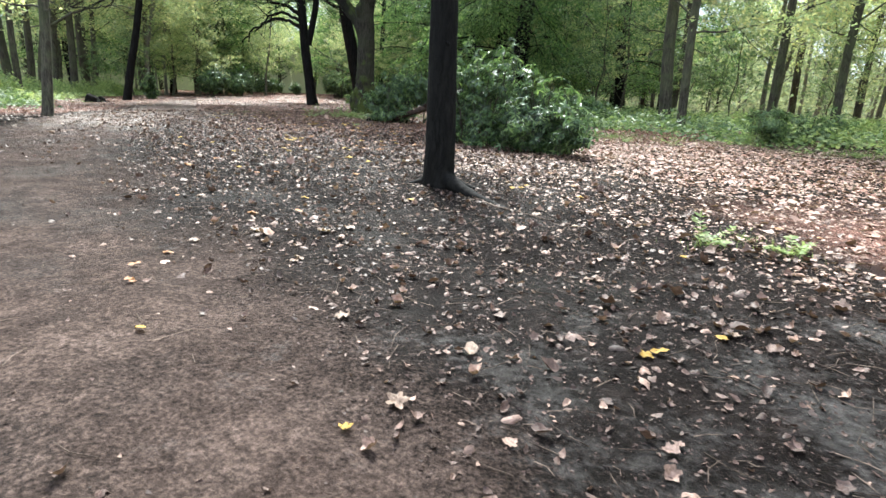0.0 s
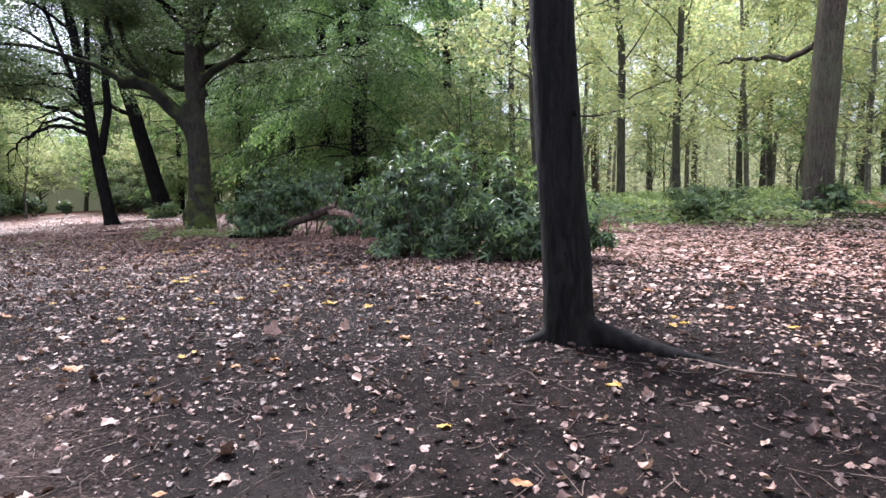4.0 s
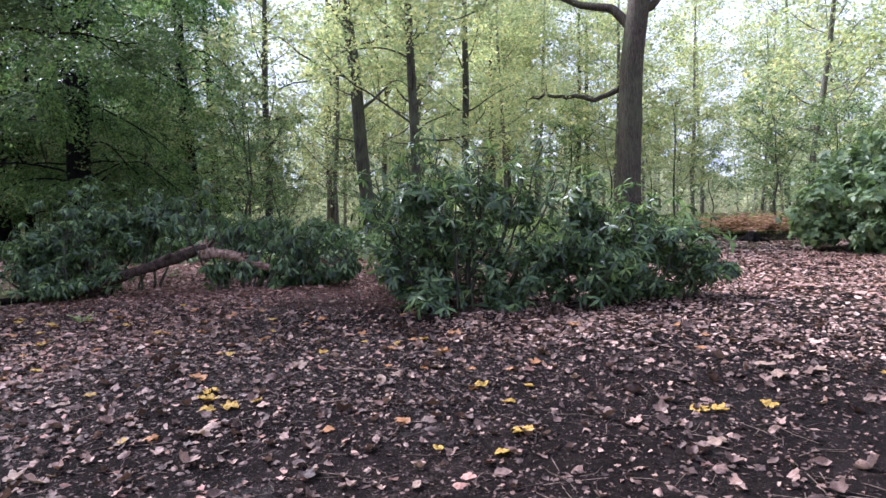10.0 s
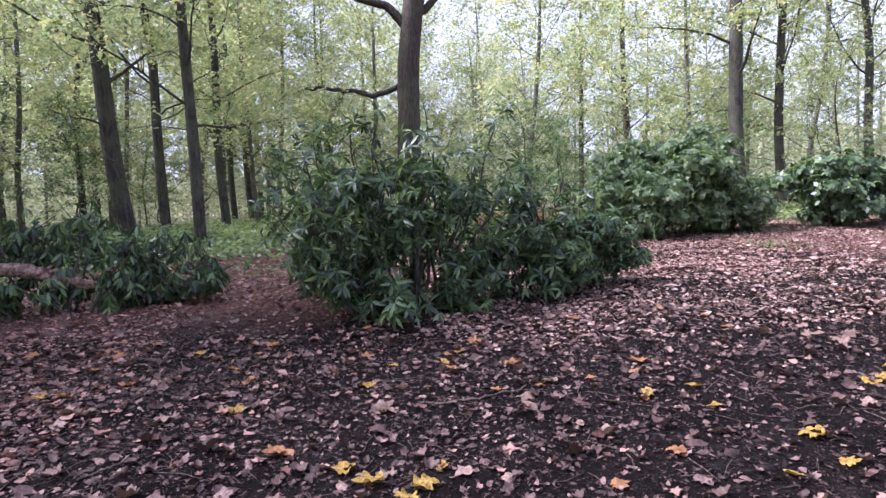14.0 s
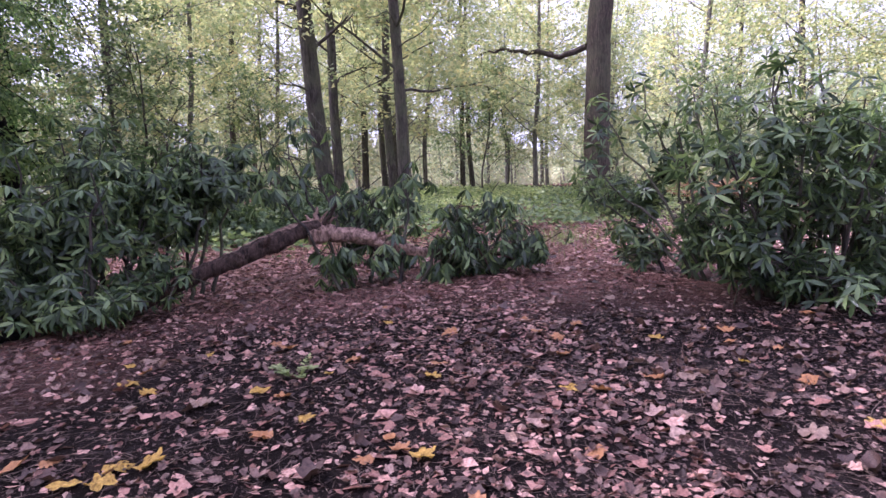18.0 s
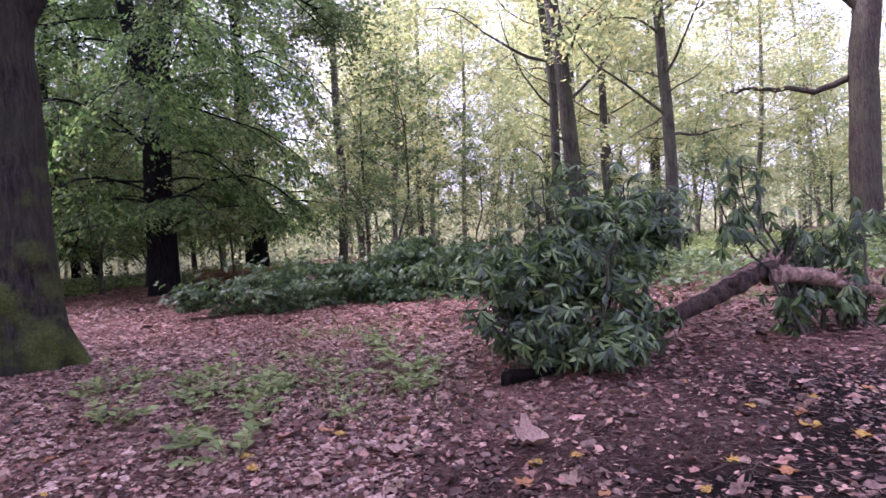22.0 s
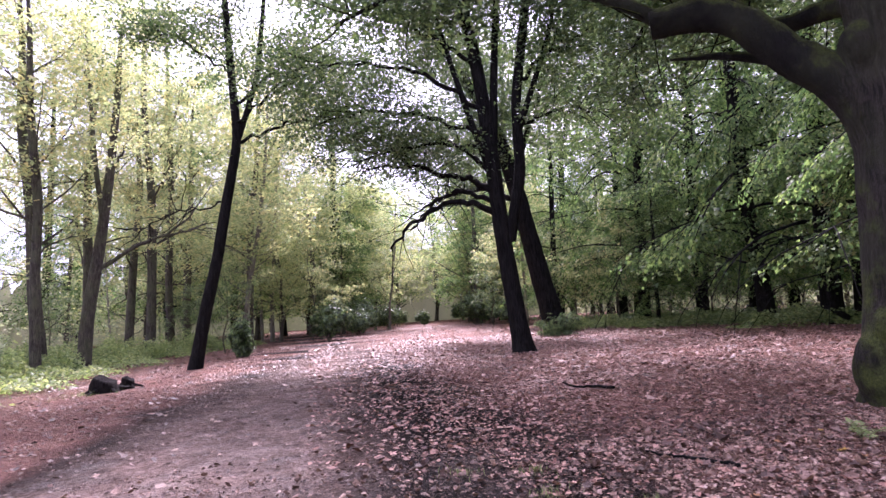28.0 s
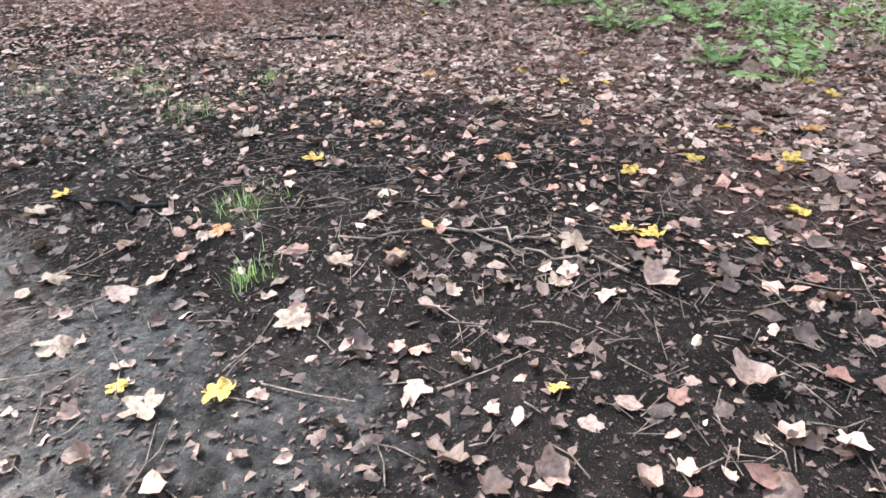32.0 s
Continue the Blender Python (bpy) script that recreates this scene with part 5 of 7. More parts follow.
def mid_understorey():
    """Leafy saplings and brush between the tall trees."""
    rng = np.random.default_rng(63)
    sap = wood_tree(65, 5.5, 0.04, 0.12, 14, 3700, 0.165, BARK_GREY, UNDERLEAF, "leafy green sapling among the tall trees", reach=0.42, name="sapling", group="saplings", leaf_spread=0.4)
    stand(sap, 4.5, 38.0)
    sap2 = wood_tree(67, 7.0, 0.05, 0.15, 15, 4200, 0.175, BARK_GREY, AUTUMN, "yellowing sapling among the tall trees", reach=0.4, name="sapling", group="saplings", leaf_spread=0.45)
    stand(sap2, 18.0, 29.0)
    spots = [(9.5, 40.5), (14.5, 33.5), (20.5, 36.5), (25.5, 33.0), (-1.5, 37.5), (0.5, 40.0), (22.0, 23.5), (27.0, 21.0), (30.5, 17.0), (24.0, 11.0), (29.0, 7.0), (34.0, 28.0), (11.5, 45.5), (3.0, 49.5), (-5.0, 47.0)]
    spots += [(-48.9, 42.4), (-58.2, 45.1), (-54.3, 55.7), (-62.2, 66.3), (-46.3, 24.4), (-56.9, 30.4), (-41.6, 67.7), (-33.0, 82.3), (-22.3, 85.0), (-54.9, 87.6), (-70.2, 95.6), (16.5, 22.5), (36.0, 18.5), (-68.9, 39.7),
             (26.0, 38.5), (-31.6, 57.7), (-29.0, 15.1), (-35.6, 10.5), (-42.3, 21.1), (-25.7, 57.0), (-19.4, 55.0), (-15.0, 57.7), (-10.5, 45.0), (-31.0, 67.0), (-6.0, 40.5), (-21.0, 64.3), (-2.0, 33.5), (-29.6, 59.0), (-23.0, 59.7), (-12.5, 50.5), (-8.5, 47.5), (-5.5, 51.0), (-17.0, 65.7), (-26.3, 65.0), (-33.6, 71.7)]
    for k, (x, y) in enumerate(spots):
        if to_track(x, y) > 6:
            again(sap if (k * 7) % 5 < 3 else sap2, x, y, 53 * k, 0.8 + 0.5 * ((k * 37) % 10) / 10)


mid_understorey()


# ---------------------------------------------------------------- evergreen bushes
def rosettes(rng, pos, out, leaf, per=7, droop=0.35, shape=LEAF6):
    """Whorls of long glossy leaves at the shoot tips."""
    n = len(pos)
    o = unit(out + rng.normal(0, 0.25, (n, 3)))
    s = unit(np.cross(o, rng.normal(0, 1, (n, 3))))
    t = np.cross(o, s)
    ang = (np.arange(per) / per * 2 * np.pi)[None] + rng.uniform(0, 6.28, n)[:, None] + rng.normal(0, 0.25, (n, per))
    lift = rng.uniform(-0.15, 0.5, (n, per))
    d = np.cos(ang)[..., None] * s[:, None] + np.sin(ang)[..., None] * t[:, None] + lift[..., None] * o[:, None] - np.array([0, 0, droop])
    up = o[:, None] + rng.normal(0, 0.25, (n, per, 3))
    return scatter(*shape, frames(d.reshape(-1, 3), up.reshape(-1, 3)), np.repeat(pos, per, 0), rng.uniform(0.7, 1.2, n * per) * leaf)


def shrub(name, x, y, seed, label, lumps, whorls, leaf, leafmat=LAUREL, stems=9, per=7, droop=0.35, group="", skirt=0.05, shape=LEAF6, sprigs=()):
    """A bush: bent stems and lumps of leafy shoots. lumps: centre and half-size, from the foot."""
    rng = np.random.default_rng(seed)
    z = gz(x, y)
    ob = thing(name, x, y, z, label, "bush", group)
    tufts = []
    for cx, cy, cz, a, b, c in lumps:
        tufts.append((cx, cy, cz, a * 0.52, b * 0.52, c * 0.52))
        for _ in range(9 if a < 1.1 else 24):
            q = unit(rng.normal(0, 1, 3))
            k = rng.uniform(0.24, 0.44) if a < 1.1 else rng.uniform(0.2, 0.36)
            tufts.append((cx + q[0] * a * 0.72, cy + q[1] * b * 0.72, cz + q[2] * c * 0.72, a * k, b * k, c * k * 0.8))
    whole, lumps = lumps, tufts
    weights = np.array([a * b * c for *_, a, b, c in lumps]) ** (2 / 3)
    which = rng.choice(len(lumps), whorls, p=weights / weights.sum())
    L = np.array(lumps, float)[which]
    d = unit(rng.normal(0, 1, (whorls, 3)))
    rad = rng.uniform(0.15, 1.0, whorls) ** 0.5 * (1 + 0.20 * np.sin(7 * d[:, 0] + 5 * d[:, 1] + seed) * np.cos(6 * d[:, 2] + 3 * d[:, 0]) + rng.normal(0, 0.13, whorls))
    pos = L[:, :3] + d * L[:, 3:] * rad[:, None]
    # long shoots that stand out of the outline
    far = rng.choice(whorls, whorls // 9, replace=False)
    pos[far] += d[far] * rng.uniform(0.1, 0.4, (len(far), 1)) + np.stack([0 * far, 0 * far, rng.uniform(0.0, 0.35, len(far))], -1)
    floor = ground_z(pos[:, 0] + x, pos[:, 1] + y) - z
    ok = pos[:, 2] > floor + skirt
    pos, d = pos[ok], d[ok]
    for k in range(stems):
        c = whole[k % len(whole)]
        az = rng.uniform(0, 6.28)
        foot = (c[0] * 0.75 + 0.12 * math.cos(az), c[1] * 0.75 + 0.12 * math.sin(az), -0.08)
        tip = (c[0] + c[3] * 0.7 * math.cos(az), c[1] + c[4] * 0.7 * math.sin(az), c[2] + c[5] * rng.uniform(0.2, 0.85))
        mid = ((foot[0] * 2 + tip[0]) / 3, (foot[1] * 2 + tip[1]) / 3, tip[2] * 0.5)
        l1 = curve_pts([foot, mid, tip], 9)
        l1[1:] += rng.normal(0, 0.03, (8, 3))
        part("stem", smooth(mesh_np("stem", *tube(l1, np.linspace(0.03, 0.008, 9), 5, capped=False))), BARK_GREY, ob)
    for sx, sy, sz in sprigs:
        l1 = curve_pts([(sx * 0.45, sy * 0.45, 0), (sx * 0.7, sy * 0.7, sz * 0.5), (sx, sy, sz * 0.8), (sx * 1.04, sy * 1.04, sz)], 11)
        l1[2:] += rng.normal(0, 0.025, (9, 3))
        part("stem", smooth(mesh_np("stem", *tube(l1, np.linspace(0.024, 0.008, 11), 5, capped=False))), BARK_GREY, ob)
        m = 11
        q = unit(rng.normal(0, 1, (m, 3)) + (0, 0, 0.35))
        pos = np.r_[pos, l1[rng.integers(7, 11, m)] + q * rng.uniform(0.08, 0.42, (m, 1)) * (1, 1, 0.8)]
        d = np.r_[d, q]
    # shoots that carry the outer whorls
    inner = pos - d * rng.uniform(0.2, 0.5, (len(pos), 1))
    pick = rng.choice(len(pos), min(len(pos), 420), replace=False)
    bits = [tube(np.array([inner[i], (inner[i] + pos[i]) / 2 + rng.normal(0, 0.01, 3), pos[i]]), [0.007, 0.006, 0.004], 3, capped=False) for i in pick]
    tagged(part("shoot_growth", mesh_np("shoot_growth", *joined(bits)), BARK_GREY, ob), kind="stuff")
    tagged(part("foliage", mesh_np("foliage", *rosettes(rng, pos, d + (0, 0, 0.5), leaf, per, droop, shape)), leafmat, ob), kind="stuff")
    return ob


shrub("rhododendron_bush", -7.35, 20.45, 71, "drooping dark rhododendron bush at the end of the fallen limb", [(0, 0, 0.75, 0.85, 0.7, 0.75), (0.45, 0.1, 1.3, 0.55, 0.5, 0.55), (-0.45, 0.2, 0.5, 0.45, 0.45, 0.45), (0.95, 0.35, 1.2, 0.68, 0.5, 0.58), (1.6, 0.45, 1.4, 0.62, 0.45, 0.45), (2.1, 0.5, 1.55, 0.4, 0.35, 0.35), (0.75, -0.3, 0.35, 0.45, 0.4, 0.35), (0.0, -0.35, 0.22, 0.75, 0.5, 0.25)], 2300, 0.155, droop=0.7, skirt=0.16, stems=15, sprigs=[(0.5, 0.3, 2.0), (0.2, 0.5, 2.05), (-0.95, 0.2, 1.0), (-1.05, 0.0, 0.75), (1.1, 0.2, 1.9), (0.7, 0.6, 2.1), (-0.6, -0.3, 0.9), (-0.3, 0.1, 1.75), (0.9, 0.1, 1.6), (1.3, 0.5, 1.75), (1.75, 0.55, 1.7), (-0.75, 0.4, 1.2), (0.2, -0.5, 1.6)])
shrub("rhododendron_bush", -4.35, 19.0, 72, "sparse drooping rhododendron growth under the fallen limb", [(-0.35, 0.5, 0.35, 0.4, 0.3, 0.3), (0.9, -0.15, 0.22, 0.4, 0.3, 0.22), (0.1, 0.75, 0.8, 0.3, 0.3, 0.5), (1.45, -0.2, 0.2, 0.35, 0.3, 0.2), (0.3, 0.2, 0.45, 0.5, 0.3, 0.35), (1.0, -0.4, 0.45, 0.5, 0.3, 0.35), (1.7, -0.7, 0.35, 0.45, 0.3, 0.3)], 400, 0.19, droop=1.3, stems=6, sprigs=[(-0.65, 0.95, 1.8), (-0.35, 1.05, 1.95), (-0.95, 0.9, 1.5), (0.55, 0.15, 1.35), (1.3, -0.45, 0.95), (1.6, -0.2, 0.8), (0.2, 0.4, 1.1), (0.95, -0.3, 1.0), (1.9, -0.5, 0.65), (0.9, 0.5, 1.2)])
shrub("rhododendron_bush", -1.8, 15.15, 73, "large airy dark rhododendron bush at the clearing's edge", [(0, 0, 0.85, 0.85, 0.8, 0.8), (0.5, -0.3, 1.3, 0.6, 0.6, 0.6), (-0.4, 0.3, 1.25, 0.5, 0.5, 0.65), (0.75, -0.5, 0.6, 0.6, 0.6, 0.5), (-0.65, 0.1, 0.4, 0.45, 0.45, 0.38), (0.1, -0.2, 1.75, 0.35, 0.35, 0.35), (-0.75, 0.6, 0.65, 0.45, 0.45, 0.55), (0.35, -0.45, 0.2, 0.8, 0.6, 0.25), (-0.5, -0.25, 0.2, 0.6, 0.5, 0.22), (0.2, 2.1, 0.55, 0.5, 0.45, 0.45), (0.35, 1.9, 1.2, 0.4, 0.4, 0.45), (0.2, 1.1, 0.5, 0.5, 0.5, 0.4)], 1000, 0.17, stems=18,
      sprigs=[(0.95, -0.75, 2.25), (0.8, -0.55, 2.0), (1.1, -0.9, 1.85), (-0.45, 1.0, 2.2), (-0.85, 1.0, 1.75), (-0.95, 0.6, 2.0), (-0.1, 0.3, 2.35), (0.4, 0.0, 2.2), (-1.05, 0.4, 1.45), (-0.6, 0.2, 2.2), (-0.3, -0.6, 1.7), (0.1, 2.35, 2.3), (0.4, 1.95, 2.45), (0.0, 2.5, 1.7), (0.45, 1.6, 2.0), (0.2, 2.7, 1.3)])
shrub("rhododendron_bush", 0.5, 13.9, 74, "low spreading rhododendron bush at the clearing's edge", [(0, 0, 0.55, 0.9, 0.8, 0.52), (-0.6, 0.45, 0.95, 0.5, 0.5, 0.55), (0.75, -0.5, 0.4, 0.5, 0.5, 0.38), (-0.9, 0.6, 0.45, 0.5, 0.45, 0.4), (-0.3, 0.0, 0.18, 0.9, 0.6, 0.22)], 1050, 0.165, stems=9, sprigs=[(-0.5, 0.35, 1.75), (0.5, -0.4, 1.15), (0.0, 0.05, 1.6), (-0.8, 0.5, 1.5), (0.3, 0.1, 1.4)])
shrub("laurel_bush", 9.7, 15.6, 75, "tall dense laurel bush beside the side path", [(0, 0, 1.0, 1.9, 1.8, 1.2), (1.6, -0.9, 1.7, 1.7, 1.6, 1.4), (3.2, -1.9, 1.1, 1.8, 1.6, 1.2), (0.8, 0.6, 2.2, 1.1, 1.1, 0.9), (2.4, -1.4, 2.6, 1.0, 1.0, 0.8), (1.4, -0.6, 0.6, 2.2, 1.9, 0.6)], 5600, 0.16, UNDERLEAF, stems=14, shape=LEAF4)
shrub("laurel_bush", 14.5, 11.0, 76, "dense green bush among the trees", [(0, 0, 1.1, 2.2, 2.0, 1.1), (3.0, -2.0, 1.0, 2.2, 2.0, 1.0)], 2200, 0.2, shape=LEAF4)
# the bramble and ivy bank behind the clearing
shrub("ivy_bank", -4.5, 27.6, 77, "low dark bank of ivy and bramble behind the clearing", [(-2.4, 1.2, 0.35, 1.9, 1.6, 0.6), (-0.4, 0.2, 0.5, 1.8, 1.6, 0.75), (1.6, -0.9, 0.55, 1.8, 1.6, 0.85), (3.4, -2.0, 0.5, 1.6, 1.5, 0.75), (1.0, 1.5, 0.6, 2.2, 1.6, 0.95), (-4.0, 2.4, 0.3, 1.6, 1.3, 0.5)], 8500, 0.105, IVY, 6, 6, shape=LEAF4)
ball = shrub("clipped_bush", -51.0, 54.6, 78, "rounded evergreen bush beside the track", [(0, 0, 0.95, 1.15, 1.15, 0.95)], 4200, 0.12, LAUREL, stems=5, shape=LEAF4, group="rounded bushes by the track")
ball.scale = (1.7, 1.7, 1.7)
for x, y, t, size in [(-58.2, 66.8, 40, 1.75), (-55.5, 63.2, 10, 1.3), (-62.0, 76.0, 100, 1.5), (-67.0, 84.0, 70, 1.3), (-61.0, 82.5, 150, 1.0), (-66.5, 101.0, 60, 1.5), (-50.6, 79.0, 200, 1.9), (-48.0, 78.6, 20, 1.75), (-45.0, 77.6, 120, 1.9)]:
    again(ball, x, y, t, size)
shrub("young_evergreen", -42.0, 38.3, 79, "small ragged evergreen beside the track", [(0, 0, 0.75, 0.85, 0.8, 0.8), (0.3, 0.1, 1.6, 0.45, 0.45, 0.6)], 420, 0.26, stems=4)
shrub("bramble_clump", -26.6, 47.6, 80, "low green growth round the leaning tree", [(0, 0, 0.45, 1.3, 1.0, 0.6), (0.9, 0.3, 0.7, 0.7, 0.6, 0.8)], 420, 0.18, UNDERLEAF, 3)
shrub("ivy_clump", 10.9, 24.3, 82, "dark ivy growing round the foot of the tall tree", [(0, 0, 0.3, 1.0, 0.7, 0.45), (0.3, 0.3, 0.7, 0.6, 0.5, 0.5)], 420, 0.15, UNDERLEAF, 4, 6, shape=LEAF4)
shrub("laurel_bush", 5.4, 21.2, 81, "young laurel growth near the tall tree", [(0, 0, 0.6, 0.9, 0.9, 0.6), (1.5, 1.2, 0.5, 1.0, 0.9, 0.55)], 500, 0.17, UNDERLEAF, 5)


# ---------------------------------------------------------------- ground cover
def ground_cover(name, seed, spots, count, high, leaf, material, label):
    """Low leafy growth spread in patches under the trees."""
    rng = np.random.default_rng(seed)
    which = rng.choice(len(spots), count, p=np.array([a * b for *_, a, b in spots]) / sum(a * b for *_, a, b in spots))
    S = np.array(spots)[which]
    a, r = rng.uniform(0, 6.283, count), np.sqrt(rng.uniform(0, 1, count)) * rng.uniform(0.8, 1.12, count)
    x, y = S[:, 0] + S[:, 2] * r * np.cos(a), S[:, 1] + S[:, 3] * r * np.sin(a)
    h = high * (1 + 0.55 * np.sin(x * 1.3 + 2) * np.sin(y * 1.1) + 0.35 * np.sin(x * 3.1 + y * 2.3)) * np.clip(1.15 - r ** 4, 0.1, 1)
    ok = to_track(x, y) > 3.0
    pos = np.stack([x, y, ground_z(x, y) + np.maximum(h, 0.04) * rng.uniform(0.3, 1.1, count)], -1)[ok]
    n = len(pos)
    solo(name, mesh_np(name, *scatter(*LEAF4, random_turns(rng, n, 0.45), pos, rng.uniform(0.6, 1.3, n) * leaf)), material, label, "undergrowth", kind="stuff")


ground_cover("ivy_and_bramble", 91, [(0.0, 28.0, 6.0, 3.5), (-4.0, 31.0, 4.0, 3.0), (2.0, 22.5, 3.0, 2.0), (-1.5, 24.5, 3.0, 2.0), (11.0, 26.0, 3.0, 1.6), (28.0, 9.0, 8.0, 5.0), (20.0, 20.0, 4.0, 3.0),
                                     (-17.0, 53.0, 4.0, 2.5), (-10.0, 52.5, 5.0, 3.0), (-3.0, 46.0, 5.0, 3.0), (-40.5, 22.5, 5.5, 4.5), (-47.0, 27.5, 6.0, 4.5), (-53.0, 33.0, 6.0, 5.0), (-60.0, 39.5, 7.0, 6.0), (-70.0, 53.0, 8.0, 7.0), (-33.0, 17.5, 6.0, 4.5), (-26.0, 14.5, 5.0, 4.0), (-23.0, 61.0, 7.0, 4.0), (-30.0, 66.0, 6.0, 5.0), (-14.0, 60.0, 9.0, 5.0), (-24.0, 70.0, 9.0, 5.0), (-4.0, 56.0, 7.0, 5.0)], 120000, 0.45, 0.15, UNDERLEAF, "knee-high dark ivy and bramble under the trees")
ground_cover("pale_undergrowth", 92, [(4.0, 33.0, 9.0, 6.0), (9.5, 30.5, 6.0, 4.5), (17.0, 26.0, 6.5, 5.5), (24.0, 17.0, 8.0, 6.0), (6.5, 22.0, 3.0, 2.2), (14.0, 37.0, 9.0, 6.0),
                                      (-34.0, 20.5, 4.0, 3.0), (-38.0, 24.5, 4.0, 2.5), (-43.0, 28.5, 4.5, 3.0), (-49.0, 33.5, 5.0, 3.5), (-56.0, 40.0, 5.5, 4.0), (-63.0, 50.0, 6.0, 5.0), (-15.5, 53.5, 4.0, 2.0), (-21.0, 57.5, 5.0, 2.5), (-9.5, 52.0, 4.0, 2.0)], 86000, 0.38, 0.16, PALEUNDER, "pale green undergrowth of nettles and bramble under the trees")

ground_cover("bramble_verge", 94, [(-42.5, 25.5, 3.2, 2.2), (-46.5, 29.5, 3.2, 2.2), (-50.5, 34.0, 3.2, 2.4), (-54.5, 39.0, 3.4, 2.6), (-38.0, 22.0, 3.0, 2.0), (-57.5, 45.5, 3.4, 2.6), (-45.5, 27.0, 3.0, 2.0), (-49.5, 31.0, 3.0, 2.0)], 52000, 1.0, 0.16, PALEUNDER, "bright green bank of bramble and nettle along the wood's edge")
ground_cover("low_bramble", 95, [(-20.0, 52.5, 4.5, 1.2), (-14.0, 47.5, 3.5, 1.2), (-25.5, 54.5, 3.0, 1.2)], 12000, 0.55, 0.16, PALEUNDER, "low green bramble under the row of young beeches")


def grass_patches():
    rng = np.random.default_rng(93)
    vs = []
    blade = (np.array([(-0.03, 0, 0), (0.03, 0, 0), (0.018, 0.18, 0.55), (-0.018, 0.18, 0.55), (0, 0.5, 0.95), (0, 0.5, 0.95)]), [(0, 1, 2, 3), (3, 2, 4, 5)])
    for cx, cy, r in GREENS:
        n = int(130 * r * r) + (60 if r < 0.5 else 0)
        a, q = rng.uniform(0, 6.283, n), np.abs(rng.normal(0, 0.55, n)) * r
        x, y = cx + q * np.cos(a), cy + q * np.sin(a)
        pos = np.stack([x, y, ground_z(x, y) - 0.005], -1)
        az = rng.uniform(0, 6.283, n)
        vs.append(scatter(*blade, frames(np.stack([np.cos(az), np.sin(az), 0 * az], -1), np.tile((0, 0, 1.0), (n, 1))), pos, rng.uniform(0.06, 0.17, n) * (0.6 if r < 0.5 else 1)))
    solo("grass", mesh_np("grass", *joined(vs)), FRESH, "thin pale green grass tufts on the woodland floor", "grass", kind="stuff")


grass_patches()


def herb(seed, tall, stems, leaf):
    """A small wild plant: bent stalks with paired toothed leaves."""
    rng = np.random.default_rng(seed)
    ob = thing("wild_plant", 0, 0, 0, "small fresh green wild plant growing through dead leaves", "plant", "small wild plants")
    pos, d = [], []
    for k in range(stems):
        az = k * 2.4 + rng.uniform(-0.4, 0.4)
        l1 = limb_line(rng, (0.03 * math.cos(az), 0.03 * math.sin(az), -0.02), (math.cos(az) * rng.uniform(0.3, 1.1), math.sin(az) * rng.uniform(0.3, 1.1), 1.0), tall * rng.uniform(0.6, 1.2), 7, 0.12, 0.08)
        part("stalk", smooth(mesh_np("stalk", *tube(l1, np.linspace(0.004, 0.0015, 8), 4, capped=False))), FRESH, ob)
        for i in range(2, 8):
            side = unit(np.cross(unit(l1[i] - l1[i - 1]), (0, 0, 1.0)) + 1e-6)
            for sgn in (-1, 1):
                pos.append(l1[i])
                d.append(side * sgn + unit(l1[i] - l1[i - 1]) * 0.5 + rng.normal(0, 0.15, 3))
        pos.append(l1[-1])
        d.append(unit(l1[-1] - l1[-2]))
    pos, d = np.array(pos), np.array(d)
    tagged(part("leaves", mesh_np("leaves", *scatter(*LEAF4, frames(d, np.tile((0, 0, 1.0), (len(d), 1)) + rng.normal(0, 0.25, (len(d), 3))), pos, rng.uniform(0.7, 1.2, len(pos)) * leaf)), FRESH, ob), kind="stuff")
    return ob


HERBS = [stand(herb(141, 0.26, 7, 0.075), -10.1, 21.9), stand(herb(142, 0.18, 9, 0.06), -10.7, 23.0), stand(herb(143, 0.34, 6, 0.085), -9.5, 21.6)]
for k, (x, y) in enumerate([(-11.58, 23.48), (-8.24, 23.4), (-10.76, 21.78), (-8.86, 21.21), (-10.37, 21.23), (-11.5, 21.8), (-6.9, 22.5), (-9.86, 20.53), (-11.4, 23.5), (-11.06, 23.7), (-10.44, 23.13), (-10.5, 22.0),
                            (-9.89, 22.63), (-9.83, 22.14), (-10.3, 21.63), (-12.9, 24.03), (-11.05, 20.82), (-10.84, 20.26), (-9.2, 22.9), (-9.4, 23.4), (-8.7, 22.2), (-8.5, 21.5), (-9.0, 20.9), (-8.3, 22.8)]):
    again(HERBS[k % 3], x, y, 67 * k, 0.75 + 0.09 * (k % 6))
for k, (x, y) in enumerate([(-7.9, 24.0), (-8.7, 24.6), (-10.68, 22.42), (-9.94, 21.89), (-8.74, 21.47), (-9.59, 21.19), (-6.74, 17.25), (4.15, 6.85), (4.95, 6.95), (-6.3, 23.2), (-5.4, 22.6),
                            (6.2, 19.2), (7.4, 18.8), (3.0, 18.6), (1.6, 18.9), (0.2, 19.4), (8.4, 20.4), (5.2, 20.2)]):
    again(HERBS[(k + 1) % 3], x, y, 97 * k, 0.7 + 0.1 * (k % 5))


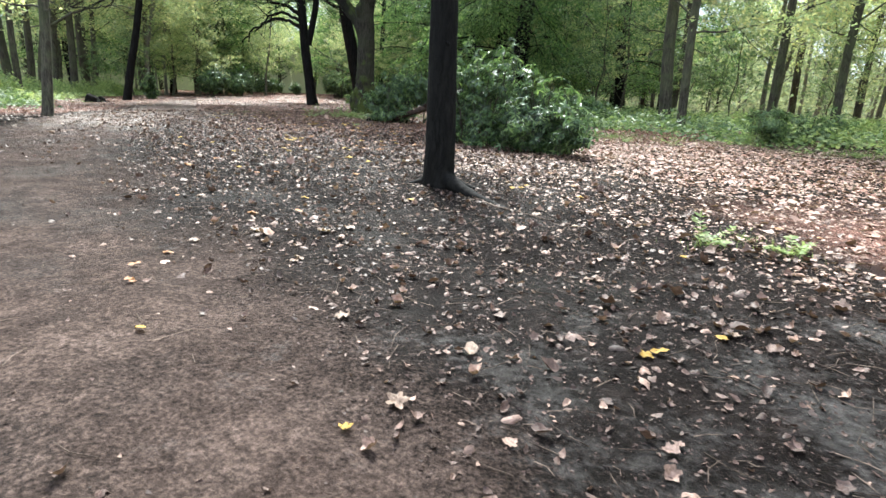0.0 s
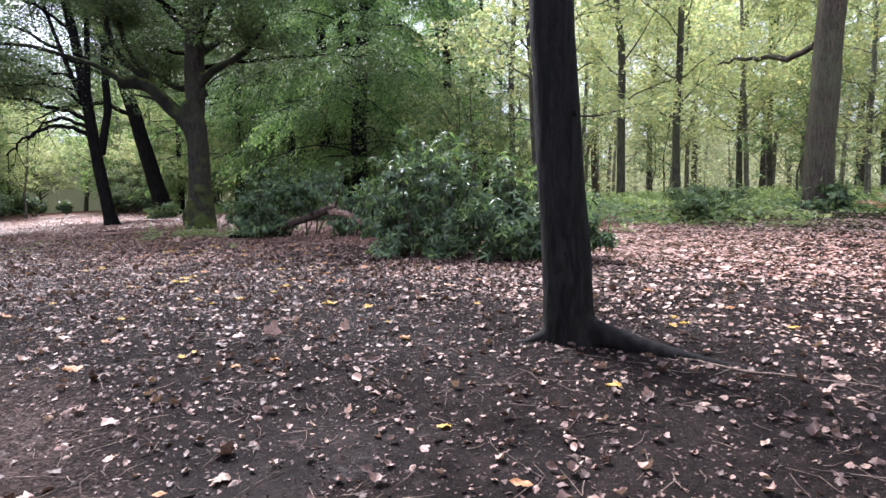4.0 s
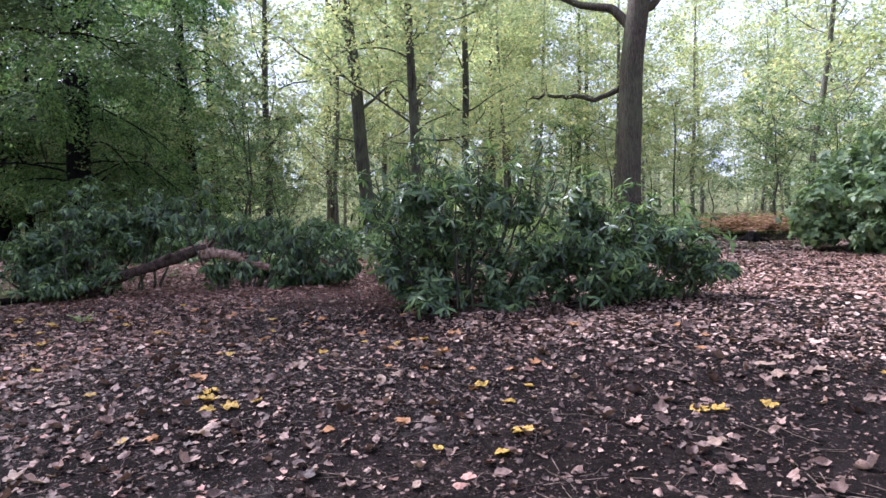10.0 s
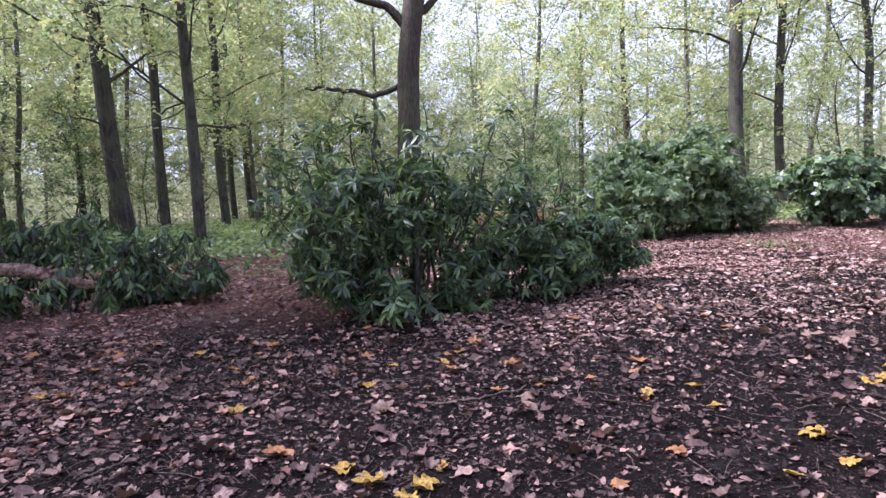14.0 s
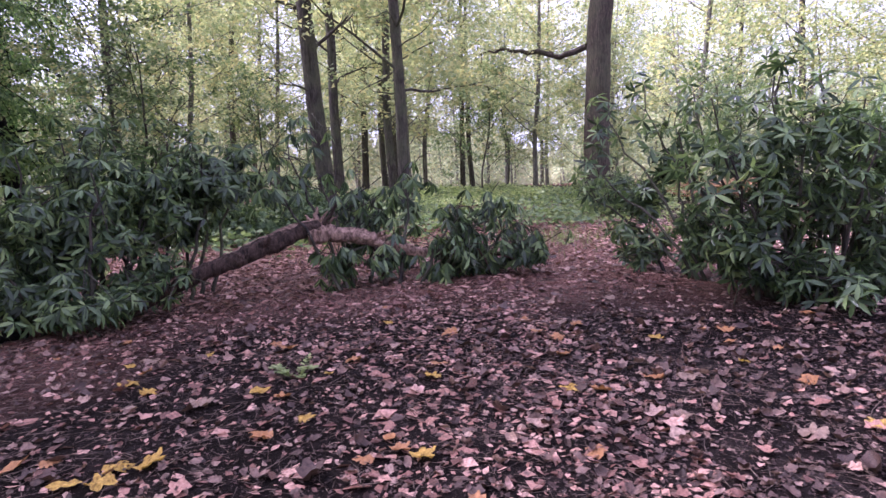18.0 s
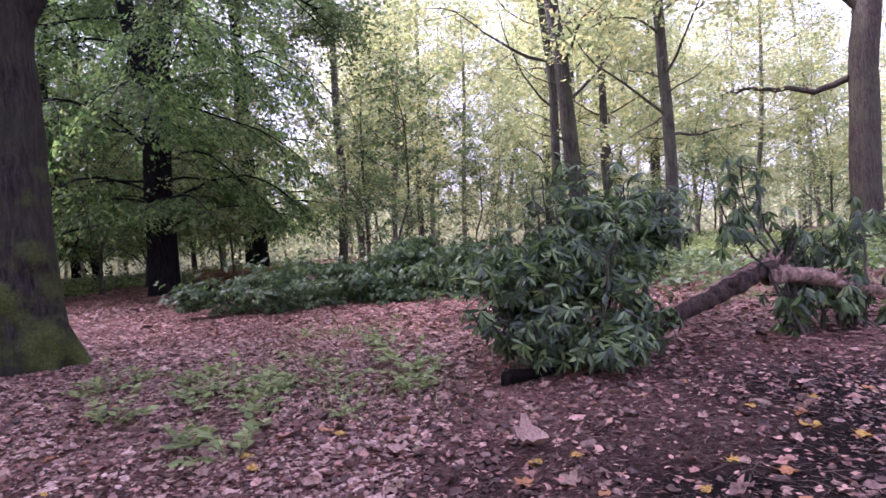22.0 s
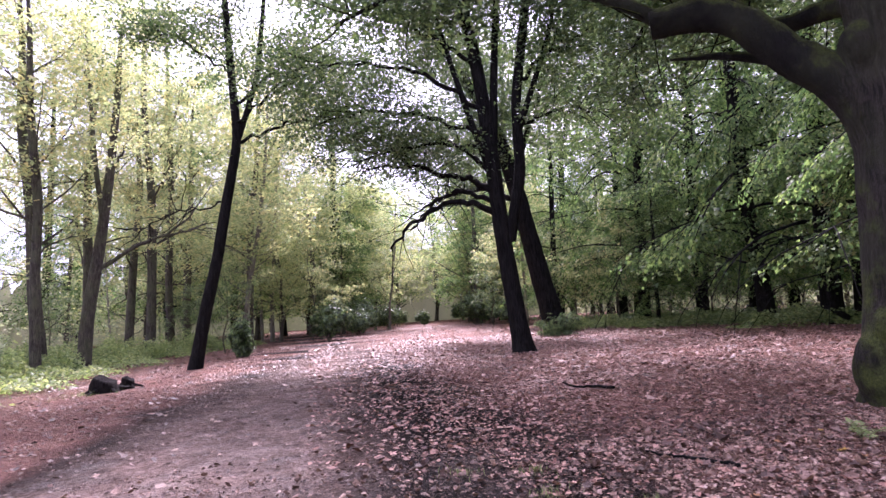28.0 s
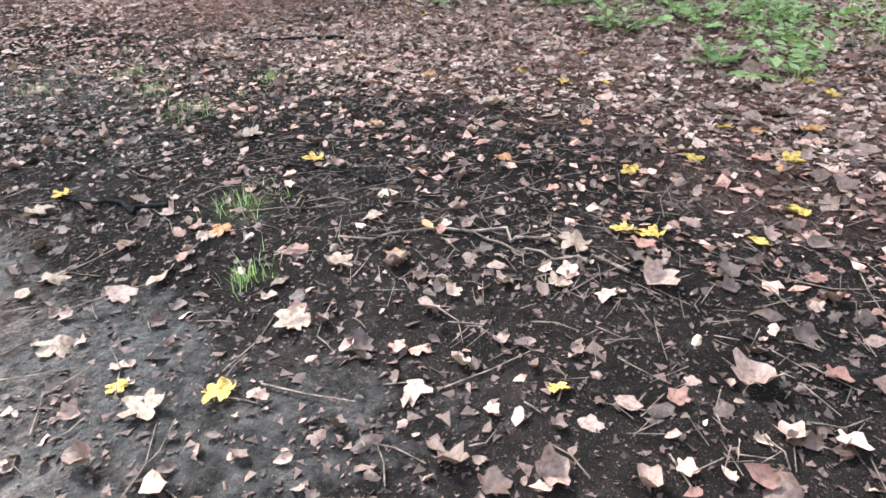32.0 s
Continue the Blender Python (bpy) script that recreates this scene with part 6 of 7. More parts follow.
def bracken():
    rng = np.random.default_rng(95)
    for cx, cy, r in ((12.4, 20.6, 1.5), (13.8, 21.6, 1.7), (-5.6, 42.5, 1.9)):
        ob = thing("bracken_clump", cx, cy, gz(cx, cy), "rust-brown dead bracken clump", "bracken", "bracken clumps")
        pos, d = [], []
        for k in range(46):
            az = rng.uniform(0, 6.28)
            q = rng.uniform(0, r)
            a2 = rng.uniform(0, 6.28)
            l1 = limb_line(rng, (q * math.cos(az), q * math.sin(az), 0), (math.cos(a2) * 0.6, math.sin(a2) * 0.6, 1.0), 1.1, 8, 0.16, 0.06)
            for i in range(2, 9):
                for sgn in (-1, 1):
                    for w in range(3):
                        side = unit(np.cross(unit(l1[i] - l1[i - 1]), (0, 0, 1.0)) + 1e-6) * sgn
                        pos.append(l1[i] + side * 0.09 * w)
                        d.append(side + (l1[i] - l1[i - 1]) * 3)
        pos, d = np.array(pos), np.array(d)
        part("frond_growth", mesh_np("frond_growth", *scatter(*LEAF4, frames(d, np.tile((0, 0, 1.0), (len(d), 1)) + rng.normal(0, 0.3, (len(d), 3))), pos, rng.uniform(0.1, 0.2, len(pos)))), BRACKEN, ob)


bracken()


# ---------------------------------------------------------------- fallen limb, stumps, sticks
def fallen_limb():
    rng = np.random.default_rng(101)
    x, y = -4.88, 19.69
    z = gz(x, y)
    ob = thing("fallen_limb", x, y, z, "broken fallen limb with stripped pinkish wood, propped in the bushes", "fallen branch")
    base = np.array([x, y, z])

    def run(name, pts, rad, material=DEADWOOD, n=34, sides=18, rough=0.11, label="", under=None):
        p = curve_pts([np.array(q) - base for q in pts], n)
        p[1:-1] += rng.normal(0, 0.006, (n - 2, 3))
        r = np.interp(np.linspace(0, 1, n), np.linspace(0, 1, len(rad)), rad)
        return part(name, smooth(mesh_np(name, *tube(p, r, sides, rough, rng))), material, under or ob, label)

    low = [(-6.95, 20.15, 0.30), (-6.5, 20.05, 0.52), (-6.1, 19.98, 0.66), (-5.6, 19.85, 0.82), (-5.2, 19.77, 0.97), (-4.85, 19.68, 1.07)]
    lower = run("lower_limb", low, [0.07, 0.08, 0.088, 0.1, 0.11, 0.09], DEADBARK, 36, 18, 0.10, "dark bark-covered lower limb")
    # where the bark has come away along the upper side
    run("stripped_strip", [(x, y, z + 0.05) for x, y, z in low[:3]], [0.045, 0.06, 0.015], DEADWOOD, 16, 12, 0.12, under=lower)
    run("stripped_strip", [(x + 0.01, y + 0.02, z + 0.066) for x, y, z in low[2:]], [0.01, 0.05, 0.07, 0.05], DEADWOOD, 18, 12, 0.14, under=lower)
    upper = run("upper_limb", [(-4.98, 19.72, 0.95), (-4.8, 19.62, 0.97), (-4.5, 19.45, 0.93), (-4.25, 19.27, 0.85)], [0.12, 0.105, 0.09, 0.1, 0.075], DEADWOOD, 26, 18, 0.14)
    outer = run("outer_limb", [(-4.32, 19.3, 0.84), (-4.1, 19.15, 0.76), (-3.9, 19.0, 0.70), (-3.75, 18.9, 0.66)], [0.06, 0.078, 0.07, 0.05], DEADWOOD, 20, 16, 0.14)
    run("bark_end", [(-3.72, 18.88, 0.64), (-3.58, 18.78, 0.64), (-3.45, 18.68, 0.60)], [0.05, 0.085, 0.07, 0.03], DEADBARK, 14, 14, 0.14, "dark bark-covered broken end")
    for dx, dy, dz, r in ((0.02, 0.0, 0.24, 0.06), (0.09, -0.05, 0.19, 0.04), (-0.08, 0.03, 0.15, 0.05), (0.15, -0.1, 0.13, 0.035)):
        run("splinter", [(-4.88 + dx * 0.4, 19.68 + dy * 0.4, 1.02), (-4.88 + dx, 19.68 + dy, 1.05 + dz * 0.6), (-4.88 + dx * 1.5, 19.68 + dy * 1.5, 1.06 + dz)], [r, r * 0.6, 0.006], DEADWOOD, 9, 7, 0.2, under=upper)
    for dx, dy, dz in ((0.03, -0.02, 0.10), (-0.03, -0.03, 0.08), (0.05, -0.06, 0.03)):
        run("splinter", [(-4.28, 19.29, 0.86), (-4.25 + dx, 19.26 + dy, 0.88 + dz * 0.6), (-4.22 + dx * 1.6, 19.23 + dy * 1.6, 0.88 + dz)], [0.045, 0.028, 0.005], DEADWOOD, 8, 7, 0.2, under=outer)
    run("prong", [(-4.82, 19.6, 1.08), (-4.74, 19.55, 1.2), (-4.68, 19.5, 1.36)], [0.03, 0.024, 0.012], DEADBARK, 9, 8, 0.1, under=upper)
    run("knot", [(-5.55, 19.8, 0.86), (-5.52, 19.72, 0.94), (-5.5, 19.68, 1.0)], [0.05, 0.04, 0.02], DEADBARK, 8, 9, 0.15, under=lower)
    run("twig", [(-3.55, 18.75, 0.68), (-3.35, 18.6, 0.74), (-3.22, 18.45, 0.62), (-3.2, 18.35, 0.35)], [0.022, 0.018, 0.014, 0.008], DEADBARK, 12, 6)
    run("twig", [(-3.4, 18.7, 0.6), (-3.0, 18.4, 0.62), (-2.7, 18.15, 0.45), (-2.6, 18.0, 0.2)], [0.02, 0.016, 0.012, 0.008], DEADBARK, 12, 6)
    run("prop", [(-4.3, 19.3, 0.85), (-4.25, 19.2, 0.4), (-4.3, 19.1, gz(-4.3, 19.1) - 0.05)], [0.03, 0.03, 0.025], DEADBARK, 10, 7)


fallen_limb()


def stump(x, y, seed, r, h, label):
    rng = np.random.default_rng(seed)
    ob = thing("tree_stump", x, y, gz(x, y), label, "tree stump")
    v, f = tube(np.array([(0, 0, -0.15), (0, 0, 0.05), (0, 0, h * 0.5), (0.03, 0, h * 0.9), (0.05, 0.02, h)]), [r * 1.35, r * 1.15, r, r * 0.95, r * 0.6], 14, 0.12, rng)
    part("stump_body", smooth(mesh_np("stump_body", v, f)), STUMPWOOD, ob)
    for k in range(5):
        az = k * 1.3
        l1 = limb_line(rng, (r * 0.7 * math.cos(az), r * 0.7 * math.sin(az), 0.1), (math.cos(az), math.sin(az), -0.1), r * 1.6, 5, 0.05)
        part("root", smooth(mesh_np("root", *tube(l1, np.linspace(r * 0.3, 0.03, 6), 7, 0.1, rng))), STUMPWOOD, ob)


stump(-31.6, 25.7, 111, 0.36, 0.42, "low rotten black stump at the edge of the track")
stump(-32.0, 26.6, 112, 0.2, 0.32, "small rotten black stump beside a larger one")
stump(10.2, 19.1, 113, 0.22, 0.22, "low brown stump on the side path")
stump(-7.6, 38.2, 114, 0.25, 0.3, "low dark stump at the foot of the beech")
stump(-13.1, 47.6, 115, 0.4, 0.45, "low dark stump among the back row of trees")


def stick(name, pts, r, label, mat_=None, sides=7):
    rng = np.random.default_rng(int(abs(pts[0][0] * 100)) + 7)
    x, y = pts[0]
    z = gz(x, y)
    p = curve_pts([(a, b, 0) for a, b in pts], 14)
    p[:, 2] = ground_z(p[:, 0], p[:, 1]) + r * 0.7
    p[:, :2] += rng.normal(0, 0.022, (14, 2))
    p[:, 2] += np.abs(rng.normal(0, 0.008, 14))
    v, f = tube(p - (x, y, z), np.linspace(r, r * 0.5, 14), sides, 0.08, rng)
    return solo(name, smooth(mesh_np(name, v, f)), mat_ or TWIGWOOD, label, "stick", "", "", (x, y, z))


for pts, r, m in [([(1.2, 8.1), (1.8, 7.6), (2.5, 7.3)], 0.012, TWIGWOOD), ([(-8.3, 20.46), (-8.05, 20.38), (-7.75, 20.3)], 0.075, STUMPWOOD), ([(-12.6, 18.6), (-12.9, 18.75), (-13.4, 18.8)], 0.008, TWIGWOOD),
                  ([(-12.4, 18.4), (-12.75, 18.6), (-12.95, 18.75)], 0.007, TWIGWOOD), ([(-13.3, 19.3), (-13.6, 19.5), (-13.9, 19.6)], 0.012, BARK_DARK), ([(-14.3, 19.2), (-14.7, 19.3), (-15.0, 19.45)], 0.014, BARK_DARK),
                  ([(-13.9, 22.6), (-14.3, 22.7), (-14.8, 22.9)], 0.02, BARK_DARK), ([(-16.6, 27.3), (-17.3, 27.5), (-17.8, 27.9)], 0.03, BARK_DARK), ([(-4.4, 13.0), (-4.0, 12.6), (-3.7, 12.5)], 0.012, TWIGWOOD)]:
    stick("fallen_stick", pts, r, "dark bare stick lying among the dead leaves", m)


# ---------------------------------------------------------------- leaf litter
def lobed(k, seed, curl, rings=1):
    """A dead leaf: a ragged outline round a sunk rib, crumpled, as quads."""
    rng = np.random.default_rng(seed)
    n = {"sycamore": 30, "oval": 12, "maple": 16}.get(k, 8)
    th = np.linspace(-np.pi / 2, 1.5 * np.pi, n, endpoint=False)
    if k in ("sycamore", "maple"):
        rr = 0.31 + 0.29 * np.abs(np.cos(2.5 * (th - np.pi / 2))) * (0.78 + 0.22 * np.sin(th))
    elif k == "oval":
        rr = 0.5 / np.sqrt((np.cos(th) / 0.58) ** 2 + np.sin(th) ** 2) * (1 + 0.2 * np.maximum(np.sin(th), 0) ** 6)
    else:
        rr = 0.36 * (1 + 0.3 * np.sin(2 * th + seed) + rng.normal(0, 0.18, n))
    rr = rr * (1 + rng.normal(0, 0.07, n))
    a = np.stack([rr * np.cos(th), rr * np.sin(th)], -1)

    def lift(p):
        fold = curl * (np.abs(p[:, 0]) ** 1.4 * 1.2 + 0.6 * p[:, 1] ** 2)
        return fold + 0.09 * np.sin(7 * p[:, 0] + seed) * np.sin(6 * p[:, 1] + 2 * seed) + rng.normal(0, 0.035, len(p)) + 0.03

    layers = [a] + [a * (1 - (q + 1) / (rings + 1)) * (1 + rng.normal(0, 0.08, (n, 1))) for q in range(rings)]
    v = np.concatenate([np.c_[p, lift(p)] for p in layers] + [np.array([(0, 0, 0.02)])])
    i = np.arange(n)
    f = [np.stack([q * n + i, q * n + (i + 1) % n, (q + 1) * n + (i + 1) % n, (q + 1) * n + i], -1) for q in range(rings)]
    i = np.arange(0, n, 2)
    f.append(np.stack([rings * n + i, rings * n + (i + 1) % n, rings * n + (i + 2) % n, 0 * i + len(v) - 1], -1))
    return v, np.concatenate(f)


SHAPES = [lobed("maple", 1, 0.3, 0), lobed("maple", 2, 0.5, 0), lobed("oval", 3, 1.1, 0), lobed("oval", 4, -0.8, 0), lobed("scrap", 5, 1.3, 0), lobed("scrap", 6, 0.7, 0), lobed("maple", 7, -0.6, 0)]
CURLED = [lobed("maple", 21, 0.6), lobed("maple", 22, 1.0), lobed("oval", 23, 1.7), lobed("oval", 24, -1.2), lobed("oval", 25, 1.0), lobed("maple", 26, -0.9)]
WHOLE = [lobed("sycamore", 11, 0.15, 2), lobed("sycamore", 12, 0.35, 2), lobed("oval", 13, 0.4, 2), lobed("sycamore", 14, -0.3, 2)]


def litter_turns(rng, n, tilt):
    az = rng.uniform(0, 6.283, n)
    up = np.stack([rng.normal(0, tilt, n), rng.normal(0, tilt, n), np.where(rng.uniform(0, 1, n) < 0.15, -1.0, 1.0)], -1)
    return frames(np.stack([np.cos(az), np.sin(az), rng.normal(0, tilt * 0.6, n)], -1), up)


def lane_bare(x, y):
    """How bare the track is trodden: barest where the walk begins."""
    return 0.95 - 0.3 * np.clip((su(x, y)[0] - 10) / 6, 0, 1) - 0.2 * np.clip((su(x, y)[0] - 21) / 3, 0, 1)


def bareness(x, y):
    """The first half of the walk has more bare dark soil."""
    s, u = su(x, y)
    end = 1 - 0.55 * np.clip(1.4 - np.hypot(s - 25.5, u - 1.5) / 3.0, 0, 1)
    end *= 1 - 0.6 * np.clip(1.4 - np.hypot(s - 20.3, u - 4.4) / 2.3, 0, 1)
    return end * (0.3 + 0.12 * np.clip((4 - s) / 3, 0, 1) + 0.58 * np.clip((np.abs(s - 3) + u * 0.9 - 9) / 6, 0, 1))


def litter(name, seed, s0, s1, u0, u1, count, size, label, tilt=0.5, skip=None, plain=False, material=LITTER):
    rng = np.random.default_rng(seed)
    bits = []
    for k, (tv, tf) in enumerate(SHAPES):
        n = int(count / len(SHAPES) * (0.17 if k in (0, 1, 6) else 1.0 if k in (2, 3) else 2.2))
        x, y = xy(rng.uniform(s0, s1, n), rng.uniform(u0, u1, n))
        lane = np.clip(1.5 - to_track(x, y) / 1.8, 0, 1)
        drift = 0.5 + 0.5 * np.sin(x * 1.1 + 1.7 * np.sin(y * 0.8)) * np.sin(y * 1.3 + x * 0.4)
        ok = rng.uniform(0, 1, n) < (1 - lane_bare(x, y) * lane) * (0.45 + 0.55 * drift)
        ok &= rng.uniform(0, 1, n) > 0.4 * in_mud(x, y)
        ok &= rng.uniform(0, 1, n) < bareness(x, y)
        if skip is not None:
            s, u = su(x, y)
            ok &= ~((s > skip[0]) & (s < skip[1]) & (u > skip[2]) & (u < skip[3]))
        x, y = x[ok], y[ok]
        n = len(x)
        sz = rng.lognormal(0, 0.32, n) * size * (1.2 if k in (0, 1, 6) else 0.9 if k in (2, 3) else 0.62)
        pos = np.stack([x, y, ground_z(x, y) + 0.004 + sz * 0.05], -1)
        bits.append(scatter(*((LEAF4[0] - (0, 0.5, 0), LEAF4[1]) if plain else (tv, tf)), litter_turns(rng, n, tilt), pos, sz * (1.25 if plain else 1)))
    solo(name, mesh_np(name, *joined(bits)), material, label, "dead leaves", kind="stuff")


NEAR = (-2, 31, -2.5, 7.5)
litter("leaf_litter", 121, *NEAR, 95000, 0.05, "thick litter of brown and tan dead leaves")
litter("outer_leaf_litter", 122, -8, 52, -9, 22, 170000, 0.07, "litter of brown and tan dead leaves", 0.3, NEAR, True)
litter("clearing_leaf_litter", 128, 4, 26, 7.5, 14, 42000, 0.062, "reddish litter of dead leaves round the bushes", 0.35, None, True, RED_LITTER)
litter("red_leaf_litter", 129, 17, 36, 2.0, 14, 120000, 0.055, "reddish litter of small dead leaves round the oak", 0.35, None, True, RED_LITTER)
litter("side_leaf_litter", 131, -9, 14, 4.5, 18, 150000, 0.062, "pale pinkish litter of dead leaves towards the side path", 0.35, None, True, TAN_LITTER)
litter("oak_leaf_litter", 133, 23.0, 30.0, 3.0, 9.0, 60000, 0.05, "tan and brown litter of dead leaves between bush and oak", 0.4, None, True, TAN_LITTER)
litter("far_red_leaf_litter", 132, 30, 62, 0, 26, 120000, 0.08, "reddish litter of dead leaves under the beeches", 0.4, (17, 36, 2, 14), True, RED_LITTER)
litter("far_leaf_litter", 123, 20, 100, -14, 22, 34000, 0.14, "far litter of brown dead leaves", 0.3, (-8, 52, -9, 22), True)


def red_leaves():
    """Reddish lobed leaves on the dark soil of the middle of the walk."""
    rng = np.random.default_rng(130)
    bits = []
    for tv, tf in SHAPES[:4]:
        n = 1100
        x, y = xy(rng.uniform(8, 31, n), 0.8 + 7.5 * rng.uniform(0, 1, n))
        ok = (rng.uniform(0, 1, n) < np.clip((su(x, y)[0] - 11) / 7, 0, 1)) & (rng.uniform(0, 1, n) > 0.5 * in_mud(x, y)) & (to_track(x, y) > 1.6) & (rng.uniform(0, 1, n) < bareness(x, y))
        x, y = x[ok], y[ok]
        n = len(x)
        sz = rng.lognormal(0, 0.3, n) * 0.058
        bits.append(scatter(tv, tf, litter_turns(rng, n, 0.28), np.stack([x, y, ground_z(x, y) + 0.01 + sz * 0.06], -1), sz))
    solo("red_fallen_leaf_litter", smooth(mesh_np("red_fallen_leaf_litter", *joined(bits))), RED_LITTER, "reddish lobed fallen leaves scattered on dark soil", "dead leaves", kind="stuff")


red_leaves()


def curled_litter():
    """Whole leaves, curled as they dried, along the walk."""
    rng = np.random.default_rng(126)
    bits = []
    for tv, tf in CURLED:
        n = 2900
        x, y = xy(rng.uniform(-1, 30, n), rng.uniform(-3.4, 6.0, n))
        lane = np.clip(1.5 - to_track(x, y) / 1.8, 0, 1)
        ok = rng.uniform(0, 1, n) < (1 - lane_bare(x, y) * lane) * (1 - 0.3 * in_mud(x, y)) * np.maximum(bareness(x, y), 0.42)
        x, y = x[ok], y[ok]
        n = len(x)
        sz = rng.lognormal(0, 0.33, n) * 0.062
        bits.append(scatter(tv, tf, litter_turns(rng, n, 0.42), np.stack([x, y, ground_z(x, y) + 0.006 + sz * 0.1], -1), sz))
    solo("curled_leaf_litter", smooth(mesh_np("curled_leaf_litter", *joined(bits))), LITTER, "curled brown and tan dead leaves strewn along the walk", "dead leaves", kind="stuff")


curled_litter()


def crumbs():
    """Broken bits of leaf between the whole ones."""
    rng = np.random.default_rng(124)
    n = 430000
    x, y = xy(rng.uniform(-1, 30, n), rng.uniform(-3.5, 6.5, n))
    lane = np.clip(1.5 - to_track(x, y) / 1.8, 0, 1)
    ok = rng.uniform(0, 1, n) < (1 - lane_bare(x, y) * lane) * np.maximum(bareness(x, y), 0.75 * np.clip((su(x, y)[0] - 20) / 3, 0, 1))
    x, y = x[ok], y[ok]
    n = len(x)
    pos = np.stack([x, y, ground_z(x, y) + 0.004], -1)
    size = rng.lognormal(0, 0.45, n) * 0.021
    solo("leaf_crumbs", mesh_np("leaf_crumbs", *scatter(LEAF3[0] - (0, 0.5, 0), LEAF3[1], litter_turns(rng, n, 0.45), pos, size)), CRUMBS, "broken bits of dead leaf trodden into the soil", "dead leaves", kind="stuff")


crumbs()


def twig_litter():
    rng = np.random.default_rng(125)
    bits = []
    for _ in range(6500):
        x, y = xy(rng.uniform(-1, 31), rng.uniform(-1.5, 8))
        if to_track(x, y) < 1.6 and rng.uniform() < 0.85:
            continue
        az, ln, bend = rng.uniform(0, 6.283), 0.06 + 0.3 * rng.uniform() ** 2, rng.normal(0, 0.22)
        p = np.array([(x + ln * k * math.cos(az + bend * k) / 2, y + ln * k * math.sin(az + bend * k) / 2, 0.0) for k in (-1, 0, 1)])
        p[:, 2] = ground_z(p[:, 0], p[:, 1]) + rng.uniform(0.004, 0.02, 3)
        bits.append(tube(p, [0.003, 0.0026, 0.0016], 3, capped=False))
    for _ in range(14000):
        x, y = xy(rng.uniform(16, 31), rng.uniform(1.2, 8))
        az, ln = rng.uniform(0, 6.283), 0.04 + 0.11 * rng.uniform() ** 1.5
        p = np.array([(x + ln * k * math.cos(az) / 2, y + ln * k * math.sin(az) / 2, 0.0) for k in (-1, 1)])
        p[:, 2] = ground_z(p[:, 0], p[:, 1]) + rng.uniform(0.006, 0.025, 2)
        bits.append(tube(p, [0.002, 0.0013], 3, capped=False))
    solo("twig_litter", mesh_np("twig_litter", *joined(bits)), TWIGWOOD, "thin bare twigs strewn over the woodland floor", "twigs", kind="stuff")


twig_litter()


YELLOW_NEAR = [(2.81, 2.47), (3.93, 3.89), (1.17, 2.74), (-4.67, 9.6), (-3.12, 8.1), (-3.05, 8.2), (-3.12, 11.4), (-3.97, 10.46), (-2.33, 10.25), (-1.46, 9.26), (1.51, 9.35), (1.53, 9.06), (1.4, 9.0)]
YELLOW_MID = [(-3.71, 13.77), (-3.47, 13.39), (-3.11, 13.46), (-5.11, 12.27), (-5.33, 12.24), (-5.46, 12.48), (-6.34, 13.24), (-3.41, 11.66), (-3.44, 11.2), (-1.88, 10.19), (-2.42, 10.34), (-4.29, 10.69), (-3.71, 10.62),
              (-5.48, 12.23), (-7.42, 18.53), (-6.88, 18.35), (-7.08, 17.12), (-7.94, 16.66), (-8.17, 16.67), (-7.14, 16.5), (-5.78, 15.57), (-5.38, 17.8), (-7.01, 15.65)]
YELLOW_FAR = [(-10.08, 20.13), (-9.08, 18.71), (-8.91, 17.92), (-9.36, 18.79), (-7.59, 18.01), (-8.3, 16.78), (-8.06, 16.78), (-12.34, 18.67), (-12.25, 18.61), (-13.69, 19.65), (-13.07, 23.36), (-12.15, 19.18), (-10.75, 20.22),
              (-11.55, 19.58), (-12.4, 20.87), (-14.02, 18.0), (-13.7, 17.95)]
ORANGE_SPOTS = [(-3.86, 12.65), (-4.68, 14.5), (-5.45, 13.12), (-7.43, 16.48), (-7.2, 15.87), (-7.03, 15.8), (-8.45, 17.74), (-6.98, 15.93), (-3.59, 12.42), (-2.51, 7.85), (-2.21, 7.96), (-13.98, 18.92), (-13.1, 18.8), (-13.06, 21.08),
                (-12.7, 19.47), (-13.39, 20.13), (-11.17, 19.46), (-11.41, 19.52), (-11.5, 19.07)]
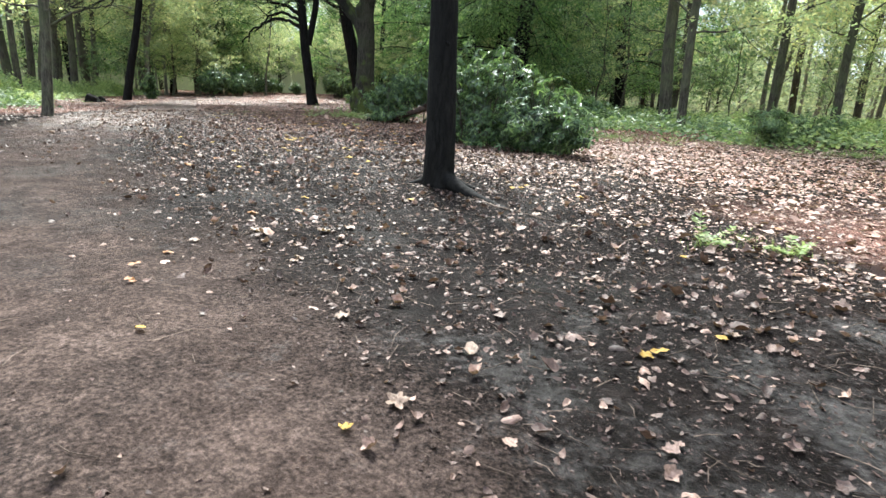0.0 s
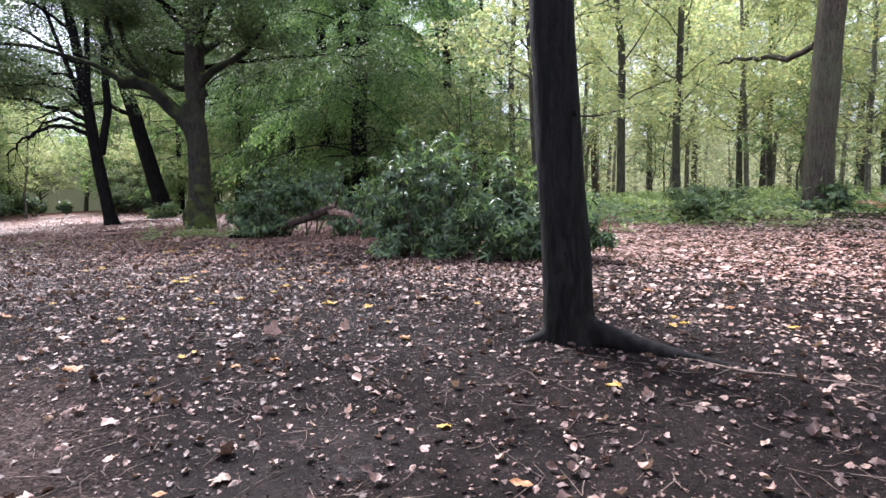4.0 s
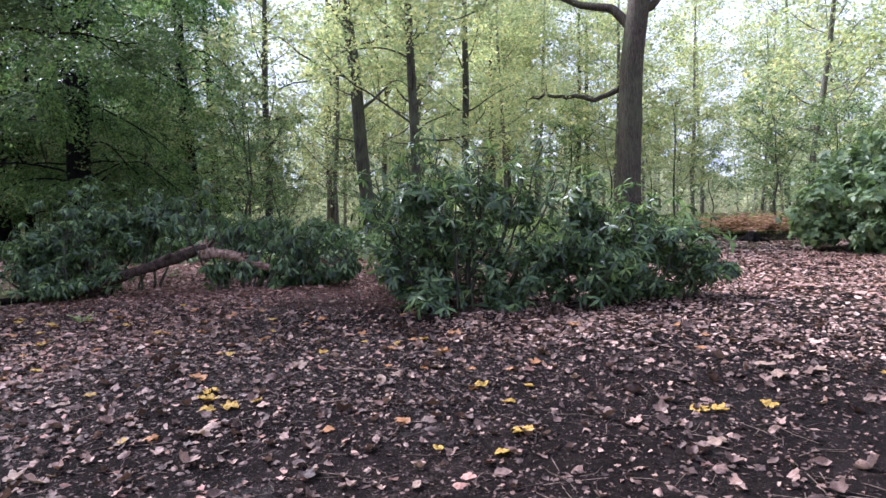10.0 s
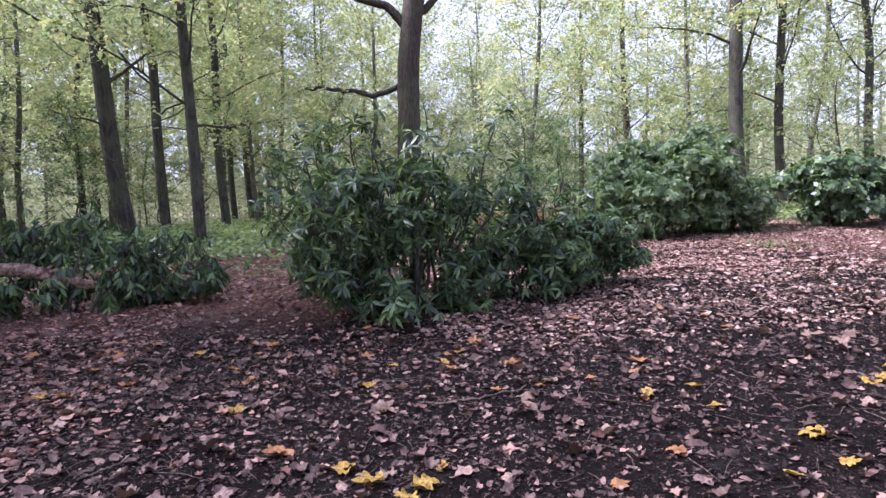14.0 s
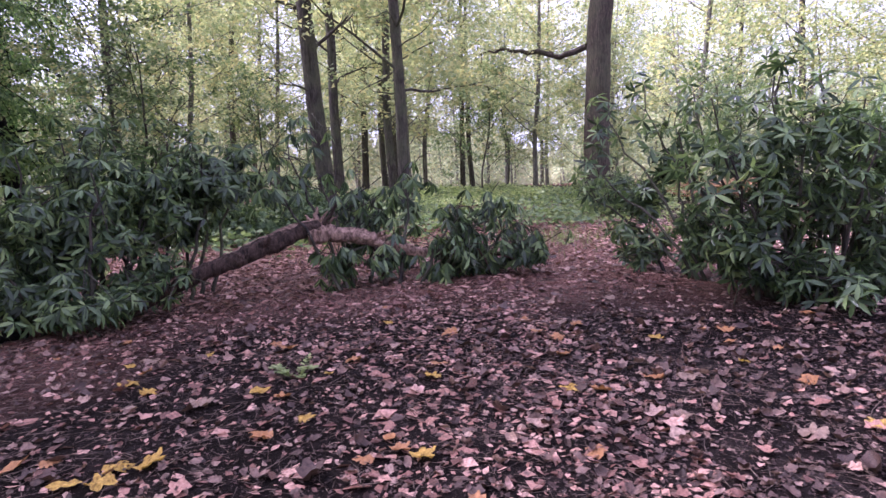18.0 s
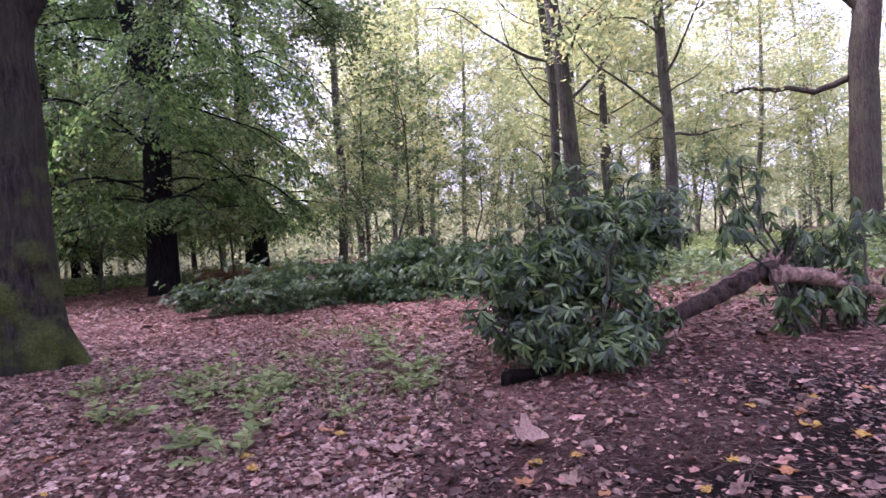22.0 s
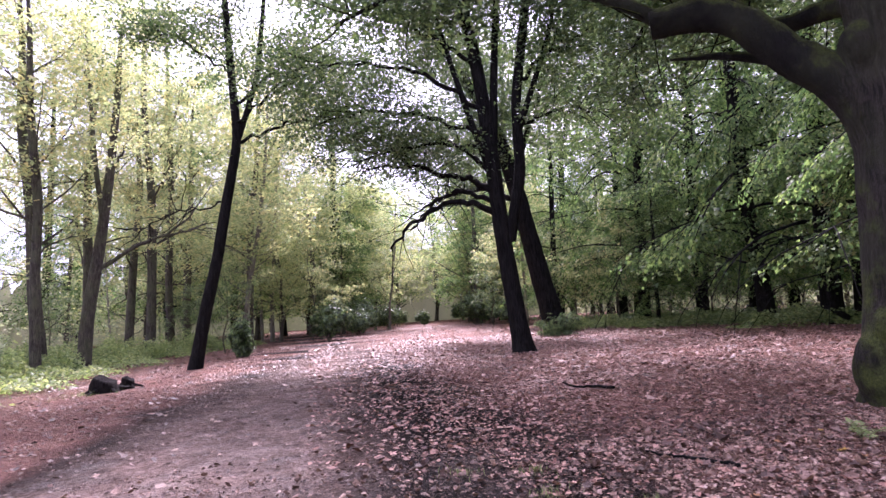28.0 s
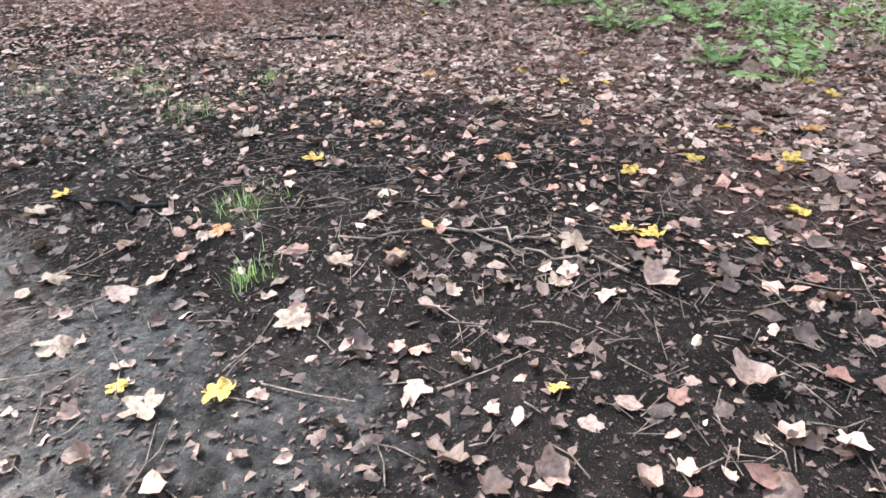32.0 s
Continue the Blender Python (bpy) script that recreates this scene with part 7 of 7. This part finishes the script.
PALE_SPOTS = [(-9.39, 18.45), (-7.76, 17.51), (-9.44, 17.83), (-13.44, 18.59), (-13.33, 18.93), (-13.36, 20.84), (-12.62, 20.3), (-14.91, 18.77), (-12.54, 18.59), (-11.86, 19.34), (-12.07, 21.36), (-14.55, 18.64), (-14.11, 18.56),
              (-14.6, 18.52), (-14.3, 18.2), (-13.9, 17.9), (-14.6, 18.0), (-13.55, 18.25)]


def bright_leaves():
    """The yellow, orange and pale leaves that stand out on the ground."""
    rng = np.random.default_rng(127)
    meshes = {}
    for kind, m in (("yellow", YELLOW), ("orange", ORANGE), ("pale", PALE)):
        meshes[kind] = []
        for tv, tf in WHOLE:
            me = smooth(mesh_np("fallen_leaf", tv, tf))
            me.materials.append(m)
            meshes[kind].append(me)
    words = {"yellow": "bright yellow fallen leaf on the woodland floor", "orange": "orange-brown fallen leaf on the woodland floor", "pale": "pale tan fallen leaf on the woodland floor"}
    spots = {"yellow": [], "orange": [], "pale": []}
    for kind, places in (("yellow", YELLOW_NEAR + YELLOW_MID + YELLOW_FAR), ("orange", ORANGE_SPOTS), ("pale", PALE_SPOTS)):
        spots[kind] += places
    for kind, count in (("yellow", 44), ("orange", 90), ("pale", 110)):
        for k in range(count):
            s, u = rng.uniform(1, 29), rng.uniform(-0.5, 7.0)
            if kind == "yellow" and k % 2 == 0:
                s, u = rng.uniform(15, 26), rng.uniform(1.5, 5.0)
            if kind == "orange" and k % 2 == 0:
                s, u = rng.uniform(11, 22), rng.uniform(1.5, 6.0)
            spots[kind].append(xy(s, u))
    for kind in spots:
        for x, y in spots[kind]:
            size = rng.uniform(0.06, 0.115) * (1.15 if kind == "pale" else 1) * (1.35 if 10 < su(x, y)[0] < 21 else 1)
            ob = new("fallen_leaf", meshes[kind][int(rng.integers(0, 4))])
            tagged(ob, words[kind], "leaf", kind + " fallen leaves")
            ob.matrix_basis = Matrix.Translation((x, y, gz(x, y) + 0.012 + 0.06 * size)) @ Euler((rng.normal(0, 0.14), rng.normal(0, 0.14), rng.uniform(0, 6.28))).to_matrix().to_4x4() @ Matrix.Scale(size, 4)


bright_leaves()
